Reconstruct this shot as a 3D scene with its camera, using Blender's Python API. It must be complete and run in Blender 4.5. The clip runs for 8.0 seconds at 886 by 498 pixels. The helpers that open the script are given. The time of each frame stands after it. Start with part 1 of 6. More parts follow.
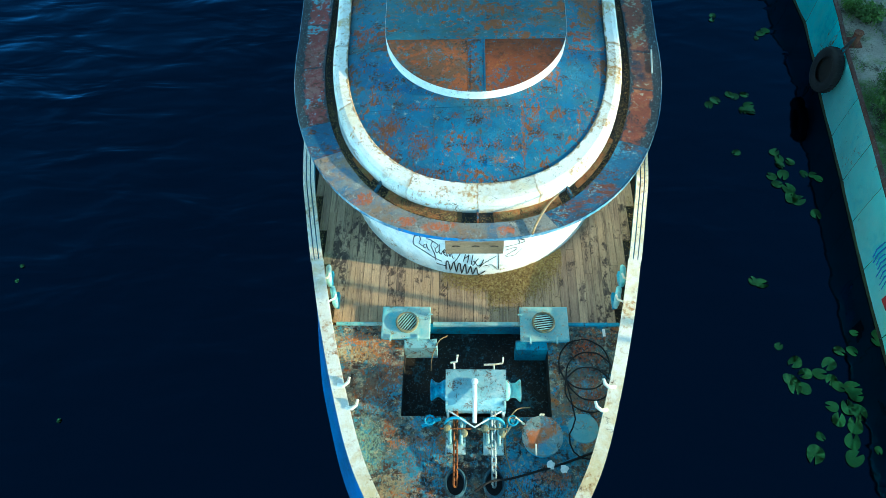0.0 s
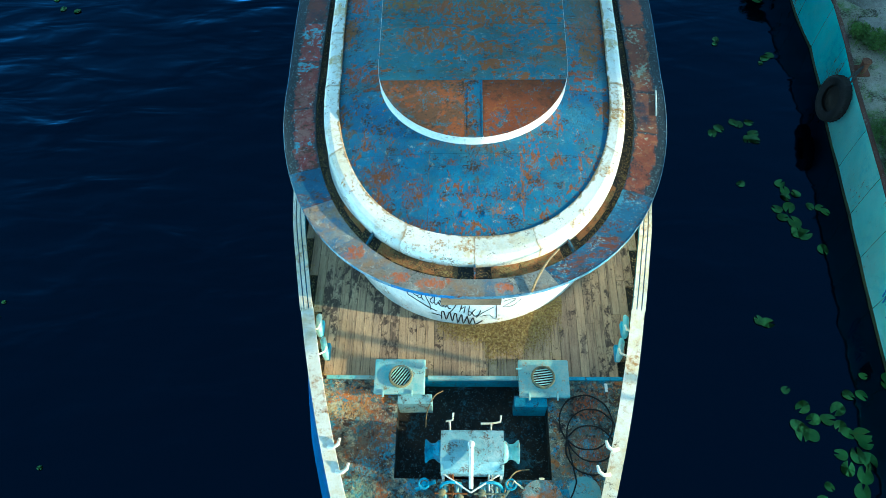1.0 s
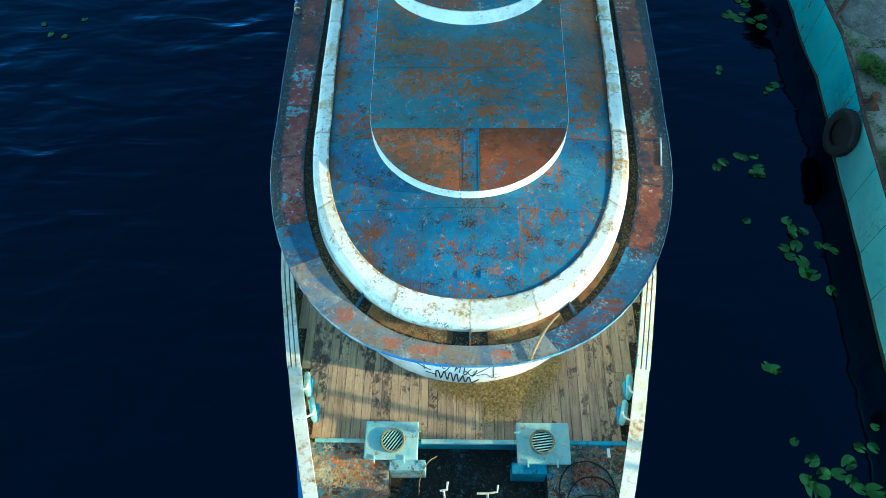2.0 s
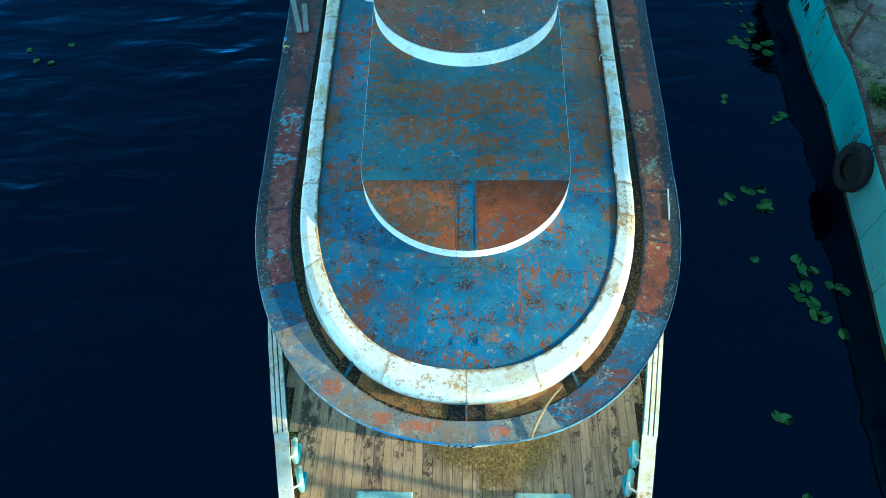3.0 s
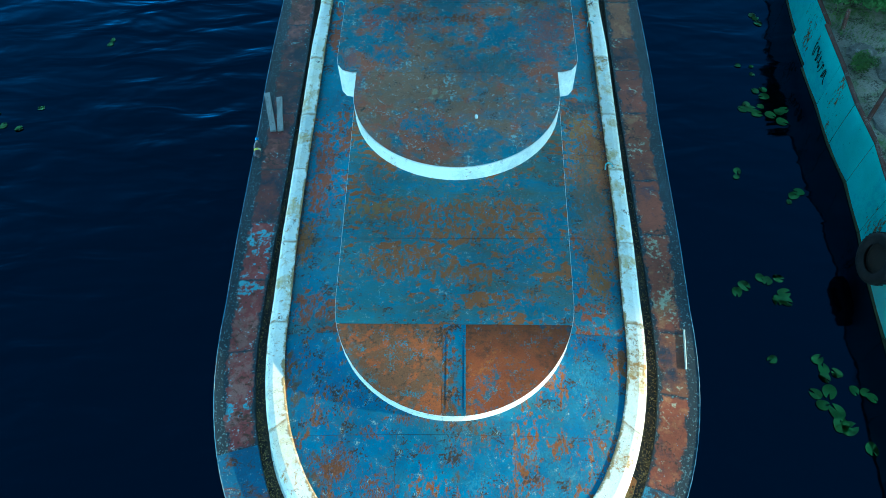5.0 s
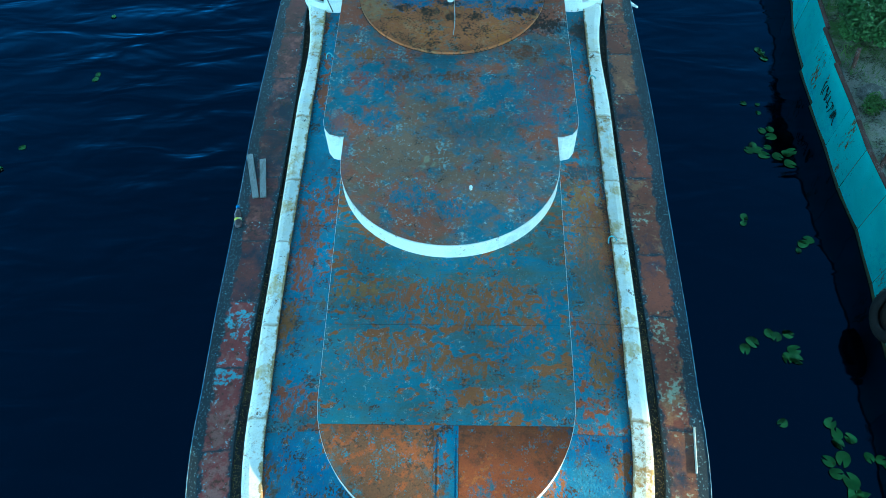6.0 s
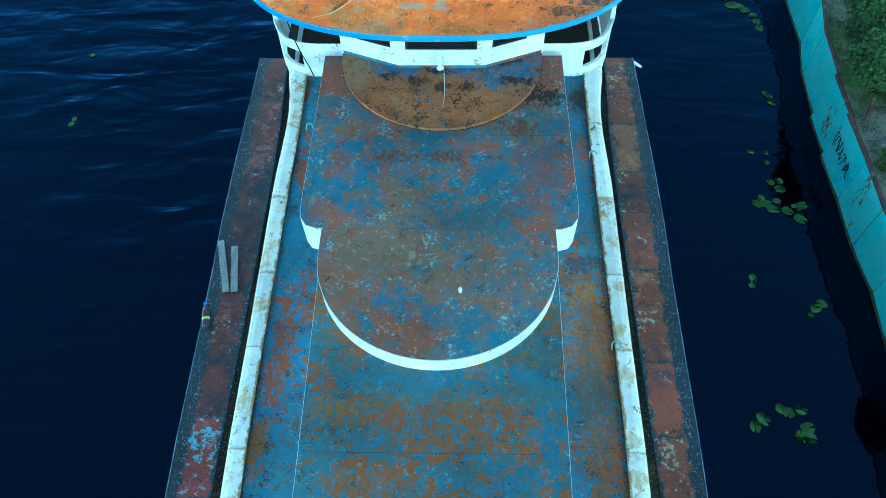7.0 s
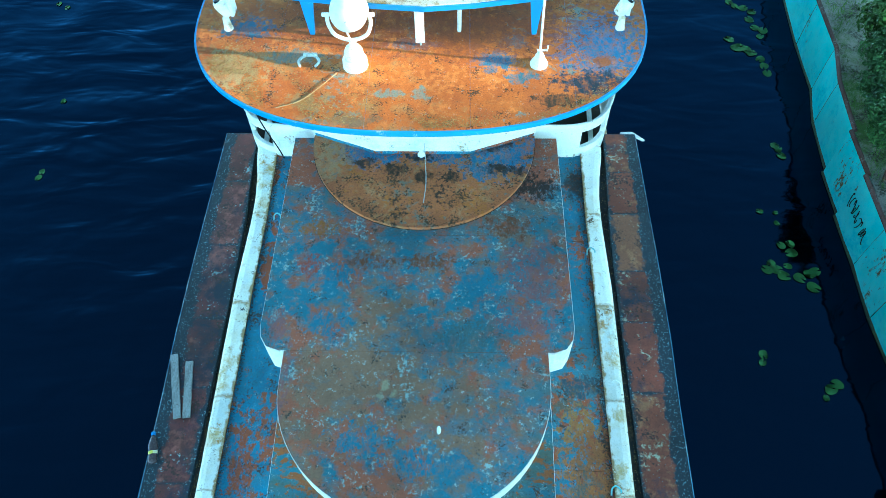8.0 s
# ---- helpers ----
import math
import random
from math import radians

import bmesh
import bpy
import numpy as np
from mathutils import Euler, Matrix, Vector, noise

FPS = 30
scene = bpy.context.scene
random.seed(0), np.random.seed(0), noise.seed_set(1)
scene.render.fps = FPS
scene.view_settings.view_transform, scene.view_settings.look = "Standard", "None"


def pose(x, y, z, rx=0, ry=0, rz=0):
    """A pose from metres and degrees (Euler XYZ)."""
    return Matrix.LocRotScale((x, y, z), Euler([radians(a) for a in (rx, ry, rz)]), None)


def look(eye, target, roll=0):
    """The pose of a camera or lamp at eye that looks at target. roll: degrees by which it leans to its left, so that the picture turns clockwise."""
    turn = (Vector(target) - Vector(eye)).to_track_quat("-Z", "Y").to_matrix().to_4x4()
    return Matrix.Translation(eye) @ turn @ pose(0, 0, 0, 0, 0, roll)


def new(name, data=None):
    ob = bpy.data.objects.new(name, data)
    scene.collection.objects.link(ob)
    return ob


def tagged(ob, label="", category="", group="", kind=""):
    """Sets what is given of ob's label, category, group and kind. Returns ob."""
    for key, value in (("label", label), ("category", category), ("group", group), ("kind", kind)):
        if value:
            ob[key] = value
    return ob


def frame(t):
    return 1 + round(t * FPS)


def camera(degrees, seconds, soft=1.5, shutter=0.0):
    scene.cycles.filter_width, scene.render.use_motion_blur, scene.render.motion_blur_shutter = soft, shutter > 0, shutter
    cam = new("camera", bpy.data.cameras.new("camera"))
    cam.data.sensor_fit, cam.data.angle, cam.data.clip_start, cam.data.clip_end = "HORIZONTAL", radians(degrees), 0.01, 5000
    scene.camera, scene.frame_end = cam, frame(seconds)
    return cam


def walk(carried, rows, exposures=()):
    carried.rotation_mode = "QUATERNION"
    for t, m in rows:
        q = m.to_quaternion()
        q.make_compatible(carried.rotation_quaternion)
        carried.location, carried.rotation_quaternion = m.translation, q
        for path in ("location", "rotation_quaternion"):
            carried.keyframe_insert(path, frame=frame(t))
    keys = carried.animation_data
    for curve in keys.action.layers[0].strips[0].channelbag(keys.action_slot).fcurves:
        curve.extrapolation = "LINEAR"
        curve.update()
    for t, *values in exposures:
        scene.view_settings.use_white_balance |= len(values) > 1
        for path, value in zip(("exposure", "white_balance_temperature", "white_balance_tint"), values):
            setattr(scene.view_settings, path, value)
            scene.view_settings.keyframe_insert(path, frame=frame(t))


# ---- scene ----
cam = camera(64.0, 8.0, soft=0.8)
METRES, EYE, TILT, LEAN, TURN = 8.0, 1.5, 0.0, 0.0, 0.0
PATH = [
    (0, (-0.116, -4.62, 12.231), (-0.184, -3.555, 10.539), -3.1),
    (0.5, (-0.13, -4.202, 12.23), (-0.194, -3.137, 10.538), -2.8),
    (1, (-0.101, -3.777, 12.234), (-0.162, -2.712, 10.542), -2.7),
    (1.5, (-0.079, -3.352, 12.219), (-0.138, -2.282, 10.53), -2.5),
    (3, (-0.015, -2.029, 12.134), (-0.072, -0.945, 10.455), -2.4),
    (3.5, (-0.006, -1.574, 12.072), (-0.06, -0.483, 10.397), -2.3),
    (4, (0.032, -1.09, 12.065), (-0.024, 0.005, 10.392), -2.3),
    (4.5, (0.077, -0.569, 12.071), (0.021, 0.531, 10.402), -2.2),
    (6, (0.176, 1.063, 12.1), (0.122, 2.179, 10.442), -2.0),
    (6.5, (0.232, 1.754, 12.119), (0.18, 2.871, 10.46), -1.9),
    (7, (0.283, 2.506, 12.094), (0.233, 3.629, 10.44), -1.8),
    (7.5, (0.384, 3.309, 12.035), (0.333, 4.432, 10.381), -1.7),
    (8, (0.485, 4.13, 12.012), (0.435, 5.261, 10.364), -1.7),
]
walk(cam, [(t, look(eye, target, roll)) for t, eye, target, roll in PATH], exposures=[(0, 0.84, 6500, -13), (2.0, 0.85, 6450, -13), (3.5, 0.89, 6250, -16), (4.5, 0.94, 6100, -18), (6.0, 1.14, 6250, -17), (6.5, 1.33, 6550, -13), (7, 1.38, 6750, -12), (8, 1.53, 6750, -12)])

# ---------- light ----------
SUN_AZ, SUN_EL = radians(8.5), radians(13.7)      # from the quay side, slightly from ahead of the bow; low evening sun
to_sun = Vector((math.cos(SUN_EL) * math.cos(SUN_AZ), -math.cos(SUN_EL) * math.sin(SUN_AZ), math.sin(SUN_EL)))
world = bpy.data.worlds.new("evening_sky")
scene.world = world
world.use_nodes = True
wn = world.node_tree
sky = wn.nodes.new("ShaderNodeTexSky")
sky.sky_type = "NISHITA"
sky.sun_disc = False
sky.sun_elevation = SUN_EL
sky.sun_rotation = radians(98.5)
sky.ozone_density = 2.5
# thin high haze, brighter towards the horizon all round
coord = wn.nodes.new("ShaderNodeTexCoord")
split = wn.nodes.new("ShaderNodeSeparateXYZ")
wn.links.new(coord.outputs["Generated"], split.inputs[0])
low_sky = wn.nodes.new("ShaderNodeMapRange")
low_sky.inputs[1].default_value, low_sky.inputs[2].default_value = 0.0, 1.0
low_sky.inputs[3].default_value, low_sky.inputs[4].default_value = 1.0, 0.0
wn.links.new(split.outputs[2], low_sky.inputs[0])
fall = wn.nodes.new("ShaderNodeMath")
fall.operation = "POWER"
fall.inputs[1].default_value = 5.5
wn.links.new(low_sky.outputs[0], fall.inputs[0])
haze_tone = wn.nodes.new("ShaderNodeMix")
haze_tone.data_type = "RGBA"
haze_tone.inputs[6].default_value = (1.35, 2.9, 4.9, 1)
haze_tone.inputs[7].default_value = (34.0, 62.0, 88.0, 1)
wn.links.new(fall.outputs[0], haze_tone.inputs[0])
haze = wn.nodes.new("ShaderNodeMix")
haze.data_type, haze.blend_type = "RGBA", "ADD"
haze.inputs[0].default_value = 1.0
thin = wn.nodes.new("ShaderNodeMix")
thin.data_type, thin.blend_type = "RGBA", "MULTIPLY"
thin.inputs[0].default_value = 1.0
thin.inputs[7].default_value = (0.20, 0.20, 0.20, 1)
wn.links.new(sky.outputs[0], thin.inputs[6])
wn.links.new(thin.outputs[2], haze.inputs[6])
wn.links.new(haze_tone.outputs[2], haze.inputs[7])
wn.links.new(haze.outputs[2], wn.nodes["Background"].inputs[0])
wn.nodes["Background"].inputs[1].default_value = 0.07
sun_data = bpy.data.lights.new("sun", "SUN")
sun_data.energy, sun_data.angle, sun_data.color = 5.0, radians(0.5), (1.0, 0.83, 0.60)
sun = new("sun", sun_data)
sun.matrix_world = look(to_sun * 60, (0, 0, 0))

# ---------- node materials ----------
def node(nt, kind, **props):
    n = nt.nodes.new(kind)
    for k, v in props.items():
        n.inputs[k.replace("_", " ")].default_value = v
    return n


def mixed(nt, fac, a, b):
    m = nt.nodes.new("ShaderNodeMix")
    m.data_type = "RGBA"
    for sock, v in ((m.inputs[0], fac), (m.inputs[6], a), (m.inputs[7], b)):
        if isinstance(v, bpy.types.NodeSocket):
            nt.links.new(v, sock)
        else:
            sock.default_value = v if isinstance(v, float) else (*v, 1)
    return m.outputs[2]


def ramp(nt, value, lo, hi, to_lo=0.0, to_hi=1.0):
    r = nt.nodes.new("ShaderNodeMapRange")
    r.inputs[1].default_value, r.inputs[2].default_value = lo, hi
    r.inputs[3].default_value, r.inputs[4].default_value = to_lo, to_hi
    nt.links.new(value, r.inputs[0])
    return r.outputs[0]


def layered(name, base, layers=(), rough=0.6, metal=0.0, bump=0.45, grain=50.0, shade=0.35, random_tints=(), seed=0.0, spread=0.0, wet=0.0, spots=(), edge=None, patches=(), speckle=(34.0, .46, .55), ragged_edge=0.78):
    """Paint or bare stuff with patches laid over it. A layer: colour, size (patches a metre), how much of it (0 to 1), softness, stretch.
    spots: stains at known places (x, y, radius, colour). edge: colour, fleck colour and the shares of a panel, across and along, that dirt covers."""
    m = bpy.data.materials.new(name)
    m.use_nodes = True
    nt = m.node_tree
    out = nt.nodes["Principled BSDF"]
    geo = nt.nodes.new("ShaderNodeNewGeometry")
    where = nt.nodes.new("ShaderNodeVectorMath")
    where.operation = "ADD"
    nt.links.new(geo.outputs["Position"], where.inputs[0])
    where.inputs[1].default_value = (seed * 7.31, seed * 3.17, seed * 5.71)
    pos = where.outputs[0]
    info = nt.nodes.new("ShaderNodeObjectInfo")
    if spread:
        off = nt.nodes.new("ShaderNodeVectorMath")
        off.operation = "ADD"
        sc = nt.nodes.new("ShaderNodeMath")
        sc.operation = "MULTIPLY"
        sc.inputs[1].default_value = spread
        nt.links.new(info.outputs["Random"], sc.inputs[0])
        nt.links.new(pos, off.inputs[0])
        nt.links.new(sc.outputs[0], off.inputs[1])
        pos = off.outputs[0]
    col = base
    if random_tints:
        cr = nt.nodes.new("ShaderNodeValToRGB")
        cr.color_ramp.interpolation = "CONSTANT"
        tints = [base, *random_tints]
        for i, c in enumerate(tints):
            e = cr.color_ramp.elements[i] if i < 2 else cr.color_ramp.elements.new(i / len(tints))
            e.position, e.color = i / len(tints), (*c, 1)
        nt.links.new(info.outputs["Random"], cr.inputs[0])
        col = cr.outputs[0]
    big = node(nt, "ShaderNodeTexNoise", Scale=0.9, Detail=4.0, Roughness=0.6)
    nt.links.new(pos, big.inputs["Vector"])
    masks = []
    for i, (colour, scale, amount, soft, stretch) in enumerate(layers):
        mp = nt.nodes.new("ShaderNodeMapping")
        mp.inputs["Location"].default_value = (i * 3.7 + 1.1, i * 5.3, i * 2.9)
        mp.inputs["Scale"].default_value = stretch
        nt.links.new(pos, mp.inputs[0])
        n = node(nt, "ShaderNodeTexNoise", Scale=scale * 4.4, Detail=10.0, Roughness=ragged_edge, Distortion=0.15)
        nt.links.new(mp.outputs[0], n.inputs["Vector"])
        low = node(nt, "ShaderNodeTexNoise", Scale=scale * 0.55, Detail=3.0, Roughness=0.5)
        nt.links.new(mp.outputs[0], low.inputs["Vector"])
        both = nt.nodes.new("ShaderNodeMix")
        both.inputs[0].default_value = 0.45
        nt.links.new(n.outputs["Fac"], both.inputs[2])
        nt.links.new(low.outputs["Fac"], both.inputs[3])
        t = 0.665 - 0.33 * amount
        mask = ramp(nt, both.outputs[0], t - soft * 0.6, t + soft * 0.6)
        masks.append(mask)
        col = mixed(nt, mask, col, colour)
    rag = node(nt, "ShaderNodeTexNoise", Scale=7.0, Detail=6.0, Roughness=0.65)
    torn = node(nt, "ShaderNodeTexNoise", Scale=11.0, Detail=7.0, Roughness=0.7)
    nt.links.new(pos, torn.inputs["Vector"])
    nt.links.new(pos, rag.inputs["Vector"])
    for sx, sy, rad, colour in spots:
        dist = nt.nodes.new("ShaderNodeVectorMath")
        dist.operation = "DISTANCE"
        flat = nt.nodes.new("ShaderNodeVectorMath")
        flat.operation = "MULTIPLY"
        flat.inputs[1].default_value = (1, 1, 0)
        nt.links.new(geo.outputs["Position"], flat.inputs[0])
        nt.links.new(flat.outputs[0], dist.inputs[0])
        dist.inputs[1].default_value = (sx, sy, 0)
        sub = nt.nodes.new("ShaderNodeMath")
        sub.operation = "MULTIPLY_ADD"
        sub.inputs[1].default_value = 3.6 * rad
        nt.links.new(torn.outputs["Fac"], sub.inputs[0])
        nt.links.new(dist.outputs["Value"], sub.inputs[2])
        col = mixed(nt, ramp(nt, sub.outputs[0], 2.2 * rad, 2.8 * rad, 0.85, 0.0), col, colour)
    if patches:
        dots = node(nt, "ShaderNodeTexNoise", Scale=speckle[0], Detail=7.0, Roughness=0.72)
        drawn = nt.nodes.new("ShaderNodeMapping")
        drawn.inputs["Scale"].default_value = (1.5, 0.75, 1)
        nt.links.new(pos, drawn.inputs[0])
        nt.links.new(drawn.outputs[0], dots.inputs["Vector"])
        dot_mask = ramp(nt, dots.outputs["Fac"], speckle[1], speckle[2], 0.0, 1.0)
        ragged = ramp(nt, torn.outputs["Fac"], 0.28, 0.72, -1.0, 1.0)
    for sx, sy, rx, ry, colour in patches:
        local = nt.nodes.new("ShaderNodeVectorMath")
        local.operation = "MULTIPLY_ADD"
        local.inputs[1].default_value = (1 / rx, 1 / ry, 0)
        local.inputs[2].default_value = (-sx / rx, -sy / ry, 0)
        nt.links.new(geo.outputs["Position"], local.inputs[0])
        far = nt.nodes.new("ShaderNodeVectorMath")
        far.operation = "LENGTH"
        nt.links.new(local.outputs[0], far.inputs[0])
        uneven = nt.nodes.new("ShaderNodeMath")
        uneven.operation = "ADD"
        nt.links.new(far.outputs["Value"], uneven.inputs[0])
        nt.links.new(ragged, uneven.inputs[1])
        share = nt.nodes.new("ShaderNodeMath")
        share.operation = "MULTIPLY"
        nt.links.new(ramp(nt, uneven.outputs[0], 0.65, 1.0, 1.0, 0.0), share.inputs[0])
        nt.links.new(dot_mask, share.inputs[1])
        col = mixed(nt, share.outputs[0], col, colour)
    if edge:
        dirt, fleck, lo, hi, ends = edge
        at = [nt.nodes.new("ShaderNodeAttribute") for _ in range(2)]
        at[0].attribute_name, at[1].attribute_name = "across", "along"
        rough_a = nt.nodes.new("ShaderNodeMath")
        rough_a.operation = "MULTIPLY_ADD"
        rough_a.inputs[1].default_value = 0.5
        nt.links.new(rag.outputs["Fac"], rough_a.inputs[0])
        nt.links.new(at[0].outputs["Fac"], rough_a.inputs[2])
        rough_b = nt.nodes.new("ShaderNodeMath")
        rough_b.operation = "MULTIPLY_ADD"
        rough_b.inputs[1].default_value = 0.25
        nt.links.new(rag.outputs["Fac"], rough_b.inputs[0])
        nt.links.new(at[1].outputs["Fac"], rough_b.inputs[2])
        m1 = ramp(nt, rough_a.outputs[0], lo + 0.22, lo + 0.28, 1, 0)
        m2 = ramp(nt, rough_a.outputs[0], hi + 0.22, hi + 0.28, 0, 1)
        m3 = ramp(nt, rough_b.outputs[0], ends + 0.085, ends + 0.15, 1, 0)
        flecks = node(nt, "ShaderNodeTexNoise", Scale=38.0, Detail=5.0, Roughness=0.6)
        nt.links.new(pos, flecks.inputs["Vector"])
        mess = mixed(nt, ramp(nt, flecks.outputs["Fac"], 0.58, 0.66), dirt, fleck)
        for mk in (m1, m2, m3):
            col = mixed(nt, mk, col, mess)
    fine = node(nt, "ShaderNodeTexNoise", Scale=grain, Detail=5.0, Roughness=0.7)
    nt.links.new(pos, fine.inputs["Vector"])
    pits = node(nt, "ShaderNodeTexNoise", Scale=grain * 1.3, Detail=3.0, Roughness=0.7)
    nt.links.new(where.outputs[0], pits.inputs["Vector"])
    col = mixed(nt, ramp(nt, pits.outputs["Fac"], 0.56, 0.68, 0.0, min(1.0, shade * 1.3)), col, (0.012, 0.010, 0.009))
    hsv = nt.nodes.new("ShaderNodeHueSaturation")
    a = ramp(nt, big.outputs["Fac"], 0.3, 0.7, 1 - shade, 1 + shade)
    b = ramp(nt, fine.outputs["Fac"], 0.3, 0.7, 1 - shade * 0.6, 1 + shade * 0.6)
    mul = nt.nodes.new("ShaderNodeMath")
    mul.operation = "MULTIPLY"
    nt.links.new(a, mul.inputs[0])
    nt.links.new(b, mul.inputs[1])
    nt.links.new(mul.outputs[0], hsv.inputs["Value"])
    if isinstance(col, bpy.types.NodeSocket):
        nt.links.new(col, hsv.inputs["Color"])
    else:
        hsv.inputs["Color"].default_value = (*col, 1)
    nt.links.new(hsv.outputs[0], out.inputs["Base Color"])
    nt.links.new(ramp(nt, fine.outputs["Fac"], 0.3, 0.7, max(rough - 0.12 - wet, 0.03), min(rough + 0.12, 1)), out.inputs["Roughness"])
    out.inputs["Metallic"].default_value = metal
    out.inputs["Specular IOR Level"].default_value = 0.35
    if bump:
        height = fine.outputs["Fac"]
        if masks:
            add = nt.nodes.new("ShaderNodeMath")
            add.operation = "ADD"
            nt.links.new(height, add.inputs[0])
            nt.links.new(masks[-1], add.inputs[1])
            height = add.outputs[0]
        bp = nt.nodes.new("ShaderNodeBump")
        bp.inputs["Strength"].default_value, bp.inputs["Distance"].default_value = bump, 0.004
        nt.links.new(height, bp.inputs["Height"])
        nt.links.new(bp.outputs[0], out.inputs["Normal"])
    return m


ONE = (1, 1, 1)
BLUE, DEEP, RUST, DARKRUST = (0.008, 0.16, 0.29), (0.006, 0.085, 0.19), (0.20, 0.058, 0.018), (0.09, 0.03, 0.016)
ORANGE, PRIMER, GREYBLUE, SALT = (0.42, 0.13, 0.03), (0.17, 0.036, 0.034), (0.10, 0.145, 0.155), (0.45, 0.55, 0.58)
TEAL, WHITE, CREAM = (0.11, 0.56, 0.62), (0.83, 0.84, 0.81), (0.60, 0.50, 0.33)

M = {}
RED, OCHRE, BROWN, WASH, CLEAR, MAUVE = (0.155, 0.050, 0.018), (0.30, 0.14, 0.04), (0.29, 0.10, 0.020), (0.035, 0.19, 0.30), (0.014, 0.15, 0.23), (0.22, 0.095, 0.095)
M["roof_blue"] = layered("roof_blue", ragged_edge=0.70, base=(0.005, 0.124, 0.262), layers=[((0.008, 0.18, 0.34), 1.3, .42, .1, ONE), ((0.03, 0.14, 0.19), 0.8, .34, .14, ONE), ((0.10, 0.075, 0.055), 2.2, .22, .05, (1.3, .8, 1)), ((0.21, 0.066, 0.018), 4.0, .335, .035, (1.4, .8, 1)), ((0.045, 0.03, 0.025), 9, .27, .03, ONE), ((0.20, 0.33, 0.36), 22, .17, .02, ONE)], seed=1, shade=.36,
    patches=[(-.77, 1.82, .20, .26, RED), (-1.23, 2.15, .26, .22, RED), (-.68, 1.34, .16, .12, RED), (-.08, 1.70, .10, .13, RED), (-.28, 2.30, .09, .07, RED), (.91, 1.97, .12, .10, RED), (1.08, 1.71, .16, .07, RED), (.35, 1.57, .10, .08, BROWN), (.66, 1.9, .03, .55, BROWN), (.04, 2.40, .16, .12, WASH), (1.17, 2.10, .20, .12, WASH), (.85, 2.25, .14, .10, WASH), (1.50, 3.10, .18, .26, WASH), (.25, 1.95, .14, .12, WASH), (.15, 2.35, .06, .05, BROWN), (-.5, 2.6, .10, .06, RED), (-.9, 2.45, .12, .08, RED), (.3, 1.75, .06, .06, RED), (-1.15, 1.75, .1, .1, RED)])
M["roof_side"] = layered("roof_side", ragged_edge=0.66, base=(0.007, 0.155, 0.265), layers=[((0.010, 0.21, 0.34), 1.3, .40, .1, ONE), ((0.05, 0.15, 0.18), 0.8, .36, .14, ONE), ((0.11, 0.08, 0.055), 1.6, .24, .06, ONE), ((0.30, 0.070, 0.026), 2.6, .38, .03, (1, .8, 1)), ((0.05, 0.035, 0.03), 8, .28, .04, ONE), ((0.22, 0.34, 0.36), 22, .17, .02, ONE)], seed=73, shade=.36, spots=[(2.02, 10.2, .26, (0.02, 0.02, 0.022))],
    patches=[(1.80, 5.5, .30, 1.3, (0.11, 0.13, 0.09)), (1.80, 6.2, .34, .8, (0.36, 0.12, 0.03)), (1.84, 4.9, .30, .5, (0.34, 0.095, 0.026)), (-1.76, 4.0, .16, .22, (0.30, 0.065, 0.024)), (-1.80, 5.74, .18, .5, (0.30, 0.065, 0.024)), (-1.90, 4.93, .12, .35, BROWN), (-1.78, 6.4, .16, .35, (0.30, 0.065, 0.024)), (1.78, 6.85, .2, .3, OCHRE), (1.80, 6.6, .16, .35, (0.30, 0.10, 0.03)), (1.86, 5.95, .18, .45, (0.34, 0.095, 0.026)), (1.82, 5.1, .16, .5, (0.34, 0.09, 0.028)), (1.75, 4.4, .2, .3, BROWN), (1.82, 7.32, .25, .16, (0.03, 0.06, 0.08)), (1.75, 5.6, .22, .8, (0.10, 0.10, 0.085)), (1.85, 8.6, .25, .6, CLEAR), (-1.95, 7.6, .2, .5, CLEAR), (-1.85, 3.2, .2, .4, CLEAR)], speckle=(15.0, .40, .53))
M["roof_mid"] = layered("roof_mid", ragged_edge=0.62, speckle=(13.0, .44, .53), base=(0.010, 0.175, 0.275), layers=[((0.045, 0.155, 0.17), 0.6, .50, .22, (1, 1.6, 1)), ((0.010, 0.20, 0.32), 1.5, .30, .1, ONE), ((0.10, 0.115, 0.075), 0.8, .30, .16, (.5, 1.6, 1)), ((0.32, 0.095, 0.026), 2.8, .37, .03, (.8, 1.2, 1)), ((0.08, 0.045, 0.03), 12, .22, .04, ONE), ((0.24, 0.35, 0.36), 24, .16, .02, ONE)], seed=2, shade=.28,
    patches=[(-.45, 5.25, .95, .24, (0.13, 0.12, 0.07)), (-.35, 5.22, .6, .18, (0.31, 0.085, 0.027)), (.5, 5.25, .6, .22, (0.30, 0.095, 0.024)), (.18, 4.95, .8, .16, (0.30, 0.095, 0.024)), (-.62, 4.45, .55, .24, (0.30, 0.095, 0.024)), (.11, 4.32, .55, .14, (0.30, 0.095, 0.024)), (.39, 4.0, .4, .07, (0.30, 0.095, 0.024)), (.95, 4.05, .14, .10, (0.30, 0.095, 0.024)), (-1.1, 5.3, .35, .14, OCHRE), (.3, 5.68, .8, .10, CLEAR), (1.2, 5.05, .18, .45, CLEAR), (.85, 4.62, .4, .18, CLEAR), (-1.1, 5.8, .3, .2, (0.07, 0.13, 0.14)), (.9, 3.85, .45, .10, CLEAR)])
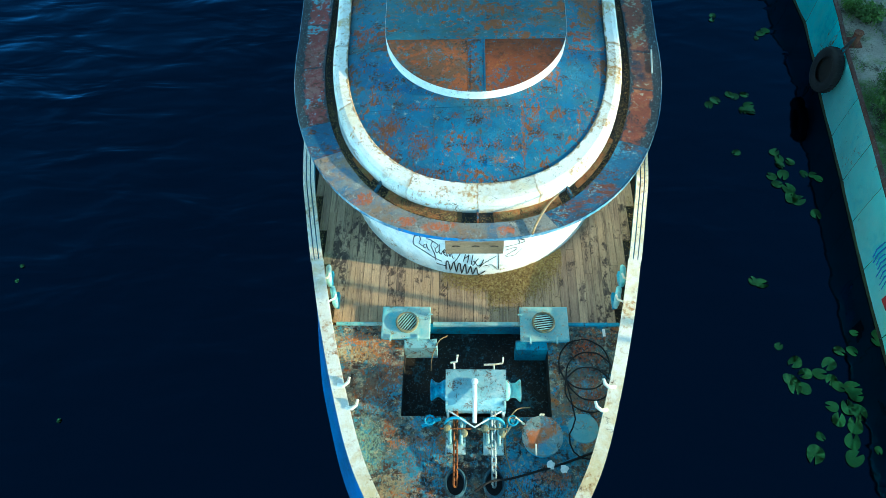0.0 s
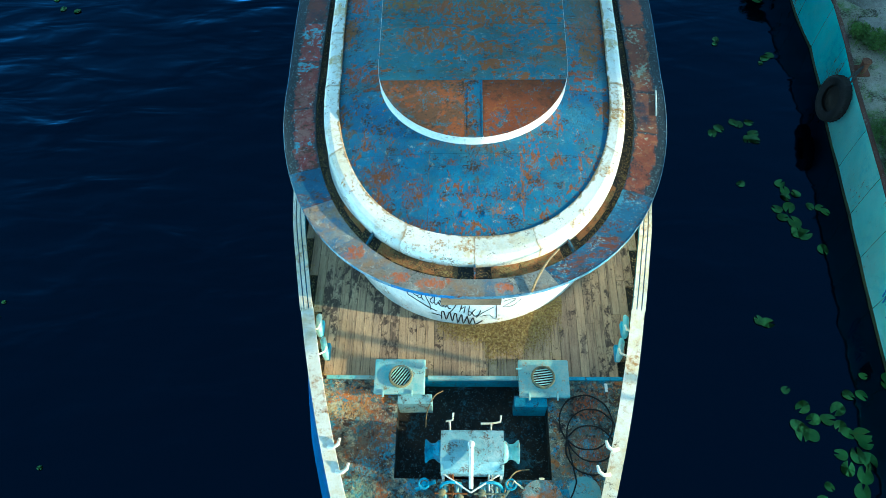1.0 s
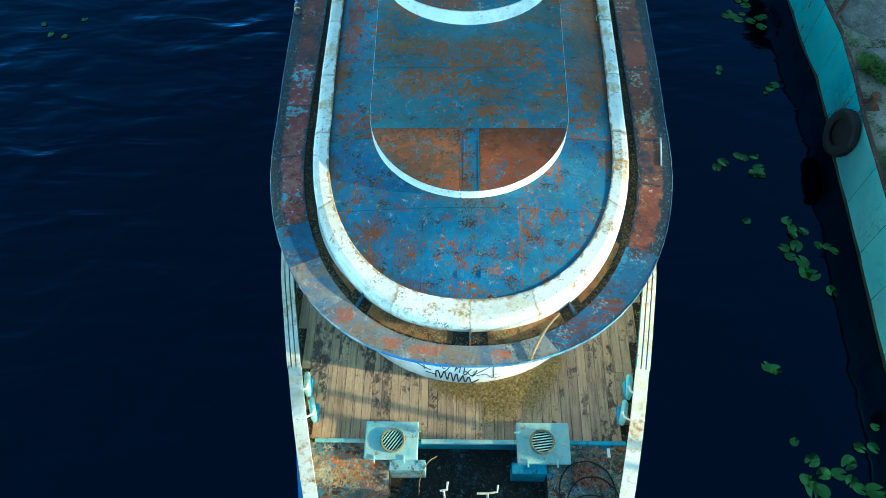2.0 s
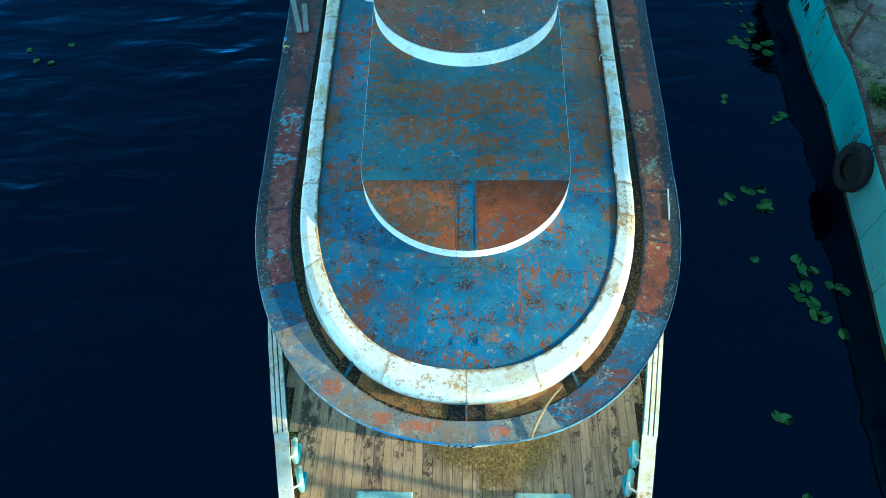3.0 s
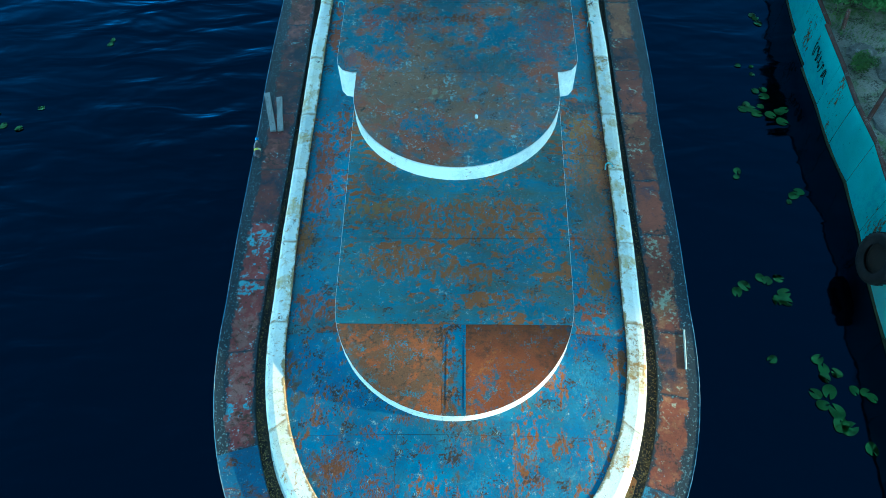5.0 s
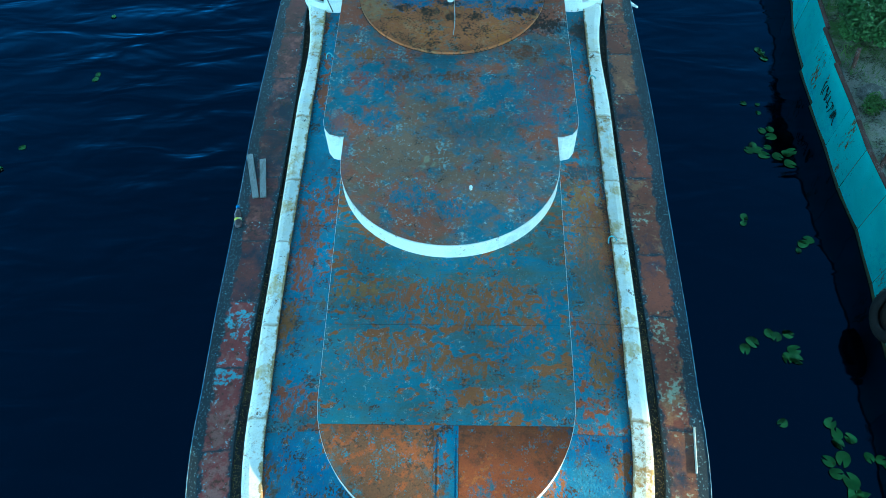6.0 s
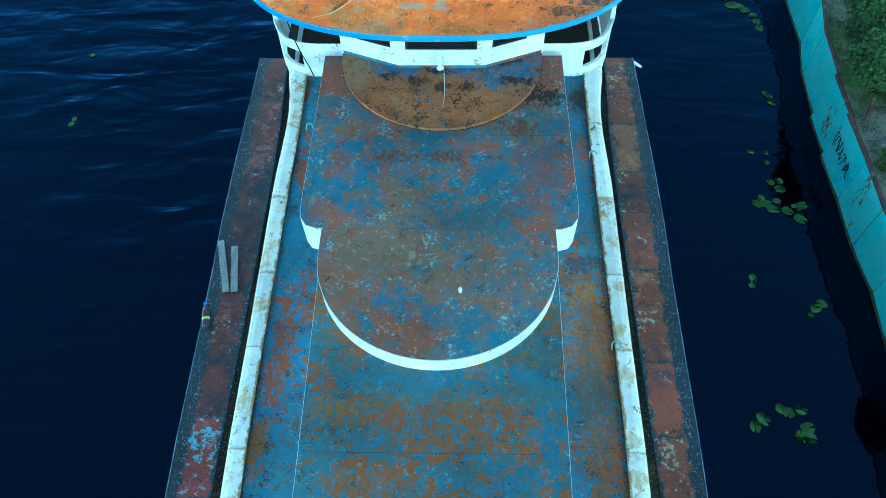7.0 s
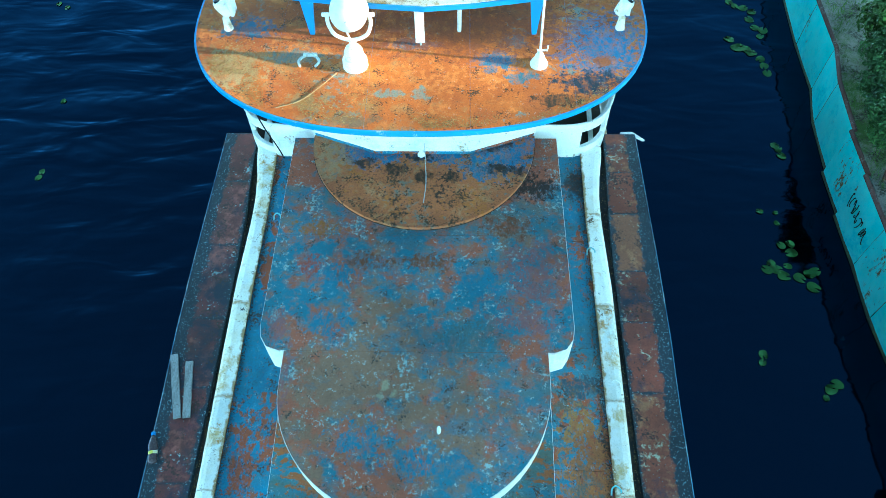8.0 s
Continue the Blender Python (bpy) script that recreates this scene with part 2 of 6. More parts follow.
M["roof_top"] = layered("roof_top", ragged_edge=0.68, base=(0.013, 0.15, 0.25), layers=[((0.08, 0.14, 0.15), 0.7, .55, .18, ONE), ((0.22, 0.12, 0.075), 0.75, .54, .10, (1, 1.4, 1)), ((0.33, 0.095, 0.050), 1.2, .46, .06, ONE), ((0.018, 0.155, 0.22), 1.1, .36, .07, ONE), ((0.26, 0.37, 0.36), 6, .21, .04, ONE), ((0.06, 0.045, 0.035), 12, .22, .03, ONE), ((0.34, 0.43, 0.42), 28, .17, .02, ONE)], seed=3, shade=.28, spots=[(1.2, 10.3, .2, (0.03, 0.026, 0.026)), (-.28, 7.10, .06, (0.30, 0.27, 0.17)), (-.20, 7.0, .05, (0.30, 0.27, 0.17)), (-.33, 6.97, .045, (0.28, 0.27, 0.19))],
    patches=[(1.30, 8.45, .35, .45, MAUVE), (1.15, 7.85, .4, .18, MAUVE), (-1.38, 6.9, .10, .5, MAUVE), (-1.52, 7.75, .12, .3, MAUVE), (-1.23, 8.56, .16, .14, (0.30, 0.06, 0.035)), (-.6, 8.62, .3, .12, RED), (.12, 8.62, .3, .12, RED), (1.05, 9.12, .35, .16, RED), (-1.2, 9.12, .3, .14, BROWN), (-.9, 8.46, .18, .2, CLEAR), (-.95, 7.82, .25, .18, CLEAR), (.15, 6.28, .4, .18, CLEAR), (-.5, 6.5, .3, .2, CLEAR), (.72, 8.35, .3, .18, CLEAR), (.58, 7.63, .4, .28, (0.06, 0.12, 0.13)), (1.42, 9.74, .36, .22, (0.028, 0.017, 0.014)), (1.30, 9.80, .28, .16, (0.028, 0.017, 0.014)), (1.5, 9.7, .22, .16, (0.028, 0.017, 0.014))], speckle=(17.0, .38, .56))
M["roof_rust"] = layered("roof_rust", ragged_edge=0.70, base=(0.20, 0.046, 0.015), layers=[((0.21, 0.056, 0.016), 1.2, .4, .12, ONE), ((0.03, 0.08, 0.12), 3.0, .22, .05, ONE), ((0.08, 0.03, 0.016), 3, .32, .1, ONE), ((0.26, 0.08, 0.02), 5, .22, .06, ONE), ((0.07, 0.13, 0.16), 12, .22, .03, ONE)], seed=4, rough=.85, shade=.36)
PANEL_EDGE = ((0.016, 0.030, 0.044), (0.17, 0.30, 0.34), .30, .93, .035)
M["eave"] = layered("eave", ragged_edge=0.66, base=(0.13, 0.030, 0.030), layers=[((0.09, 0.03, 0.024), 1.0, .36, .14, ONE), ((0.27, 0.085, 0.065), 1.6, .34, .07, ONE), ((0.30, 0.44, 0.44), 6, .16, .03, ONE), ((0.014, 0.024, 0.045), 0.7, .42, .08, ONE), ((0.05, 0.025, 0.02), 7, .28, .04, ONE)], random_tints=((0.14, 0.034, 0.036), (0.15, 0.04, 0.04), (0.10, 0.028, 0.034), (0.16, 0.036, 0.032)), seed=5, spread=9, shade=.35, edge=PANEL_EDGE)
M["eave_red"] = layered("eave_red", ragged_edge=0.68, base=(0.26, 0.045, 0.042), layers=[((0.30, 0.12, 0.10), 2.2, .36, .06, ONE), ((0.12, 0.40, 0.50), 3, .26, .03, ONE), (SALT, 7, .16, .03, ONE), (DARKRUST, 5, .28, .05, ONE)], random_tints=((0.17, 0.04, 0.045),), seed=61, spread=9, edge=PANEL_EDGE)
M["eave_blue"] = layered("eave_blue", (0.012, 0.11, 0.22), [((0.03, 0.04, 0.055), 1.2, .37, .1, ONE), ((0.15, 0.05, 0.035), 1.7, .30, .05, (1, 2.5, 1)), ((0.05, 0.24, 0.38), 4, .28, .04, ONE), ((0.30, 0.46, 0.48), 6, .20, .04, ONE), (DARKRUST, 7, .28, .04, ONE), (SALT, 22, .12, .02, ONE)], seed=62, spread=9, shade=.4)
M["lip_blue"] = layered("lip_blue", (0.010, 0.20, 0.50), [((0.03, 0.12, 0.25), 3, .3, .06, ONE), ((0.30, 0.16, 0.08), 5, .24, .04, ONE), ((0.40, 0.48, 0.48), 14, .22, .03, ONE)], seed=81)
M["eave_front"] = layered("eave_front", ragged_edge=0.66, base=(0.23, 0.24, 0.23), layers=[((0.07, 0.17, 0.28), 1.0, .38, .10, ONE), ((0.30, 0.19, 0.12), 1.5, .34, .10, ONE), ((0.10, 0.09, 0.08), 6, .28, .06, ONE), ((0.40, 0.40, 0.36), 18, .22, .04, ONE)], seed=6, spread=9, shade=.3, speckle=(20.0, .36, .54),
    patches=[(-1.51, 1.00, 0.16, 0.10, (0.48, 0.13, 0.055)), (-0.91, 0.64, 0.16, 0.07, (0.48, 0.13, 0.055)), (-0.48, 0.56, 0.22, 0.08, (0.48, 0.13, 0.055)), (0.41, 0.50, 0.13, 0.06, (0.48, 0.13, 0.055))])
M["gutter"] = layered("gutter", (0.022, 0.026, 0.03), [((0.09, 0.06, 0.035), 1.6, .36, .1, ONE), ((0.012, 0.012, 0.013), 3, .45, .06, ONE), ((0.14, 0.11, 0.06), 30, .2, .05, ONE)], rough=.95, bump=.8, seed=7)
M["gutter_plate"] = layered("gutter_plate", ragged_edge=0.70, base=(0.42, 0.15, 0.055), layers=[((0.48, 0.20, 0.08), 1.6, .4, .1, ONE), ((0.12, 0.07, 0.035), 2.0, .38, .06, ONE), ((0.30, 0.22, 0.09), 9, .34, .04, ONE), ((0.05, 0.035, 0.02), 16, .28, .03, ONE)], seed=83, rough=.85)
M["curb"] = layered("curb", (0.86, 0.86, 0.81), [((0.78, 0.70, 0.52), 1.6, .32, .14, ONE), ((0.60, 0.68, 0.68), 1.1, .22, .14, ONE), ((0.58, 0.40, 0.18), 1.9, .23, .08, ONE), ((0.48, 0.25, 0.08), 3.4, .22, .05, ONE), ((0.16, 0.10, 0.06), 9, .19, .02, ONE), ((0.05, 0.04, 0.03), 16, .14, .02, ONE)], rough=.6, shade=.14, seed=8, spread=5, edge=((0.40, 0.26, 0.13), (0.80, 0.74, 0.60), -.2, .955, .020), speckle=(12.0, .30, .62),
    patches=[(x, y, .16, r, (0.62, 0.44, 0.20)) for x, y, r in ((2.24, 7.0, .10), (2.10, 5.85, .14), (2.07, 5.08, .12), (2.13, 4.68, .10), (2.12, 6.4, .12), (-2.10, 5.46, .16), (-2.07, 4.33, .12), (-2.16, 6.7, .12))])
M["white"] = layered("white", (0.88, 0.89, 0.86), [((0.55, 0.60, 0.60), 1.4, .3, .15, ONE), ((0.35, 0.22, 0.10), 5, .16, .05, ONE), ((0.10, 0.08, 0.06), 12, .12, .03, ONE)], rough=.55, shade=.1, seed=9)
M["rail"] = layered("rail", (0.84, 0.82, 0.74), [((0.70, 0.57, 0.34), 1.6, .42, .12, ONE), ((0.44, 0.22, 0.07), 2.6, .28, .07, ONE), ((0.14, 0.09, 0.05), 9, .17, .03, ONE)], rough=.65, shade=.13, seed=10)
M["blue_edge"] = layered("blue_edge", (0.02, 0.26, 0.62), [((0.30, 0.50, 0.62), 14, .12, .04, ONE)], rough=.45, shade=.12, seed=11)
M["hull"] = layered("hull", (0.014, 0.14, 0.40), [(DEEP, 1.5, .4, .15, ONE), (RUST, 5, .1, .04, ONE)], rough=.45, seed=12)
M["wheelroof"] = layered("wheelroof", ragged_edge=0.64, base=(0.46, 0.12, 0.024), layers=[((0.36, 0.085, 0.022), 0.8, .40, .14, ONE), ((0.38, 0.20, 0.08), 1.1, .16, .10, ONE), ((0.18, 0.21, 0.19), 2.6, .20, .05, ONE), ((0.58, 0.18, 0.045), 3, .32, .06, ONE), ((0.07, 0.035, 0.02), 10, .25, .03, ONE), (SALT, 40, .06, .02, ONE)], rough=.8, bump=.6, seed=13, speckle=(7.0, .26, .56),
    patches=[(2.2, 11.0, 0.62, 0.69, (0.015, 0.15, 0.31)), (.88, 10.74, 0.25, 0.20, (0.03, 0.14, 0.24)), (1.18, 10.46, 0.20, 0.12, (0.04, 0.15, 0.22)), (1.15, 11.12, 0.18, 0.18, (0.05, 0.13, 0.18)), (2.15, 10.74, 0.16, 0.12, (0.30, 0.09, 0.03)), (2.0, 10.36, 0.43, 0.25, (0.012, 0.028, 0.05)), (1.62, 10.08, 0.33, 0.12, (0.05, 0.03, 0.018)), (-2.2, 11.35, 0.38, 0.20, (0.02, 0.12, 0.22)), (-1.54, 10.82, 0.38, 0.15, (0.16, 0.17, 0.15)), (-2.25, 10.6, 0.43, 0.35, (0.36, 0.23, 0.11)), (-.36, 10.18, 0.18, 0.07, (0.18, 0.22, 0.20)), (.01, 10.18, 0.12, 0.10, (0.18, 0.24, 0.22)), (-.78, 9.75, 0.33, 0.12, (0.20, 0.13, 0.08)), (-.14, 11.04, 0.33, 0.12, (0.03, 0.14, 0.22)), (-1.3, 10.05, 0.25, 0.15, (0.34, 0.20, 0.09)), (.3, 11.4, 1.62, 0.56, (0.26, 0.07, 0.03))])
M["teal"] = layered("teal", (0.17, 0.54, 0.58), [((0.42, 0.60, 0.58), 2.2, .48, .12, ONE), ((0.30, 0.26, 0.16), 9, .22, .05, ONE), (RUST, 7, .17, .04, ONE), ((0.05, 0.16, 0.22), 14, .14, .04, ONE)], rough=.5, shade=.12, seed=14)
M["tealdark"] = layered("tealdark", (0.035, 0.36, 0.55), [((0.008, 0.14, 0.27), 2.2, .32, .12, ONE), (RUST, 8, .18, .04, ONE), ((0.02, 0.03, 0.035), 12, .2, .04, ONE)], rough=.5, seed=15)
M["bowdeck"] = layered("bowdeck", ragged_edge=0.66, base=(0.06, 0.13, 0.14), layers=[((0.20, 0.14, 0.085), 1.2, .38, .1, ONE), ((0.40, 0.11, 0.022), 2.6, .37, .05, ONE), ((0.03, 0.25, 0.38), 2.4, .40, .05, ONE), ((0.34, 0.36, 0.27), 4.0, .26, .05, ONE), ((0.06, 0.03, 0.02), 6, .34, .05, ONE), ((0.46, 0.42, 0.28), 20, .25, .03, ONE), ((0.012, 0.014, 0.016), 2.6, .27, .06, ONE)], bump=1.0, seed=16, shade=.42,
    patches=[(-1.63, -.25, .38, .14, (0.42, 0.13, 0.025)), (-1.6, -.45, .35, .14, (0.42, 0.24, 0.09)), (-1.25, -.75, .22, .45, (0.20, 0.08, 0.045)), (-1.45, -1.1, .3, .3, (0.15, 0.08, 0.05)), (1.60, -.40, .22, .24, (0.36, 0.075, 0.018)), (1.58, -.95, .24, .26, (0.30, 0.065, 0.02)), (1.55, -.95, .09, .09, (0.05, 0.28, 0.40)), (1.45, -1.50, .20, .24, (0.07, 0.38, 0.55)), (-1.2, -1.55, .14, .2, (0.36, 0.10, 0.022)), (-1.0, -1.75, .25, .10, (0.46, 0.15, 0.035)), (-1.45, -1.8, .22, .45, (0.20, 0.34, 0.27)), (-.7, -1.95, .4, .3, (0.03, 0.30, 0.46)), (.55, -2.2, .4, .3, (0.03, 0.26, 0.42)), (1.1, -2.4, .4, .3, (0.03, 0.28, 0.44)), (1.0, -2.2, .25, .1, (0.38, 0.11, 0.03)), (-1.1, -2.4, .3, .3, (0.30, 0.26, 0.16))])
# near-black all over: well floor, well sides and gear case
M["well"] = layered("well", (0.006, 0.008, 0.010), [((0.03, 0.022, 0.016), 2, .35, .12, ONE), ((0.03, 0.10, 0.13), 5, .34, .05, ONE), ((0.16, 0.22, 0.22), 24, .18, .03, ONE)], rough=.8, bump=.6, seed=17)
M["wood"] = layered("wood", (0.43, 0.285, 0.175), [((0.55, 0.385, 0.24), 1.4, .42, .2, (4, .5, 1)), ((0.08, 0.055, 0.045), 1.8, .29, .03, (1.2, .8, 1)), ((0.20, 0.135, 0.10), 10, .36, .1, (6, .25, 1))], random_tints=((0.46, 0.31, 0.20), (0.36, 0.235, 0.16)), rough=.8, seed=18, spread=.6, shade=.24)
M["seam"] = layered("seam", (0.02, 0.018, 0.015), rough=.9)
M["black"] = layered("black", (0.007, 0.007, 0.008), [((0.016, 0.016, 0.017), 6, .4, .1, ONE)], rough=.75, seed=19)
M["rusty"] = layered("rusty", (0.26, 0.085, 0.025), [(DARKRUST, 18, .4, .1, ONE), (ORANGE, 9, .3, .08, ONE)], rough=.85, seed=20)
M["dark_in"] = layered("dark_in", (0.02, 0.018, 0.016), [((0.05, 0.03, 0.02), 3, .3, .1, ONE)], rough=.8, seed=21)
M["quay"] = layered("quay", (0.10, 0.90, 0.90), [((0.24, 0.90, 0.88), 0.9, .4, .2, ONE), ((0.03, 0.72, 0.80), 1.8, .25, .1, ONE), ((0.30, 0.14, 0.05), 2.6, .15, .03, (1, 1, .5)), ((0.05, 0.10, 0.10), 14, .10, .02, ONE)], rough=.5, shade=.1, seed=22, spread=6)
# lighter copy of the quay paint: bounced light put into the colour
M["quay_lit"] = layered("quay_lit", (0.26, 0.90, 0.86), [((0.40, 0.90, 0.84), 0.9, .4, .2, ONE), ((0.16, 0.80, 0.82), 1.4, .3, .1, ONE), ((0.34, 0.16, 0.06), 2.6, .14, .03, (1, 1, .5)), ((0.05, 0.10, 0.10), 14, .10, .02, ONE)], rough=.5, shade=.1, seed=122, spread=6)
M["coping"] = layered("coping", (0.10, 0.05, 0.045), [(DARKRUST, 3, .4, .1, ONE), ((0.20, 0.18, 0.16), 6, .25, .06, ONE)], rough=.9, seed=23)
M["soil"] = layered("soil", (0.32, 0.285, 0.24), [((0.09, 0.17, 0.04), 0.6, .48, .10, ONE), ((0.33, 0.31, 0.28), 1.1, .38, .1, ONE), ((0.06, 0.055, 0.04), 5, .35, .06, ONE)], rough=.95, bump=.9, seed=24)
M["glass"] = layered("glass", (0.01, 0.012, 0.014), rough=.12, bump=0)

wm = bpy.data.materials.new("river_water")
wm.use_nodes = True
nt = wm.node_tree
nt.nodes.remove(nt.nodes["Principled BSDF"])
depth = node(nt, "ShaderNodeBsdfDiffuse", Color=(0.0001, 0.0004, 0.0012, 1))
mirror = node(nt, "ShaderNodeBsdfGlossy", Color=(0.10, 0.42, 1.0, 1), Roughness=0.06)
edge_gloss = node(nt, "ShaderNodeFresnel", IOR=1.39)
surface = nt.nodes.new("ShaderNodeMixShader")
nt.links.new(edge_gloss.outputs[0], surface.inputs[0])
nt.links.new(depth.outputs[0], surface.inputs[1])
nt.links.new(mirror.outputs[0], surface.inputs[2])
nt.links.new(surface.outputs[0], nt.nodes["Material Output"].inputs["Surface"])
g = nt.nodes.new("ShaderNodeNewGeometry")
mp = nt.nodes.new("ShaderNodeMapping")
mp.inputs["Scale"].default_value = (0.5, 1.35, 1)
mp.inputs["Rotation"].default_value = (0, 0, radians(-14))
nt.links.new(g.outputs["Position"], mp.inputs[0])
n1 = node(nt, "ShaderNodeTexNoise", Scale=1.05, Detail=2.6, Roughness=0.42, Distortion=0.35)
n2 = node(nt, "ShaderNodeTexNoise", Scale=0.22, Detail=2.0)
nt.links.new(mp.outputs[0], n1.inputs["Vector"])
nt.links.new(g.outputs["Position"], n2.inputs["Vector"])
mu = nt.nodes.new("ShaderNodeMath")
mu.operation = "MULTIPLY"
nt.links.new(n1.outputs["Fac"], mu.inputs[0])
sep = nt.nodes.new("ShaderNodeSeparateXYZ")          # calmer water in the lee of the quay
nt.links.new(g.outputs["Position"], sep.inputs[0])
lee = nt.nodes.new("ShaderNodeMath")
lee.operation = "MULTIPLY"
nt.links.new(ramp(nt, n2.outputs["Fac"], 0.35, 0.65, 0.3, 1.0), lee.inputs[0])
nt.links.new(ramp(nt, sep.outputs[0], 2.5, 5.5, 1.0, 0.42), lee.inputs[1])
nt.links.new(lee.outputs[0], mu.inputs[1])
bp = nt.nodes.new("ShaderNodeBump")
bp.inputs["Strength"].default_value, bp.inputs["Distance"].default_value = 1.0, 0.16
nt.links.new(mu.outputs[0], bp.inputs["Height"])
nt.links.new(bp.outputs[0], mirror.inputs["Normal"])
nt.links.new(bp.outputs[0], edge_gloss.inputs["Normal"])
M["water"] = wm

M["roof_rust2"] = layered("roof_rust2", ragged_edge=0.68, base=(0.125, 0.058, 0.030), layers=[((0.04, 0.10, 0.13), 2.2, .34, .07, ONE), ((0.25, 0.066, 0.020), 2.4, .43, .04, ONE), ((0.06, 0.035, 0.022), 6, .28, .05, ONE), ((0.03, 0.13, 0.19), 12, .26, .03, ONE)], seed=25, rough=.85, shade=.36)
M["disc"] = layered("disc", ragged_edge=0.62, base=(0.42, 0.125, 0.048), layers=[((0.36, 0.11, 0.04), 1.3, .4, .1, ONE), ((0.40, 0.18, 0.08), 3.4, .3, .08, ONE), ((0.17, 0.16, 0.13), 2.4, .25, .06, ONE), ((0.05, 0.03, 0.02), 4.2, .20, .05, ONE), (ORANGE, 4, .28, .06, ONE), ((0.09, 0.045, 0.022), 9, .30, .04, ONE)], seed=27.4, rough=.8, speckle=(8.0, .28, .56),
    patches=[(-.65, 10.32, 0.65, 0.29, (0.012, 0.16, 0.31)), (.2, 10.3, 0.52, 0.23, (0.012, 0.13, 0.25)), (1.0, 10.25, 0.49, 0.39, (0.012, 0.16, 0.30)), (.75, 9.98, 0.33, 0.18, (0.02, 0.14, 0.24)), (-1.18, 10.2, 0.26, 0.39, (0.36, 0.20, 0.10)), (-.34, 9.97, 0.19, 0.12, (0.045, 0.026, 0.016)), (.02, 9.88, 0.12, 0.12, (0.045, 0.028, 0.018)), (.37, 9.88, 0.12, 0.09, (0.03, 0.022, 0.016)), (.94, 10.0, 0.18, 0.12, (0.035, 0.024, 0.02)), (.87, 10.38, 0.26, 0.13, (0.05, 0.035, 0.03)), (-.72, 10.1, 0.13, 0.09, (0.05, 0.03, 0.025)), (-.05, 10.2, 0.19, 0.09, (0.03, 0.022, 0.018)), (1.2, 9.95, 0.13, 0.09, (0.03, 0.022, 0.02))])
M["console"] = layered("console", (0.03, 0.12, 0.30), [(DEEP, 2, .4, .1, ONE)], rough=.5, seed=26)
M["teal2"] = layered("teal2", (0.18, 0.46, 0.50), [((0.42, 0.52, 0.46), 2.2, .52, .12, ONE), ((0.40, 0.20, 0.08), 7, .22, .05, ONE), ((0.05, 0.16, 0.22), 14, .16, .04, ONE)], rough=.55, shade=.15, seed=31)
M["ring"] = layered("ring", (0.20, 0.20, 0.13), [((0.34, 0.27, 0.13), 9, .35, .1, ONE), ((0.05, 0.12, 0.13), 14, .34, .06, ONE)], rough=.8, seed=32)
M["hood"] = layered("hood", (0.24, 0.48, 0.54), [((0.44, 0.60, 0.62), 3, .36, .1, ONE), ((0.15, 0.08, 0.045), 11, .30, .025, ONE), ((0.06, 0.05, 0.04), 18, .26, .03, ONE)], rough=.65, bump=.9, shade=.16, seed=33)
M["hawse"] = layered("hawse", (0.03, 0.10, 0.15), [((0.30, 0.36, 0.34), 4, .32, .07, ONE), (RUST, 9, .2, .05, ONE), ((0.02, 0.02, 0.02), 7, .3, .06, ONE)], seed=34, rough=.75)
M["galv"] = layered("galv", (0.46, 0.54, 0.54), [((0.25, 0.28, 0.26), 16, .3, .08, ONE), ((0.30, 0.15, 0.06), 20, .15, .05, ONE)], rough=.5, seed=35)
M["lid"] = layered("lid", (0.20, 0.28, 0.27), [((0.06, 0.24, 0.34), 4, .36, .07, ONE), ((0.50, 0.14, 0.04), 5, .34, .05, ONE), ((0.06, 0.05, 0.04), 14, .30, .04, ONE), (SALT, 24, .2, .05, ONE)], seed=36, rough=.8, shade=.35, spots=[(.82, -1.72, .16, (0.5, 0.13, 0.03)), (.98, -1.62, .13, (0.5, 0.14, 0.04)), (.74, -1.80, .10, (0.45, 0.12, 0.03)), (.92, -1.86, .12, (0.05, 0.26, 0.38))])
M["cable"] = layered("cable", (0.34, 0.24, 0.13), [((0.2, 0.12, 0.06), 9, .4, .1, ONE)], rough=.7, seed=37)
M["cable2"] = layered("cable2", (0.05, 0.05, 0.05), rough=.8, seed=38)
M["litter"] = layered("litter", (0.36, 0.25, 0.09), [((0.18, 0.10, 0.04), 40, .5, .1, ONE), ((0.50, 0.38, 0.17), 55, .35, .08, ONE)], rough=.9, bump=0, seed=39)
M["chips"] = layered("chips", (0.34, 0.50, 0.54), [((0.20, 0.12, 0.08), 30, .5, .08, ONE), ((0.04, 0.20, 0.36), 40, .4, .08, ONE)], rough=.8, bump=0, seed=40)
M["board"] = layered("board", (0.26, 0.18, 0.11), [((0.18, 0.12, 0.07), 4, .4, .15, (1, 1, 4))], rough=.8, seed=41)
M["greywood"] = layered("greywood", (0.30, 0.32, 0.33), [((0.16, 0.15, 0.14), 5, .35, .12, (5, .6, 1)), ((0.10, 0.07, 0.05), 9, .15, .05, ONE)], rough=.85, seed=42)
M["brownplastic"] = layered("brownplastic", (0.05, 0.035, 0.04), rough=.25, bump=0, seed=43)
M["yellow"] = layered("yellow", (0.75, 0.66, 0.10), [((0.7, 0.7, 0.6), 20, .4, .05, ONE)], rough=.5, bump=0, seed=44)
M["lampwhite"] = layered("lampwhite", (0.78, 0.79, 0.76), [((0.12, 0.09, 0.06), 16, .12, .02, (1, 1, .6)), (CREAM, 3, .3, .12, ONE)], rough=.45, shade=.06, seed=45)
M["awning"] = layered("awning", (0.58, 0.58, 0.54), [((0.34, 0.22, 0.10), 3, .36, .08, ONE), ((0.12, 0.09, 0.06), 9, .22, .05, ONE)], rough=.7, seed=46)
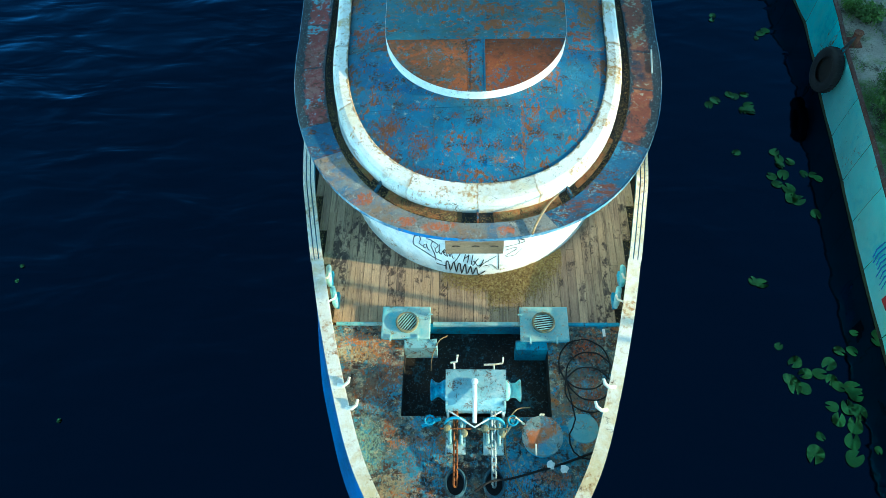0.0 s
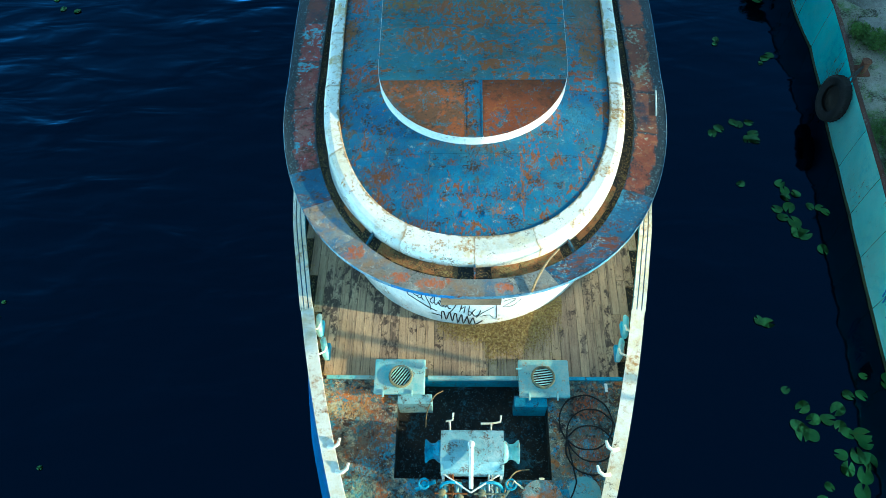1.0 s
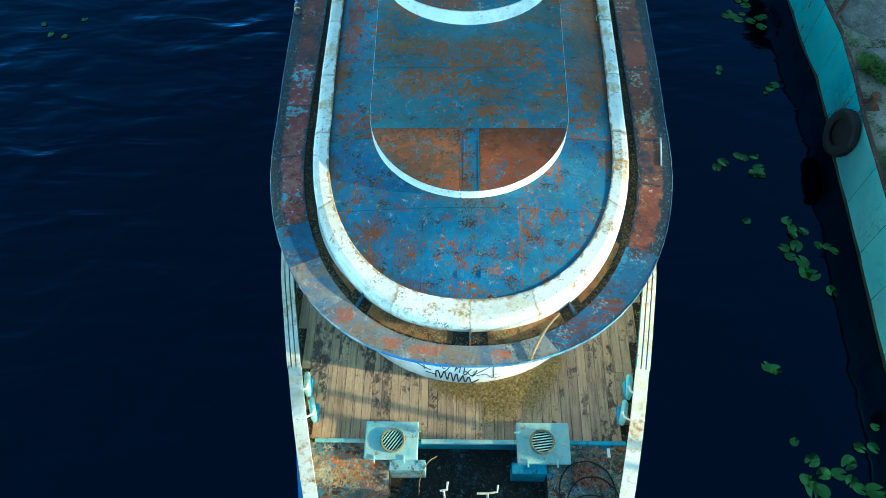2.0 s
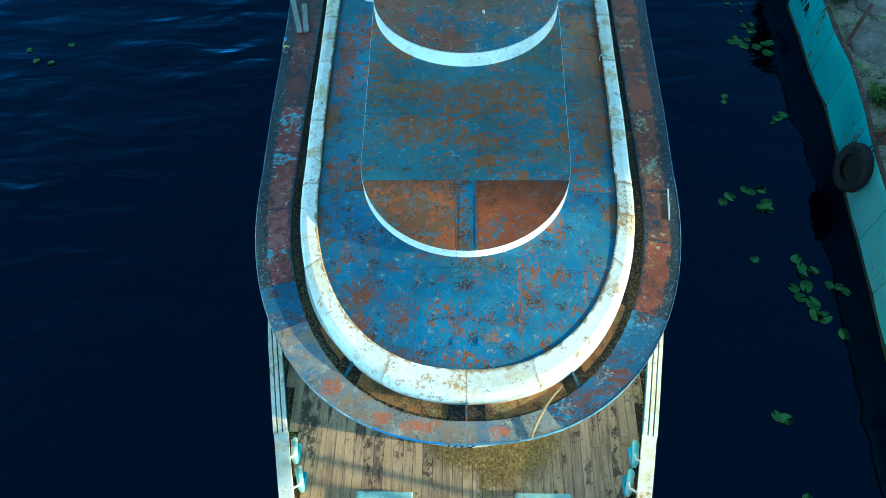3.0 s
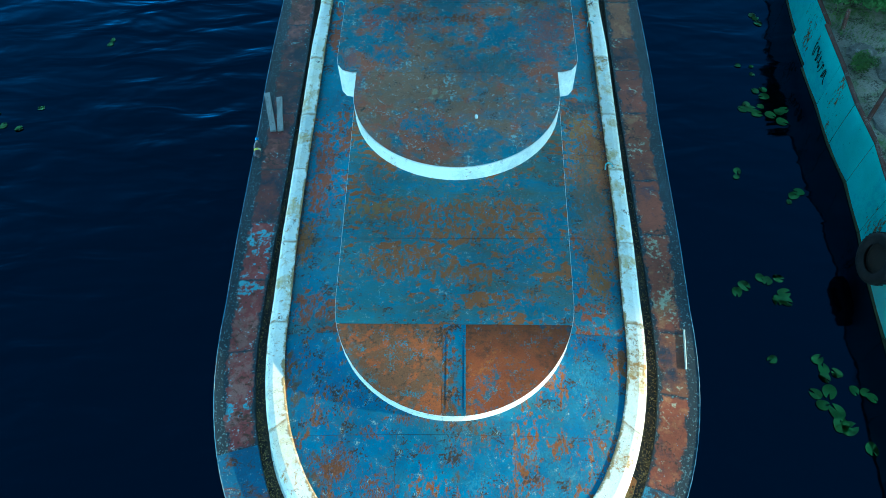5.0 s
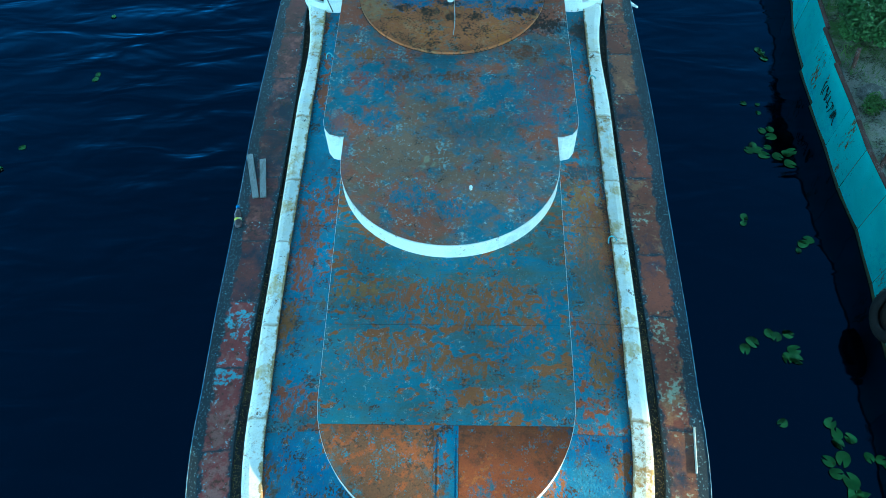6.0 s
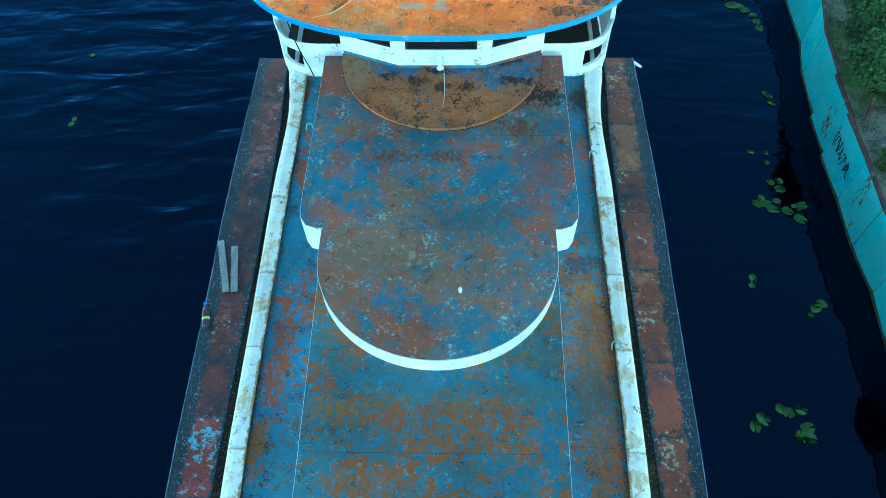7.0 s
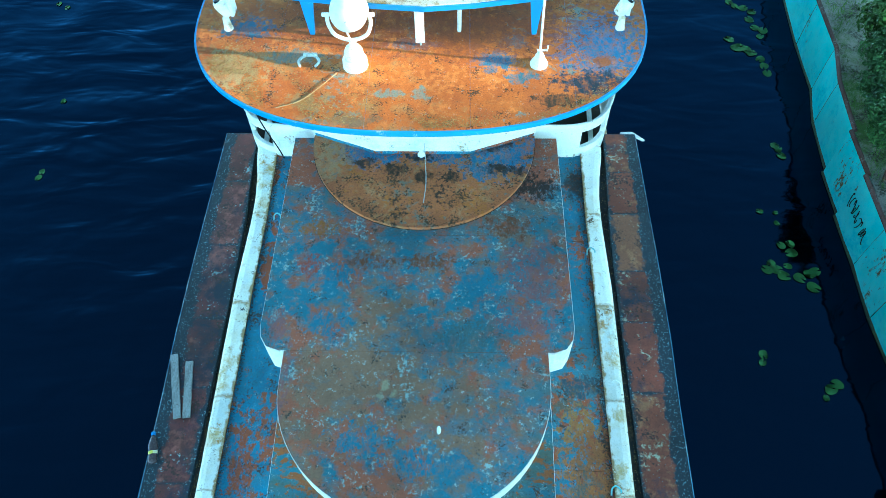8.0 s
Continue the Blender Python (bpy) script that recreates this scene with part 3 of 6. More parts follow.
M["lily"] = layered("lily", (0.055, 0.19, 0.05), [((0.085, 0.25, 0.06), 5, .45, .15, ONE), ((0.20, 0.19, 0.04), 9, .13, .05, ONE)], random_tints=((0.065, 0.22, 0.055), (0.05, 0.165, 0.05)), rough=.45, bump=.1, shade=.15, seed=47)
M["rusty2"] = layered("rusty2", (0.13, 0.045, 0.03), [(DARKRUST, 8, .4, .1, ONE), ((0.2, 0.08, 0.04), 5, .3, .08, ONE)], rough=.85, seed=48)
M["concrete"] = layered("concrete", (0.20, 0.19, 0.18), [((0.12, 0.11, 0.10), 2.5, .45, .12, ONE), ((0.28, 0.27, 0.25), 9, .3, .08, ONE)], rough=.9, bump=.8, seed=49)
M["redpaint"] = layered("redpaint", (0.45, 0.04, 0.04), [((0.7, 0.6, 0.6), 6, .2, .04, ONE)], rough=.5, seed=50)
M["leaf"] = layered("leaf", (0.055, 0.15, 0.04), [((0.09, 0.20, 0.05), 6, .45, .15, ONE), ((0.02, 0.055, 0.018), 2.2, .4, .15, ONE)], rough=.5, bump=0, seed=51)
M["leaf2"] = layered("leaf2", (0.08, 0.19, 0.035), [((0.14, 0.25, 0.04), 7, .4, .15, ONE), ((0.035, 0.08, 0.02), 3, .4, .15, ONE)], rough=.5, bump=0, seed=52)
M["grass"] = layered("grass", (0.12, 0.27, 0.045), [((0.20, 0.32, 0.05), 4, .4, .15, ONE), ((0.05, 0.12, 0.025), 2, .4, .15, ONE)], rough=.55, bump=0, seed=54)
M["bark"] = layered("bark", (0.07, 0.05, 0.035), [((0.03, 0.022, 0.018), 9, .45, .12, (1, 1, .3))], rough=.9, bump=.8, seed=53)
M["lip"] = layered("lip", (0.10, 0.30, 0.46), [((0.40, 0.52, 0.56), 5, .4, .08, ONE), (RUST, 7, .25, .05, ONE), (DEEP, 2, .35, .08, ONE)], rough=.5, seed=63)
M["crumbs"] = layered("crumbs", (0.10, 0.065, 0.04), [((0.03, 0.025, 0.02), 40, .5, .08, ONE)], rough=.9, bump=0, seed=64)
M["slat"] = layered("slat", (0.36, 0.60, 0.58), [((0.20, 0.18, 0.10), 12, .25, .05, ONE)], rough=.6, seed=71)
M["alga"] = layered("alga", (0.016, 0.022, 0.010), [((0.04, 0.05, 0.015), 8, .4, .1, ONE)], rough=.7, seed=74)
M["eave_warm"] = layered("eave_warm", ragged_edge=0.66, base=(0.26, 0.065, 0.035), layers=[((0.13, 0.035, 0.024), 1.0, .38, .14, ONE), ((0.36, 0.15, 0.07), 1.8, .26, .07, ONE), ((0.42, 0.42, 0.30), 4, .22, .05, ONE), ((0.014, 0.03, 0.06), 0.8, .30, .08, ONE), ((0.06, 0.025, 0.02), 7, .28, .04, ONE)], random_tints=((0.24, 0.058, 0.035), (0.23, 0.085, 0.045), (0.27, 0.065, 0.036)), seed=75, spread=9, shade=.35, edge=PANEL_EDGE)

# ---------- mesh helpers ----------
def make(bm, name, material, smooth=False):
    me = bpy.data.meshes.new(name)
    bmesh.ops.recalc_face_normals(bm, faces=bm.faces)
    bm.to_mesh(me)
    bm.free()
    if smooth:
        me.polygons.foreach_set("use_smooth", [True] * len(me.polygons))
    me.materials.append(material)
    return me


def part(name, bm, material, parent=None, label="", smooth=False):
    """One mesh object under a thing or a part."""
    ob = new(name, make(bm, name, material, smooth))
    ob.parent = parent
    if label:
        ob["label"] = label
    return ob


def thing(name, label, category, group="", kind="", at=None):
    ob = new(name)
    ob.empty_display_size = 0.2
    if at:
        ob.location = at
    return tagged(ob, label, category, group, kind)


def bevelled(bm, size=0.008, segs=2):
    es = [e for e in bm.edges if len(e.link_faces) == 2 and e.calc_face_angle(0) > 0.6]
    bmesh.ops.bevel(bm, geom=es, offset=size, segments=segs, affect="EDGES", profile=0.6)
    return bm


def box(x0, x1, y0, y1, z0, z1, bevel=0.0, bm=None):
    b = bmesh.new()
    bmesh.ops.create_cube(b, size=1, matrix=Matrix.Translation(((x0 + x1) / 2, (y0 + y1) / 2, (z0 + z1) / 2)) @ Matrix.Diagonal((x1 - x0, y1 - y0, z1 - z0, 1)))
    if bevel:
        bevelled(b, bevel)
    return join(bm, b) if bm else b


def join(bm, other):
    me = bpy.data.meshes.new("tmp")
    other.to_mesh(me)
    other.free()
    bm.from_mesh(me)
    bpy.data.meshes.remove(me)
    return bm


def turned(profile, n=24, m=None, arc=2 * math.pi, hollow=False):
    """A body turned round z from (radius, height) pairs, closed at both ends unless hollow."""
    bm = bmesh.new()
    full = abs(arc - 2 * math.pi) < 1e-6
    rings = []
    for r, z in profile:
        rings.append([bm.verts.new((r * math.cos(arc * k / n), r * math.sin(arc * k / n), z)) for k in range(n if full else n + 1)])
    for a, b in zip(rings, rings[1:]):
        for k in range(len(a) if full else len(a) - 1):
            bm.faces.new((a[k], a[(k + 1) % len(a)], b[(k + 1) % len(a)], b[k]))
    if full and not hollow:
        for ring in (rings[0], rings[-1]):
            bm.faces.new(ring)
    if m:
        bm.transform(m)
    return bm


def tube(points, r, n=8, closed=False):
    """A round bar along a line of points."""
    pts = [Vector(p) for p in points]
    bm = bmesh.new()
    rings = []
    up = Vector((0.13, 0.21, 0.97))
    for i, p in enumerate(pts):
        a = pts[i - 1] if (i or closed) else p
        b = pts[(i + 1) % len(pts)] if (i + 1 < len(pts) or closed) else p
        d = (b - a).normalized()
        u = d.cross(up)
        if u.length < 1e-3:
            u = d.cross(Vector((1, 0, 0)))
        u.normalize()
        v = d.cross(u)
        rr = r[i] if isinstance(r, (list, tuple)) else r
        rings.append([bm.verts.new(p + (u * math.cos(2 * math.pi * k / n) + v * math.sin(2 * math.pi * k / n)) * rr) for k in range(n)])
    pairs = list(zip(rings, rings[1:])) + ([(rings[-1], rings[0])] if closed else [])
    for a, b in pairs:
        for k in range(n):
            bm.faces.new((a[k], a[(k + 1) % n], b[(k + 1) % n], b[k]))
    if not closed:
        bm.faces.new(rings[0])
        bm.faces.new(rings[-1])
    return bm


def smooth_line(points, per=6):
    """Catmull-Rom through a few points."""
    p = [Vector(q) for q in points]
    p = [p[0] * 2 - p[1]] + p + [p[-1] * 2 - p[-2]]
    out = []
    for i in range(1, len(p) - 2):
        for k in range(per):
            t = k / per
            out.append(0.5 * (2 * p[i] + (p[i + 1] - p[i - 1]) * t + (2 * p[i - 1] - 5 * p[i] + 4 * p[i + 1] - p[i + 2]) * t * t + (3 * p[i] - p[i - 1] - 3 * p[i + 1] + p[i + 2]) * t ** 3))
    return out + [p[-2]]


ARCH, SIDE = 48, 40


def outline(a, b, cy, sides, yend, power=2.0, trim=0.0, off=0.025):
    """From the back on the left round the rounded front to the back on the right: (x, y). sides: half widths along y; trim: how much less on the left."""
    ys = [cy + (yend - cy) * k / SIDE for k in range(SIDE + 1)]
    hw = lambda y: float(np.interp(y, [s[0] for s in sides], [s[1] for s in sides]))
    pts = [(off - hw(y) + trim * min(1, max(0, (y - cy) / 1.5)), y) for y in reversed(ys)]
    for k in range(1, ARCH):
        th = math.pi * k / ARCH
        c, s = math.cos(th), math.sin(th)
        pts.append((off - a * math.copysign(abs(c) ** (2 / power), c), cy - b * s ** (2 / power)))
    return pts + [(off + hw(y), y) for y in ys]


def lofted(rails, i0=0, i1=None, closed=True, shares=()):
    """shares: how far across each rail lies, kept with the points for the paint. Skin over rails (lists of 3D points, all as long), closed into a ring in section, from point i0 to i1, with ends capped."""
    bm = bmesh.new()
    i1 = len(rails[0]) - 1 if i1 is None else i1
    if shares:
        bm.verts.layers.float.new("across")
        bm.verts.layers.float.new("along")
    rows = [[bm.verts.new(rail[i]) for i in range(i0, i1 + 1)] for rail in rails]
    if shares:
        across, along = bm.verts.layers.float["across"], bm.verts.layers.float["along"]
        for row, share in zip(rows, shares):
            for k, v in enumerate(row):
                v[across] = share
                v[along] = 1 - abs(2 * k / (len(row) - 1) - 1) if len(row) > 2 else 1.0
    order = list(zip(rows, rows[1:])) + ([(rows[-1], rows[0])] if closed else [])
    for a, b in order:
        for k in range(len(a) - 1):
            bm.faces.new((a[k], a[k + 1], b[k + 1], b[k]))
    if closed:
        bm.faces.new([r[0] for r in rows])
        bm.faces.new([r[-1] for r in reversed(rows)])
    return bm


def at_z(pts, z):
    return [(x, y, z) for x, y in pts]


def plate(pts, z0, z1, bevel=0.0):
    """A flat plate with an outline."""
    bm = bmesh.new()
    top = [bm.verts.new((x, y, z1)) for x, y in pts]
    low = [bm.verts.new((x, y, z0)) for x, y in pts]
    bm.faces.new(top)
    bm.faces.new(low[::-1])
    n = len(pts)
    for k in range(n):
        bm.faces.new((top[k], low[k], low[(k + 1) % n], top[(k + 1) % n]))
    if bevel:
        bevelled(bm, bevel, 1)
    return bm

# ---------- river and bank ----------
bm = bmesh.new()
bmesh.ops.create_grid(bm, x_segments=2, y_segments=2, size=900)
water = new("water", make(bm, "water", M["water"]))
tagged(water, "dark navy river water with small wind ripples", "water", kind="structure")

QUAY = [(-30, 6.9), (-6, 7.1), (1.1, 7.56), (2.57, 7.67), (4.77, 7.88), (6.73, 7.97), (8.42, 8.20), (9.72, 8.31), (10.83, 8.29), (12.03, 8.34), (13.3, 8.33), (14.49, 8.49), (15.95, 8.60), (17.07, 8.85), (18.7, 8.96), (20.5, 9.09), (26, 9.6), (40, 11), (80, 15)]
qx = lambda y: float(np.interp(y, [q[0] for q in QUAY], [q[1] for q in QUAY]))
QTOP = 1.3
bm = bmesh.new()
ys = [-60 + 2.0 * k for k in range(90)]
rows = []
for y in ys:
    x0 = qx(y) + 0.12
    rows.append([bm.verts.new((x0 + d, y, z + (0.05 * noise.noise((d, y * .7, 3)) if d > .3 else 0))) for d, z in ((0.0, -1.5), (0.0, QTOP - .10), (0.4, QTOP - .08), (1.2, QTOP - .05), (2.2, QTOP + .02), (4, QTOP + .1), (8, QTOP + .4), (20, QTOP + 1.0), (60, QTOP + 2), (700, QTOP + 4))])
for a, b in zip(rows, rows[1:]):
    for k in range(len(a) - 1):
        bm.faces.new((a[k], a[k + 1], b[k + 1], b[k]))
ground = new("ground", make(bm, "ground", M["soil"]))
tagged(ground, "bare grey earth bank with patches of grass", "ground", kind="structure")

quay = thing("quay_wall", "turquoise painted steel quay wall with rust and dark joints", "quay wall", kind="structure")
edges = [-14, -12.6, -11.2, -9.8, -8.4, -7, -5.6, -4.2, -2.8, -1.4, -.2, 1.1, 2.57, 3.7, 4.77, 6.0, 7.2, 8.42, 9.72, 10.83, 12.03, 13.3, 14.49, 15.95, 17.07, 18.7, 20.5, 22, 23.5, 25, 27, 29, 31, 33]
rq = random.Random(4)
shift = [rq.uniform(-.03, .03) for _ in edges]
for e, (y0, y1) in enumerate(zip(edges, edges[1:])):
    a, b = Vector((qx(y0) + shift[e], y0 + .008, 0)), Vector((qx(y1) + shift[e + 1], y1 - .008, 0))
    if 13 < y0 < 14:
        a.x += .06
        b.x -= .08
    bm = bmesh.new()
    cols = []
    for k in range(5):
        p = a.lerp(b, k / 4)
        bulge = 0.03 * math.sin(math.pi * k / 4) + rq.uniform(-.006, .006)
        col = []
        for z, dx in ((-1.2, -.02), (0, -.01), (.45, -.01), (.9, .0), (QTOP - .02, .02)):
            col.append(bm.verts.new((p.x + dx - bulge * (1 if 0 < z < 1.2 else .4), p.y, z)))
        cols.append(col)
    for c0, c1 in zip(cols, cols[1:]):
        for k in range(4):
            bm.faces.new((c0[k], c1[k], c1[k + 1], c0[k + 1]))
    bmesh.ops.solidify(bm, geom=bm.faces[:], thickness=.03)
    # panels below y 6.5 take the copy with the light painted in
    part("panel", bm, M["quay_lit" if y0 < 6.5 else "quay"], quay)
    part("waterline_growth", lofted([[(p.x - .06, p.y, -.2) for p in (a, b)], [(p.x - .052, p.y, .035) for p in (a, b)], [(p.x - .01, p.y, .05) for p in (a, b)]]), M["alga"], quay, "dark weed along the waterline")
    d = b - a
    bm = bmesh.new()
    bm = tube([a + Vector((.03, -.008, QTOP - .01)), b + Vector((.03, .008, QTOP - .01))], .045, 8)
    part("coping", bm, M["coping"], quay, "rusty brown steel edge beam")

# ---------- hull ----------
HULL = [(-4.05, .03), (-3.9, .36), (-3.4, .88), (-2.52, 1.41), (-1.95, 1.68), (-1.19, 1.93), (-.53, 2.12), (.17, 2.30), (.93, 2.47), (1.76, 2.64), (2.65, 2.80), (4, 2.90), (6, 2.94), (9, 2.95), (12, 2.95), (18, 2.9), (24, 2.6)]
HL = smooth_line([(w, y, 0) for y, w in HULL], 6)
DECK, RAIL = 2.75, 3.10
hull = thing("ship_hull", "blue steel ship hull with white weathered rails", "ship")
ring = [(-p.x, p.y) for p in reversed(HL)] + [(p.x, p.y) for p in HL]


def inset(d, z):
    out = []
    for i, (x, y) in enumerate(ring):
        a, b = ring[max(i - 1, 0)], ring[min(i + 1, len(ring) - 1)]
        t = Vector((b[0] - a[0], b[1] - a[1])).normalized()
        out.append((x - t.y * d, y + t.x * d, z))
    return out


def side(d, z):
    """The hull's plan moved inward by d."""
    return inset(d, z)


def swell(d_left, d_right, z):
    """The hull's plan moved out at the bow: more on one side, as she lies with a slight list."""
    base_line, out = inset(0, z), []
    for (x, y, _), l, r in zip(base_line, inset(-d_left, z), inset(-d_right, z)):
        k = min(1, max(0, (1.8 - y) / 2.5))
        q = l if x < 0 else r
        out.append((x + (q[0] - x) * k, y + (q[1] - y) * k, z))
    return out


part("upper_strake", lofted([side(.03, RAIL - .03), swell(.02, .0, 2.9), swell(.20, .04, 2.3), swell(.10, -.05, 1.8), side(.12, 1.8), side(.10, 2.0), side(.10, RAIL - .03)]), M["hull"], hull, "blue upper strake", smooth=False)
# out of view; its white is assumed, to throw sunlight on the quay wall
part("lower_shell", lofted([swell(.10, -.05, 1.797), side(.25, .9), side(.55, -.4), side(.70, -.4), side(.4, .9), side(.12, 1.797)]), M["white"], hull, "unseen lower hull plating, white to bounce sun onto the quay", smooth=False)


def index_near(y, right):
    """The point of the hull's plan nearest to y on one side."""
    half = len(ring) // 2
    span = range(half, len(ring)) if right else range(0, half)
    return min(span, key=lambda i: abs(ring[i][1] - y))


iL, iR = index_near(0.95, False), index_near(0.95, True)
W = .17
part("bow_rail", lofted([side(-.01, RAIL - .04), side(-.01, RAIL), side(W, RAIL), side(W, RAIL - .04)], iL, iR), M["rail"], hull, "wide white bow rail with rust")
for right in (False, True):
    i0, i1 = (iR, len(ring) - 1) if right else (0, iL)
    for k in range(3):
        d0 = -.02 + k * .066
        part("rail_strip", lofted([side(d0, RAIL - .035), side(d0, RAIL), side(d0 + .048, RAIL), side(d0 + .048, RAIL - .035)], i0, i1), M["rail"], hull, "narrow white rail strip")
    part("inner_bulwark", lofted([side(.10, DECK - .2), side(.10, RAIL - .035), side(.115, RAIL - .035), side(.115, DECK - .2)], i0, i1), M["tealdark"], hull, "blue inner bulwark plate")
part("inner_bulwark", lofted([side(.10, DECK - .2), side(.10, RAIL - .04), side(.115, RAIL - .04), side(.115, DECK - .2)], iL, iR), M["rail"], hull, "stained white inner bulwark plate")
half_w = lambda y: float(np.interp(y, [p.y for p in HL], [p.x for p in HL]))

# ---------- foredeck ----------
WELL = (-1.03, 1.045, -1.375, 0.03)     # windlass well: x0, x1, y0, y1
WELL_Z = 2.42
bow_deck = thing("bow_deck", "rusted steel bow deck with flaking blue paint", "deck", kind="structure")
inner = [(x, y) for x, y, z in side(.12, 0)]


def clipped(poly, planes):
    """A polygon cut by half planes: keep where nx * x + ny * y <= c."""
    for nx, ny, c in planes:
        out = []
        for i, p in enumerate(poly):
            q = poly[(i + 1) % len(poly)]
            dp, dq = nx * p[0] + ny * p[1] - c, nx * q[0] + ny * q[1] - c
            if dp <= 0:
                out.append(p)
            if (dp < 0 < dq) or (dq < 0 < dp):
                t = dp / (dp - dq)
                out.append((p[0] + (q[0] - p[0]) * t, p[1] + (q[1] - p[1]) * t))
        poly = out
    return poly


for name, planes in (("bow_plate", [(0, 1, WELL[2])]), ("side_plate", [(0, 1, .0), (0, -1, -WELL[2]), (1, 0, WELL[0])]), ("side_plate", [(0, 1, .0), (0, -1, -WELL[2]), (-1, 0, -WELL[1])])):
    part(name, plate(clipped(inner, planes), DECK - .03, DECK), M["bowdeck"], bow_deck)
part("well_floor", box(WELL[0] - .05, WELL[1] + .05, WELL[2] - .05, WELL[3] + .05, WELL_Z - .04, WELL_Z), M["well"], bow_deck, "near-black floor of the windlass well")
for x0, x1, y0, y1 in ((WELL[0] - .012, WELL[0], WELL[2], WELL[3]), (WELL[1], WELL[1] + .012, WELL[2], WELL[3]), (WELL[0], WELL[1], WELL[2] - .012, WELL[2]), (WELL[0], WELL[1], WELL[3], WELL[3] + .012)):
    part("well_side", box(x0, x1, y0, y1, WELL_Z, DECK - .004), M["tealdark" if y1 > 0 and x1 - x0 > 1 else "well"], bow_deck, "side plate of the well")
part("coaming", box(-2.06, -1.37, .0, .05, DECK - .03, DECK + .035, .006), M["teal"], bow_deck, "turquoise steel lip")
part("coaming", box(1.36, 2.12, .0, .05, DECK - .03, DECK + .035, .006), M["tealdark"], bow_deck, "turquoise steel lip")
part("coaming", box(-.62, .66, .0, .055, DECK - .03, DECK + .03, .006), M["teal"], bow_deck, "turquoise steel lip")

wood_deck = thing("wooden_deck", "weathered grey-brown plank foredeck", "deck", kind="structure")
part("underlay", plate(clipped(inner, [(0, -1, -.045)]), DECK - .06, DECK - .018), M["seam"], wood_deck, "dark caulking")

# ---------- deckhouse ----------
YE = 11.25
eave_side = [(4.1, 2.795), (5.15, 2.838), (6.4, 2.862), (7.15, 2.878), (8.0, 2.912), (9.0, 2.925), (12, 2.925)]
gutter_side = [(4.1, 2.335), (4.6, 2.345), (7.1, 2.35), (8.8, 2.365), (9.7, 2.39), (10.8, 2.46), (12, 2.50)]
curb_out = [(4.1, 2.195), (5.0, 2.225), (6.3, 2.24), (7.8, 2.27), (8.65, 2.285), (9.6, 2.265), (10.0, 2.275), (10.4, 2.32), (10.8, 2.39), (12, 2.45)]
curb_in = [(4.1, 1.99), (5.0, 2.03), (6.2, 2.05), (7.5, 2.06), (8.6, 2.075), (9.6, 2.075), (10.4, 2.095), (10.8, 2.11), (12, 2.15)]
wider = lambda s, d: [(y, w + d) for y, w in s]
deckhouse = thing("deckhouse", "white deckhouse with rusted blue stepped roof", "deckhouse")
wall_side = [(2.93, 2.05), (3.67, 2.13), (4.1, 2.15), *wider(curb_out[1:], -.04)]
wall_o = outline(2.05, 2.06, 2.93, wall_side, 20, off=0)
wall_i = outline(1.99, 2.00, 2.93, wider(wall_side, -.06), 20, off=0)
part("wall", lofted([at_z(wall_o, DECK), at_z(wall_o, 4.5), at_z(wall_i, 4.5), at_z(wall_i, DECK)]), M["white"], deckhouse, "white front wall with scrawled paint", smooth=False)
CY, PW = 4.1, 2.3        # where the rounded front begins, and how full it is
e_out = outline(2.795, 3.74, CY, eave_side, YE, PW)
e_in = outline(2.335, 3.495, CY, gutter_side, YE, PW)
g_in = outline(2.175, 3.24, CY, wider(curb_out, -.02), YE, PW)
ZE = 4.56
part("gutter", lofted([at_z(e_in, ZE - .075), at_z(g_in, ZE - .075), at_z(g_in, ZE - .10), at_z(outline(2.695, 3.64, CY, wider(eave_side, -.1), YE, PW), ZE - .10)]), M["gutter"], deckhouse, "dirty gutter full of debris")
n_pts = len(e_out)
mid = SIDE + ARCH // 2
cuts = sorted({*[min(range(0, mid), key=lambda i: abs(e_out[i][1] - y)) for y in (10.3, 9.3, 8.3, 7.3, 6.3, 5.35, 4.43, 3.38, 2.28, 1.62, 1.05)], *[min(range(SIDE + 10, n_pts - SIDE - 10), key=lambda i: abs(e_out[i][0] - x)) for x in (-1.0, -.35, .33, 1.0)], *[min(range(mid, n_pts), key=lambda i: abs(e_out[i][1] - y)) for y in (1.25, 1.95, 2.85, 3.9, 5.1, 6.1, 7.35, 8.2, 9.0, 9.85, 10.6)], 0, n_pts - 1})
lip_o = outline(2.802, 3.747, CY, wider(eave_side, .007), YE, PW)
for a, b in zip(cuts, cuts[1:]):
    rails = [at_z(e_out, ZE - .03), at_z(e_out, ZE), at_z(e_in, ZE + .004), at_z(e_in, ZE - .095), at_z(e_in, ZE - .10)]
    px, py = e_out[(a + b) // 2]
    if py < 1.3 or px < 0 and py < 1.5:
        mk = "eave_front" if px < .75 else "eave_blue"
    elif px < 0:
        mk = "eave_blue" if py < 2.3 else "eave_red" if py < 5.0 else "eave"
    else:
        mk = "eave_blue" if py < 1.9 else "eave_warm"
    part("eave_panel", lofted(rails, a, b, shares=(0, 0, 1, 1, 1)), M[mk], deckhouse)
lip_cut = [min(range(len(e_out)), key=lambda k, x=x: abs(e_out[k][0] - x) + 9 * (e_out[k][1] > 1.6)) for x in (-1.1, -.12)]
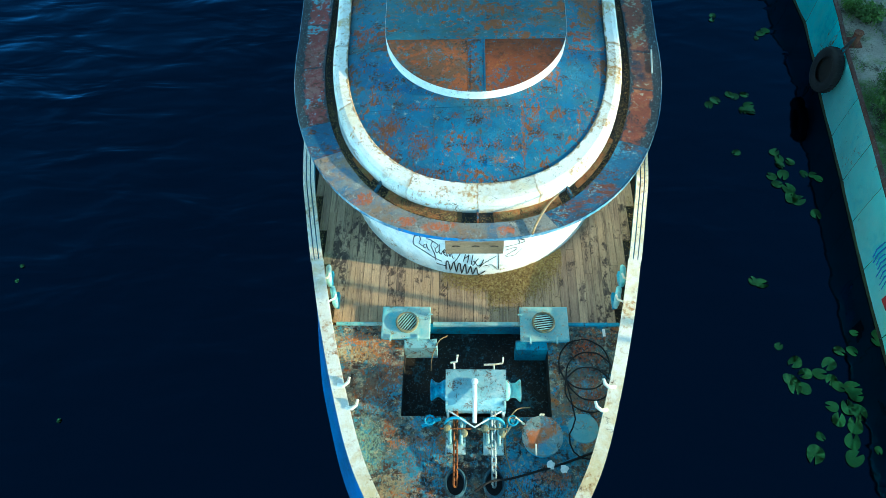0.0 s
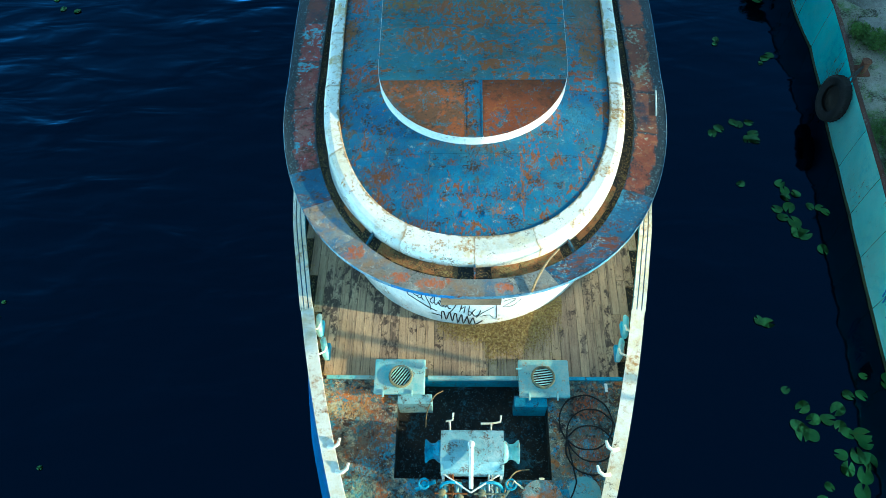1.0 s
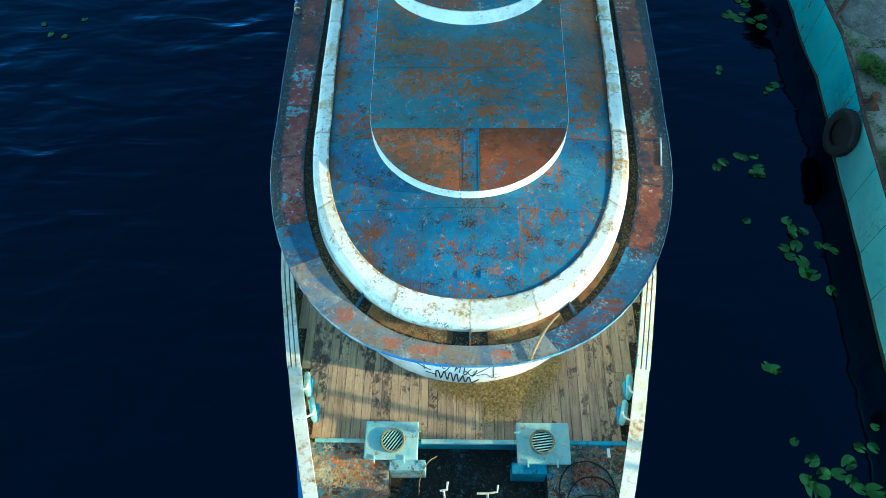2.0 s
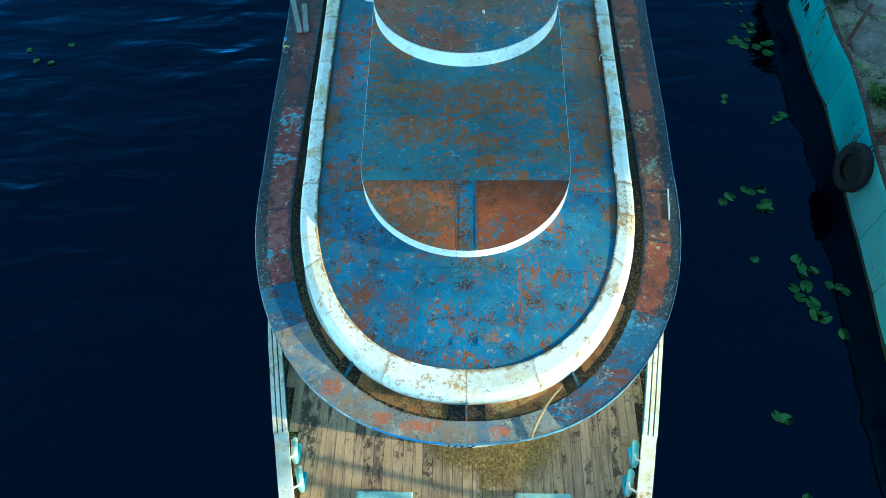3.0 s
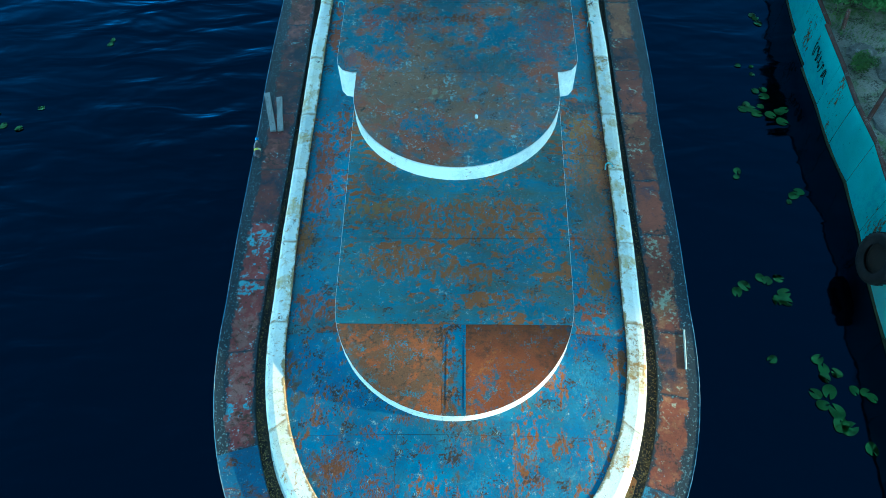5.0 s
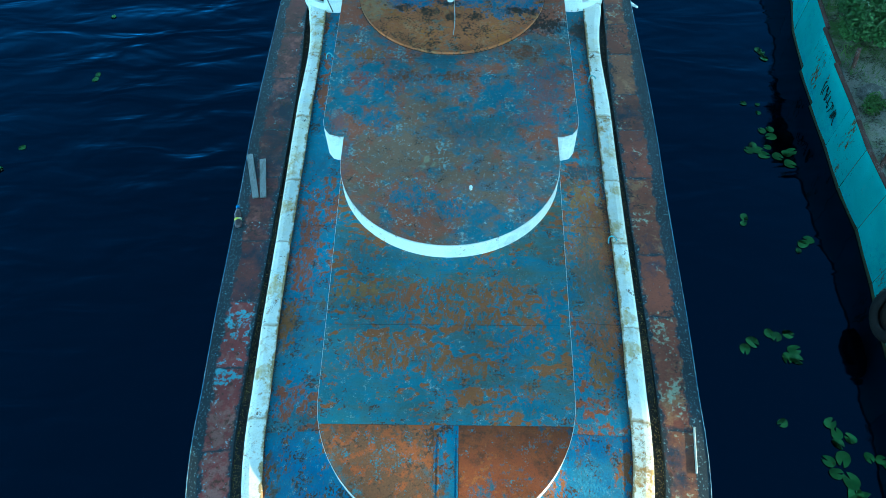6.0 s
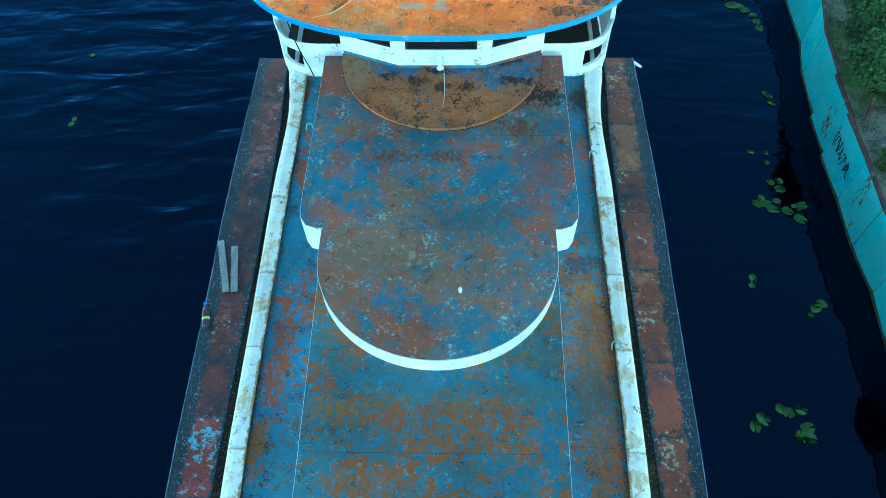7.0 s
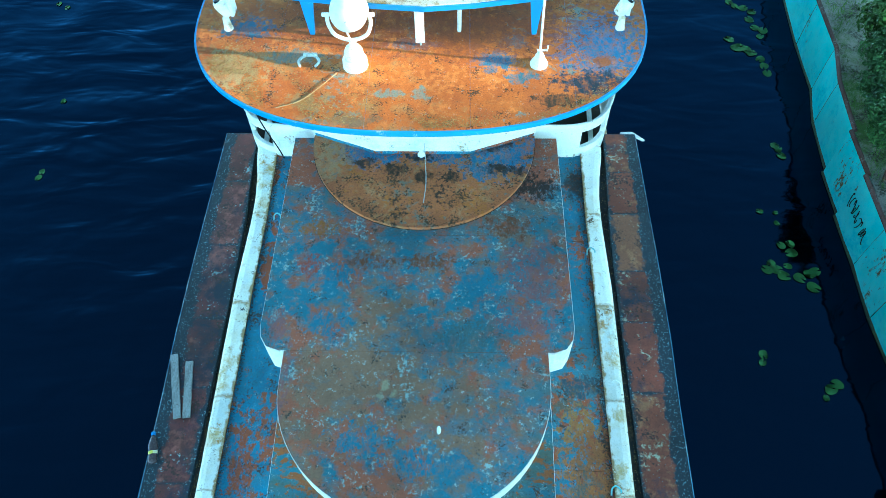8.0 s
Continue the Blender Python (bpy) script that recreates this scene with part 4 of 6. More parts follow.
for a, b, mk, tint in ((0, lip_cut[0], "lip", "thin pale blue edge strip"), (*lip_cut, "lip_blue", "thin bright blue edge strip"), (lip_cut[1], len(e_out) - 1, "lip", "thin pale blue edge strip")):
    part("eave_lip", lofted([at_z(e_out, ZE + .006), at_z(lip_o, ZE + .006), at_z(lip_o, ZE - .05), at_z(e_out, ZE - .05)], a, b), M[mk], deckhouse, tint)
for i0, i1, s0, s1 in ((mid - 8, mid - 1, .12, .78), (mid + 1, mid + 7, .12, .85), (mid + 9, mid + 15, .05, .55), (mid - 13, mid - 10, .1, .5)):
    mixl = lambda s: [(p[0] + (q[0] - p[0]) * s, p[1] + (q[1] - p[1]) * s, ZE - .066) for p, q in zip(g_in, e_in)]
    low = lambda line: [(x, y, z - .006) for x, y, z in line]
    part("gutter_plate", lofted([low(mixl(s0)), mixl(s0), mixl(s1), low(mixl(s1))], i0, i1), M["gutter_plate"], deckhouse, "orange rusted gutter floor plate")
for i in (mid - 9, mid, mid + 8):
    a, b = Vector((*g_in[i], ZE)), Vector((*e_in[i], ZE))
    d = (b - a).normalized()
    s = Vector((-d.y, d.x, 0)) * .012
    bm = bmesh.new()
    vs = [bm.verts.new(p) for p in (a - s, a + s, b + s, b - s)]
    f = bm.faces.new(vs)
    r = bmesh.ops.extrude_face_region(bm, geom=[f])
    bmesh.ops.translate(bm, vec=(0, 0, -.09), verts=[v for v in r["geom"] if isinstance(v, bmesh.types.BMVert)])
    part("bracket", bm, M["roof_blue"], deckhouse, "steel bracket across the gutter")
# white curb round the roof, in segments
c_low = outline(2.207, 3.277, CY, wider(curb_out, .012), 10.9, PW)
c_mid = outline(2.203, 3.272, CY, wider(curb_out, .008), 10.9, PW)
c_mid2 = outline(2.189, 3.257, CY, wider(curb_out, -.006), 10.9, PW)
c_top = outline(2.16, 3.227, CY, wider(curb_out, -.035), 10.9, PW)
c_top2 = outline(2.105, 3.165, CY, wider(curb_out, -.09), 10.9, PW)
c_in = outline(1.99, 2.955, CY, curb_in, 10.9, PW + .02)
c_bot = outline(1.975, 2.94, CY, wider(curb_in, -.015), 10.9, PW + .02)


def stations(line, ys, xs):
    """Points along an outline: where it passes ys on the left, xs at the rounded front and ys again on the right."""
    half = len(line) // 2
    near = lambda span, axis, v: min(span, key=lambda i: abs(line[i][axis] - v))
    left = [near(range(0, half), 1, y) for y in ys]
    front = [near(range(SIDE + 10, len(line) - SIDE - 10), 0, x) for x in xs]
    return sorted({0, len(line) - 1, *left, *front, *[len(line) - 1 - i for i in left]})


ccuts = stations(c_low, (9.75, 8.4, 7.2, 6.1, 5.0, 3.67, 2.58), (-.9, -.06, .9))
for a, b in zip(ccuts, ccuts[1:]):
    def shrink(p):
        p = list(p)
        q0, q1 = Vector(p[a]), Vector(p[b])
        p[a] = tuple(q0.lerp(Vector(p[a + 1]), .006))
        p[b] = tuple(q1.lerp(Vector(p[b - 1]), .006))
        return p
    rails = [shrink(at_z(c_low, ZE - .09)), shrink(at_z(c_mid, 4.63)), shrink(at_z(c_mid2, 4.675)), shrink(at_z(c_top, 4.698)), shrink(at_z(c_top2, 4.710)), shrink(at_z(c_in, 4.706)), shrink(at_z(c_bot, 4.698)), shrink(at_z(c_bot, 4.56))]
    part("curb", lofted(rails, a, b, shares=(.3, .3, .34, .4, .55, .97, 1, 1)), M["curb"], deckhouse)
part("curb_core", lofted([at_z(outline(2.187, 3.257, CY, wider(curb_out, -.008), 10.9, PW), ZE - .1), at_z(outline(2.18, 3.25, CY, wider(curb_out, -.014), 10.9, PW), 4.62), at_z(outline(2.115, 3.18, CY, wider(curb_out, -.08), 10.9, PW), 4.69), at_z(c_bot, 4.688), at_z(c_bot, 4.55)]), M["rusty"], deckhouse, "rusty backing behind the curb joints")

ZR = 4.665


def dome(x, y):
    """How much the lower roof rises towards its middle."""
    return .145 * max(0, 1 - ((x - .02) / 1.95) ** 2 - (max(0, 3 - y) / 1.9) ** 2)


def domed(bm):
    for axis, lo, hi in ((0, -2.0, 2.0), (1, 1.4, 3.4)):
        for k in range(15):
            at = [0, 0, 0]
            at[axis] = lo + (hi - lo) * k / 14
            no = [0, 0, 0]
            no[axis] = 1
            bmesh.ops.bisect_plane(bm, geom=bm.verts[:] + bm.edges[:] + bm.faces[:], plane_co=at, plane_no=no)
    for v in bm.verts:
        v.co.z += dome(v.co.x, v.co.y)
    return bm


base = outline(1.98, 2.945, CY, wider(curb_in, -.01), 10.95, PW + .02)
rows_cut = (-9, 2.44, 3.66, 5.0, 6.4, 7.8, 9.3, 20)
for r0, r1 in zip(rows_cut, rows_cut[1:]):
    xs = (-9, -.58, .66, 9) if r1 < 3 else (-9, 9)
    for x0, x1 in zip(xs, xs[1:]):
        pl = clipped(base, [(0, -1, -r0 - .002), (0, 1, r1 - .002), (-1, 0, -x0 - .002), (1, 0, x1 - .002)])
        part("roof_panel", domed(plate(pl, ZR - .05, ZR)), M["roof_blue" if r1 < 4 else "roof_side"], deckhouse)
part("roof_core", domed(plate(base, ZR - .08, ZR - .006)), M["rusty"], deckhouse)

# second step
Z2 = 4.945
SIDE2 = [(4.0, 1.375), (5.7, 1.405), (6.9, 1.43), (8, 1.43)]
step2 = outline(1.375, 1.416, 4.0, SIDE2, 7.6, off=.012)
step2_in = outline(1.345, 1.386, 4.0, wider(SIDE2, -.03), 7.6, off=.012)
part("step_rim", lofted([at_z(step2, ZR - .01), at_z(step2, Z2 - .004), at_z(step2_in, Z2 - .004), at_z(step2_in, ZR - .01)]), M["white"], deckhouse, "white painted rim")
top2 = outline(1.371, 1.412, 4.0, wider(SIDE2, -.004), 7.6, off=.012)
part("step_core", plate(outline(1.365, 1.406, 4.0, wider(SIDE2, -.01), 7.6, off=.012), Z2 - .03, Z2 - .006), M["rusty"], deckhouse)
for x0, x1, r0, r1, mk in ((-9, -.11, -9, 3.665, "roof_rust2"), (-.11, .15, -9, 3.665, "roof_blue"), (.15, 9, -9, 3.665, "roof_rust"), (-9, 9, 3.665, 4.84, "roof_mid"), (-9, 9, 4.84, 9, "roof_mid")):
    pl = clipped(top2, [(0, -1, -r0 - .002), (0, 1, r1 - .002), (-1, 0, -x0 - .002), (1, 0, x1 - .002)])
    part("step_panel", plate(pl, Z2 - .03, Z2), M[mk], deckhouse)
for x in (-.057, .137):
    part("seam_strip", box(x - .009, x + .009, 2.66, 3.62, Z2, Z2 + .005, .002), M["roof_blue"], deckhouse, "raised blue seam strip")

# third step with shoulders
Z3 = 5.20
def step3(d):
    pts = [(-1.71 + d, 10.56), (-1.71 + d, 7.78), (-1.685 + d, 7.64), (-1.61 + d, 7.53), (-1.48 + d, 7.48 + d), (-1.41 + d, 7.48 + d)]
    for k in range(0, 41):
        th = math.pi * k / 40
        pts.append((-(1.41 - d) * math.cos(th), 7.1 - (1.345 - d) * math.sin(th)))
    return [(x + .012, y) for x, y in pts + [(-x, y) for x, y in pts[5::-1]]]


part("step_wall", plate(step3(.0), ZR - .01, Z3 - .012), M["white"], deckhouse, "white painted riser")
part("step_core", plate(step3(.03), Z3 - .012, Z3 - .0035), M["rusty"], deckhouse)
rows_cut = (-9, 7.48, 9.0, 20)
for r0, r1 in zip(rows_cut, rows_cut[1:]):
    part("step_panel", plate(clipped(step3(.006), [(0, -1, -r0 - .002), (0, 1, r1 - .002)]), Z3 - .003, Z3), M["roof_top"], deckhouse)
disc = [(-1.43, 10.56)] + [(-1.43 * math.cos(math.pi * k / 40), 10.51 - 1.435 * math.sin(math.pi * k / 40)) for k in range(41)] + [(1.43, 10.56)]
part("disc_joint", plate([(x * 1.004, y - .006) for x, y in disc], Z3 - .01, Z3 + .006), M["seam"], deckhouse, "thin dark line round the half-round plate")
part("half_disc", plate(disc, Z3 - .01, Z3 + .05, .006), M["disc"], deckhouse, "half-round plate of orange rust and blue paint")

# ---------- wheelhouse ----------
wheelhouse = thing("wheelhouse", "white wheelhouse with wide rusted orange roof and blue edge", "wheelhouse")
ZW0, SILL, HEAD, ZW = Z3 + .02, 5.58, 6.16, 6.33


def wall_piece(a, b, z0, z1, th=.05, bm=None):
    """An upright slab from a to b in plan, its outer face on that line."""
    a, b = Vector((*a, 0)), Vector((*b, 0))
    n = Vector((-(b - a).y, (b - a).x, 0)).normalized() * th
    bb = bmesh.new()
    v = [bb.verts.new(p + Vector((0, 0, z))) for z in (z0, z1) for p in (a, b, b + n, a + n)]
    for f in ((0, 1, 2, 3), (4, 5, 6, 7), (0, 1, 5, 4), (1, 2, 6, 5), (2, 3, 7, 6), (3, 0, 4, 7)):
        bb.faces.new([v[i] for i in f])
    return join(bm, bb) if bm else bb


corners = [(-1.46, 12.6), (-1.44, 10.56), (-.60, 10.23), (.60, 10.23), (1.44, 10.56), (1.46, 12.6)]
opens = {1: (.30, .88), 2: (.09, .91), 3: (.12, .70), 0: (.3, .9), 4: (.1, .7)}
for i, (p, q) in enumerate(zip(corners, corners[1:])):
    u, v = opens[i]
    at = lambda t: (p[0] + (q[0] - p[0]) * t, p[1] + (q[1] - p[1]) * t)
    bm = wall_piece(p, q, ZW0 + .09 if i in (1, 2, 3) else 4.4, SILL)
    wall_piece(p, at(u), SILL, HEAD, bm=bm)
    wall_piece(at(v), q, SILL, HEAD, bm=bm)
    wall_piece(p, q, HEAD, ZW - .06, bm=bm)
    w = part("front_wall" if i in (1, 2, 3) else "side_wall", bm, M["white"], wheelhouse)
    if i in (1, 2, 3):
        n = Vector((-(q[1] - p[1]), q[0] - p[0])).normalized() * .008
        part("plinth", wall_piece((p[0] + n.x, p[1] + n.y), (q[0] + n.x, q[1] + n.y), Z3, ZW0 + .09), M["roof_side"], wheelhouse, "grey-blue plinth under the wall")
    fr = bmesh.new()
    for t0, t1, z0, z1 in ((u, v, SILL, SILL + .03), (u, v, HEAD - .03, HEAD), (u, u + .03, SILL + .03, HEAD - .03), (v - .03, v, SILL + .03, HEAD - .03)):
        n = Vector((-(q[1] - p[1]), q[0] - p[0])).normalized() * .012
        a, b = at(t0), at(t1)
        wall_piece((a[0] + n.x, a[1] + n.y), (b[0] + n.x, b[1] + n.y), z0, z1, .03, fr)
    part("window_frame", fr, M["black"], w, "dark rubber window frame")
    n = Vector((-(q[1] - p[1]), q[0] - p[0])).normalized() * .025
    a, b = at(u + .03), at(v - .03)
    pane = part("pane", wall_piece((a[0] + n.x, a[1] + n.y), (b[0] + n.x, b[1] + n.y), SILL + .03, HEAD - .03, .006), M["glass"], w, "dark window glass")
    pane.visible_shadow = False
part("floor", box(-1.4, 1.4, 10.7, 12.6, 4.35, 4.40), M["dark_in"], wheelhouse, "dark wheelhouse floor")
part("back_wall", box(-2.6, 2.6, 12.6, 12.66, 4.35, ZW - .06), M["white"], wheelhouse)
part("console", box(-1.1, 1.1, 10.45, 10.75, 4.4, 5.35, .03), M["console"], wheelhouse, "blue steering console behind the windows")


def superline(a, b, cy, power, n=60):
    pts = []
    for k in range(n + 1):
        th = math.pi * k / n
        c, s = math.cos(th), math.sin(th)
        pts.append((-a * math.copysign(abs(c) ** (2 / power), c), cy - b * s ** (2 / power)))
    return pts


roof_line = [(x - .045, y) for x, y in [(-2.79, 14.6)] + superline(2.82, 2.12, 11.7, 2.4) + [(2.79, 14.6)]]
roof_in = [(x - .045, y) for x, y in [(-2.765, 14.6)] + superline(2.795, 2.095, 11.7, 2.4) + [(2.765, 14.6)]]
part("roof_edge", plate(roof_line, ZW - .075, ZW - .006, .004), M["blue_edge"], wheelhouse, "bright blue roof edge")
for x0, x1, mk in ((-9, -1.75, "wheelroof"), (-1.75, -.60, "wheelroof"), (-.60, .58, "wheelroof"), (.58, 1.78, "wheelroof"), (1.78, 9, "wheelroof")):
    part("roof_sheet", plate(clipped(roof_in, [(-1, 0, -x0 - .0015), (1, 0, x1 - .0015)]), ZW - .02, ZW), M[mk], wheelhouse)
for sgn in (-1, 1):
    path = [Vector((sgn * x, y + .10, 0)) for x, y in ((1.44, 10.60), (1.70, 10.60), (1.90, 10.605), (2.08, 10.64), (2.20, 10.69), (2.32, 10.77), (2.42, 10.90), (2.50, 11.08), (2.56, 11.30), (2.59, 11.55), (2.60, 11.8), (2.60, 12.5))]
    fine_path = smooth_line(path, 4)
    back = [p + Vector((-sgn * .05, .03, 0)) for p in fine_path]
    up = lambda line, z: [(p.x, p.y, z) for p in line]
    spans = ((0, 12, 4.5, 5.25), (12, 25, 4.5, 4.83), (12, 25, 5.13, 5.25), (25, len(fine_path) - 1, 4.5, 5.25))
    for i0, i1, z0, z1 in spans:
        wing = part("wing_wall", lofted([up(fine_path, z0), up(fine_path, z1), up(back, z1), up(back, z0)], i0, i1), M["white"], wheelhouse, "curved white bridge wing wall")
    part("cap_rail", tube([p + Vector((0, .02, 5.26)) for p in smooth_line(path, 3)], .022, 6), M["white"], wing)
    part("post", box(sgn * 2.50 - .03, sgn * 2.50 + .03, 11.25, 11.31, 5.3, ZW - .07), M["white"], wheelhouse)
    part("wing_floor", plate([(sgn * x, y) for x, y in ((1.47, 10.66), (2.05, 10.70), (2.4, 11.0), (2.54, 11.5), (2.54, 12.6), (1.47, 12.6))], 4.40, 4.44), M["dark_in"], wheelhouse, "dark bridge wing floor")
aft = thing("aft_deck", "side deck behind the eaves, its shade put into the dark colour", "deck", kind="structure")
# the near-black gutter material carries the shadow lying on this deck
part("deck_plate", plate(clipped(inner, [(0, -1, -3.4)]), DECK - .02, DECK - .014), M["gutter"], aft)

# ---------- things on the foredeck ----------
def vent_box(x0, x1, y0, y1, cx, turn, mat, label):
    v = thing("vent_box", label, "ventilator", "ventilator boxes beside the windlass well")
    part("lid", box(x0, x1, y0, y1, 2.80, 2.86, .018), M[mat], v)
    part("body", box(x0 + .03, x1 - .03, y0 + .02, y1 - .03, DECK - .3, 2.80), M["tealdark"], v, "darker blue lower body")
    g = part("grille_ring", turned([(.135, 2.855), (.165, 2.855), (.17, 2.885), (.16, 2.905), (.142, 2.905), (.135, 2.89)], 28, Matrix.Translation((cx, .0, 0)), hollow=True), M["ring"], v, "weathered round vent ring")
    # flat black disc stands in for the shaded inside of the vent
    part("dark_bowl", turned([(.14, 2.858), (.14, 2.866)], 24, Matrix.Translation((cx, .0, 0))), M["black"], g)
    for i in range(7):
        o = -.108 + i * .036
        L = math.sqrt(.138 ** 2 - o ** 2)
        bm = box(-L, L, o - .007, o + .007, 2.878, 2.892, .003)
        bm.transform(Matrix.Translation((cx, 0, 0)) @ Matrix.Rotation(radians(turn), 4, "Z"))
        part("slat", bm, M["slat"], g)
    for sx in (x0 + .14, x1 - .18):
        part("lug", box(sx - .012, sx + .012, y0 - .05, y0 + .05, 2.845, 2.885, .004), M["teal"], v)
    part("latch", tube([(x1 - .06 if cx < 0 else x0 + .02, .12, 2.86), (x1 - .03 if cx < 0 else x0 + .05, .13, 2.90), (x1 + .03 if cx < 0 else x0 - .03, .12, 2.885)], .012, 6), M["teal"], v)
    return v


vent_box(-1.37, -.655, -.245, .27, -.995, 54, "teal", "turquoise steel ventilator box with round slatted vent")
vent_box(.655, 1.36, -.28, .27, .995, 8, "teal2", "turquoise steel ventilator box with rust and round vent")
part("round_plate", turned([(0, DECK - .01), (.205, DECK - .01), (.205, DECK + .012), (.19, DECK + .016), (0, DECK + .016)], 30, Matrix.Translation((1.46, -1.53, 0))), M["teal2"], bow_deck, "pale blue round cover plate")
step = thing("steel_step", "white and blue steel ledge beside the well", "ledge")
part("ledge", box(-1.03, -.555, -.37, -.23, WELL_Z, 2.80, .008), M["hood"], step)
part("ledge", box(.585, 1.04, -.40, -.25, WELL_Z, 2.80, .008), M["tealdark"], step)

windlass = thing("anchor_windlass", "pale turquoise anchor windlass with flaking rusty hood", "windlass")
bm = bmesh.new()
prof = [(-.86, 2.62), (-.86, 3.18), (-.90, 3.215), (-1.15, 3.225), (-1.27, 3.20), (-1.345, 3.12), (-1.375, 3.0), (-1.375, 2.88), (-1.34, 2.88), (-1.32, 3.08), (-1.2, 3.16), (-.92, 3.17), (-.90, 2.62)]
ends = [[bm.verts.new((x, y, z)) for y, z in prof] for x in (-.405, .405)]
for k in range(len(prof)):
    bm.faces.new((ends[0][k], ends[0][(k + 1) % len(prof)], ends[1][(k + 1) % len(prof)], ends[1][k]))
part("hood", bm, M["hood"], windlass, "flaking pale turquoise hood")
for sx in (-.40, .37):
    part("cheek", box(sx, sx + .03, -1.36, -.88, WELL_Z, 3.17, .01), M["teal"], windlass)
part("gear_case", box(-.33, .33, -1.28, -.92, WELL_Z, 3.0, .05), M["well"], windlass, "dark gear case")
for s in (-1, 1):
    dr = turned([(.05, .0), (.155, .0), (.17, .02), (.165, .05), (.125, .09), (.115, .13), (.13, .18), (.175, .225), (.18, .245), (.17, .25), (.05, .25)], 24)
    dr.transform(Matrix.Translation((s * .40, -1.07, 2.95)) @ Matrix.Rotation(radians(90 * s), 4, "Y") @ Matrix.Diagonal((.84, .84, .86, 1)))
    part("warping_drum", dr, M["tealdark"] if s < 0 else M["teal"], windlass, "flared blue warping drum", smooth=False)
part("lever", tube([(-.015, -1.06, 3.26), (-.015, -1.3, 3.27), (-.018, -1.58, 3.12)], .028, 10), M["white"], windlass, "white brake lever")
part("lever_knob", turned([(.0, 0), (.04, .005), (.045, .03), (.03, .06), (.0, .065)], 14, Matrix.Translation((-.015, -1.06, 3.22))), M["white"], windlass)
for s in (-1, 1):
    part("stay", tube([(s * .36 - .01, -1.37, 2.98), (-.02, -1.60, 2.98)], .012, 6), M["white"], windlass, "thin white stay")
part("leg", box(-.39, -.36, -1.42, -1.37, WELL_Z, 2.95), M["white"], windlass)
part("leg", box(.36, .39, -1.42, -1.37, WELL_Z, 2.95), M["white"], windlass)
for x, y in ((-.30, -.66), (.26, -.69)):
    c = part("crank", tube([(x, y, 2.45), (x, y, 2.93)], .016, 8), M["white"], windlass, "white crank spindle")
    part("crank_arm", tube([(x - (.14 if x > 0 else .03), y + .0, 2.94), (x, y, 2.95), (x + .12, y + .02, 2.95), (x + .13, y + .10, 2.98)] if x > 0 else [(x - .05, y, 2.93), (x + .04, y + .01, 2.95), (x + .05, y + .10, 2.99)], .014, 8), M["rail"], c)

for cx, side_name in ((-.27, "rusty"), (.235, "white")):
    st = thing("chain_stopper", "pale blue chain stopper on a bolted base plate", "chain stopper", "chain stoppers")
    part("base_plate", box(cx - .135, cx + .135, -1.91, -1.42, DECK, DECK + .06, .012), M["hood"], st)
    for s in (-1, 1):
        part("cheek", box(cx + s * .075 - .022, cx + s * .075 + .022, -1.80, -1.5, DECK + .06, DECK + .17, .02), M["teal"], st)
        part("screw", turned([(.0, 0), (.05, 0), (.055, .03), (.04, .05), (.045, .08), (.02, .09), (0, .09)], 14, Matrix.Translation((cx + s * .11, -1.62 - .03 * s, DECK + .10))), M["ring"], st, "bulbous brass-green screw head")
    part("pin", tube([(cx - .21, -1.60, DECK + .17), (cx + .21, -1.60, DECK + .17)], .012, 8), M["rusty"] if cx < 0 else M["ring"], st, "cross pin")
    arc = [(cx + .14 * math.cos(math.pi * k / 10), -1.52 + .05 * math.sin(math.pi * k / 10), DECK + .13 + .10 * math.sin(math.pi * k / 10)) for k in range(11)]
    part("hoop", tube(arc, .02, 8), M["tealdark"], st)
    hp = thing("hawse_pipe", "blue cast hawse pipe mouth with dark hole", "hawse pipe", "hawse pipes")
    tilt = Matrix.Translation((cx, -2.28, DECK)) @ Matrix.Diagonal((.85, 1.15, 1, 1))
    part("flange", turned([(.125, .0), (.17, .0), (.175, .03), (.15, .075), (.145, .085), (.125, .0)], 28, tilt, hollow=True), M["hawse"], hp)
    # no opening here: a black disc paints the shade of the pipe
    part("hole", turned([(.13, .004), (.13, .012)], 24, tilt), M["black"], hp, "flat black disc for the shaded pipe mouth")
    ch = thing("anchor_chain", "orange rusted anchor chain links" if cx < 0 else "pale galvanised anchor chain links", "chain", "anchor chains")
    a, mid_p, b = Vector((cx, -1.30, 2.98)), Vector((cx, -1.55, 2.90)), Vector((cx, -2.32, DECK + .05))
    pts = smooth_line([a, mid_p, Vector((cx, -1.95, 2.86)), b], 5)
    length = sum((q - p).length for p, q in zip(pts, pts[1:]))
    lk = []
    for k in range(20):
        th = 2 * math.pi * k / 20
        lk.append((.032 * math.cos(th), .044 * math.sin(th) + (.018 if math.sin(th) > 0 else -.018), 0))
    link_mesh = make(tube(lk, .0135, 7, closed=True), "link", M["rusty"] if cx < 0 else M["galv"], True)
    n_links = int(length / .080)
    for k in range(n_links):
        s = (k + .5) / n_links * (len(pts) - 1)
        i = min(int(s), len(pts) - 2)
        p = pts[i].lerp(pts[i + 1], s - i)
        d = (pts[i + 1] - pts[i]).normalized()
        ob = new("link", link_mesh)
        ob.parent = ch
        ob.matrix_world = Matrix.Translation(p) @ d.to_track_quat("Y", "Z").to_matrix().to_4x4() @ Matrix.Rotation(radians(45 + 90 * (k % 2)), 4, "Y")

hatch = thing("round_hatch", "round raised deck hatch with grey-blue rusted lid", "hatch")
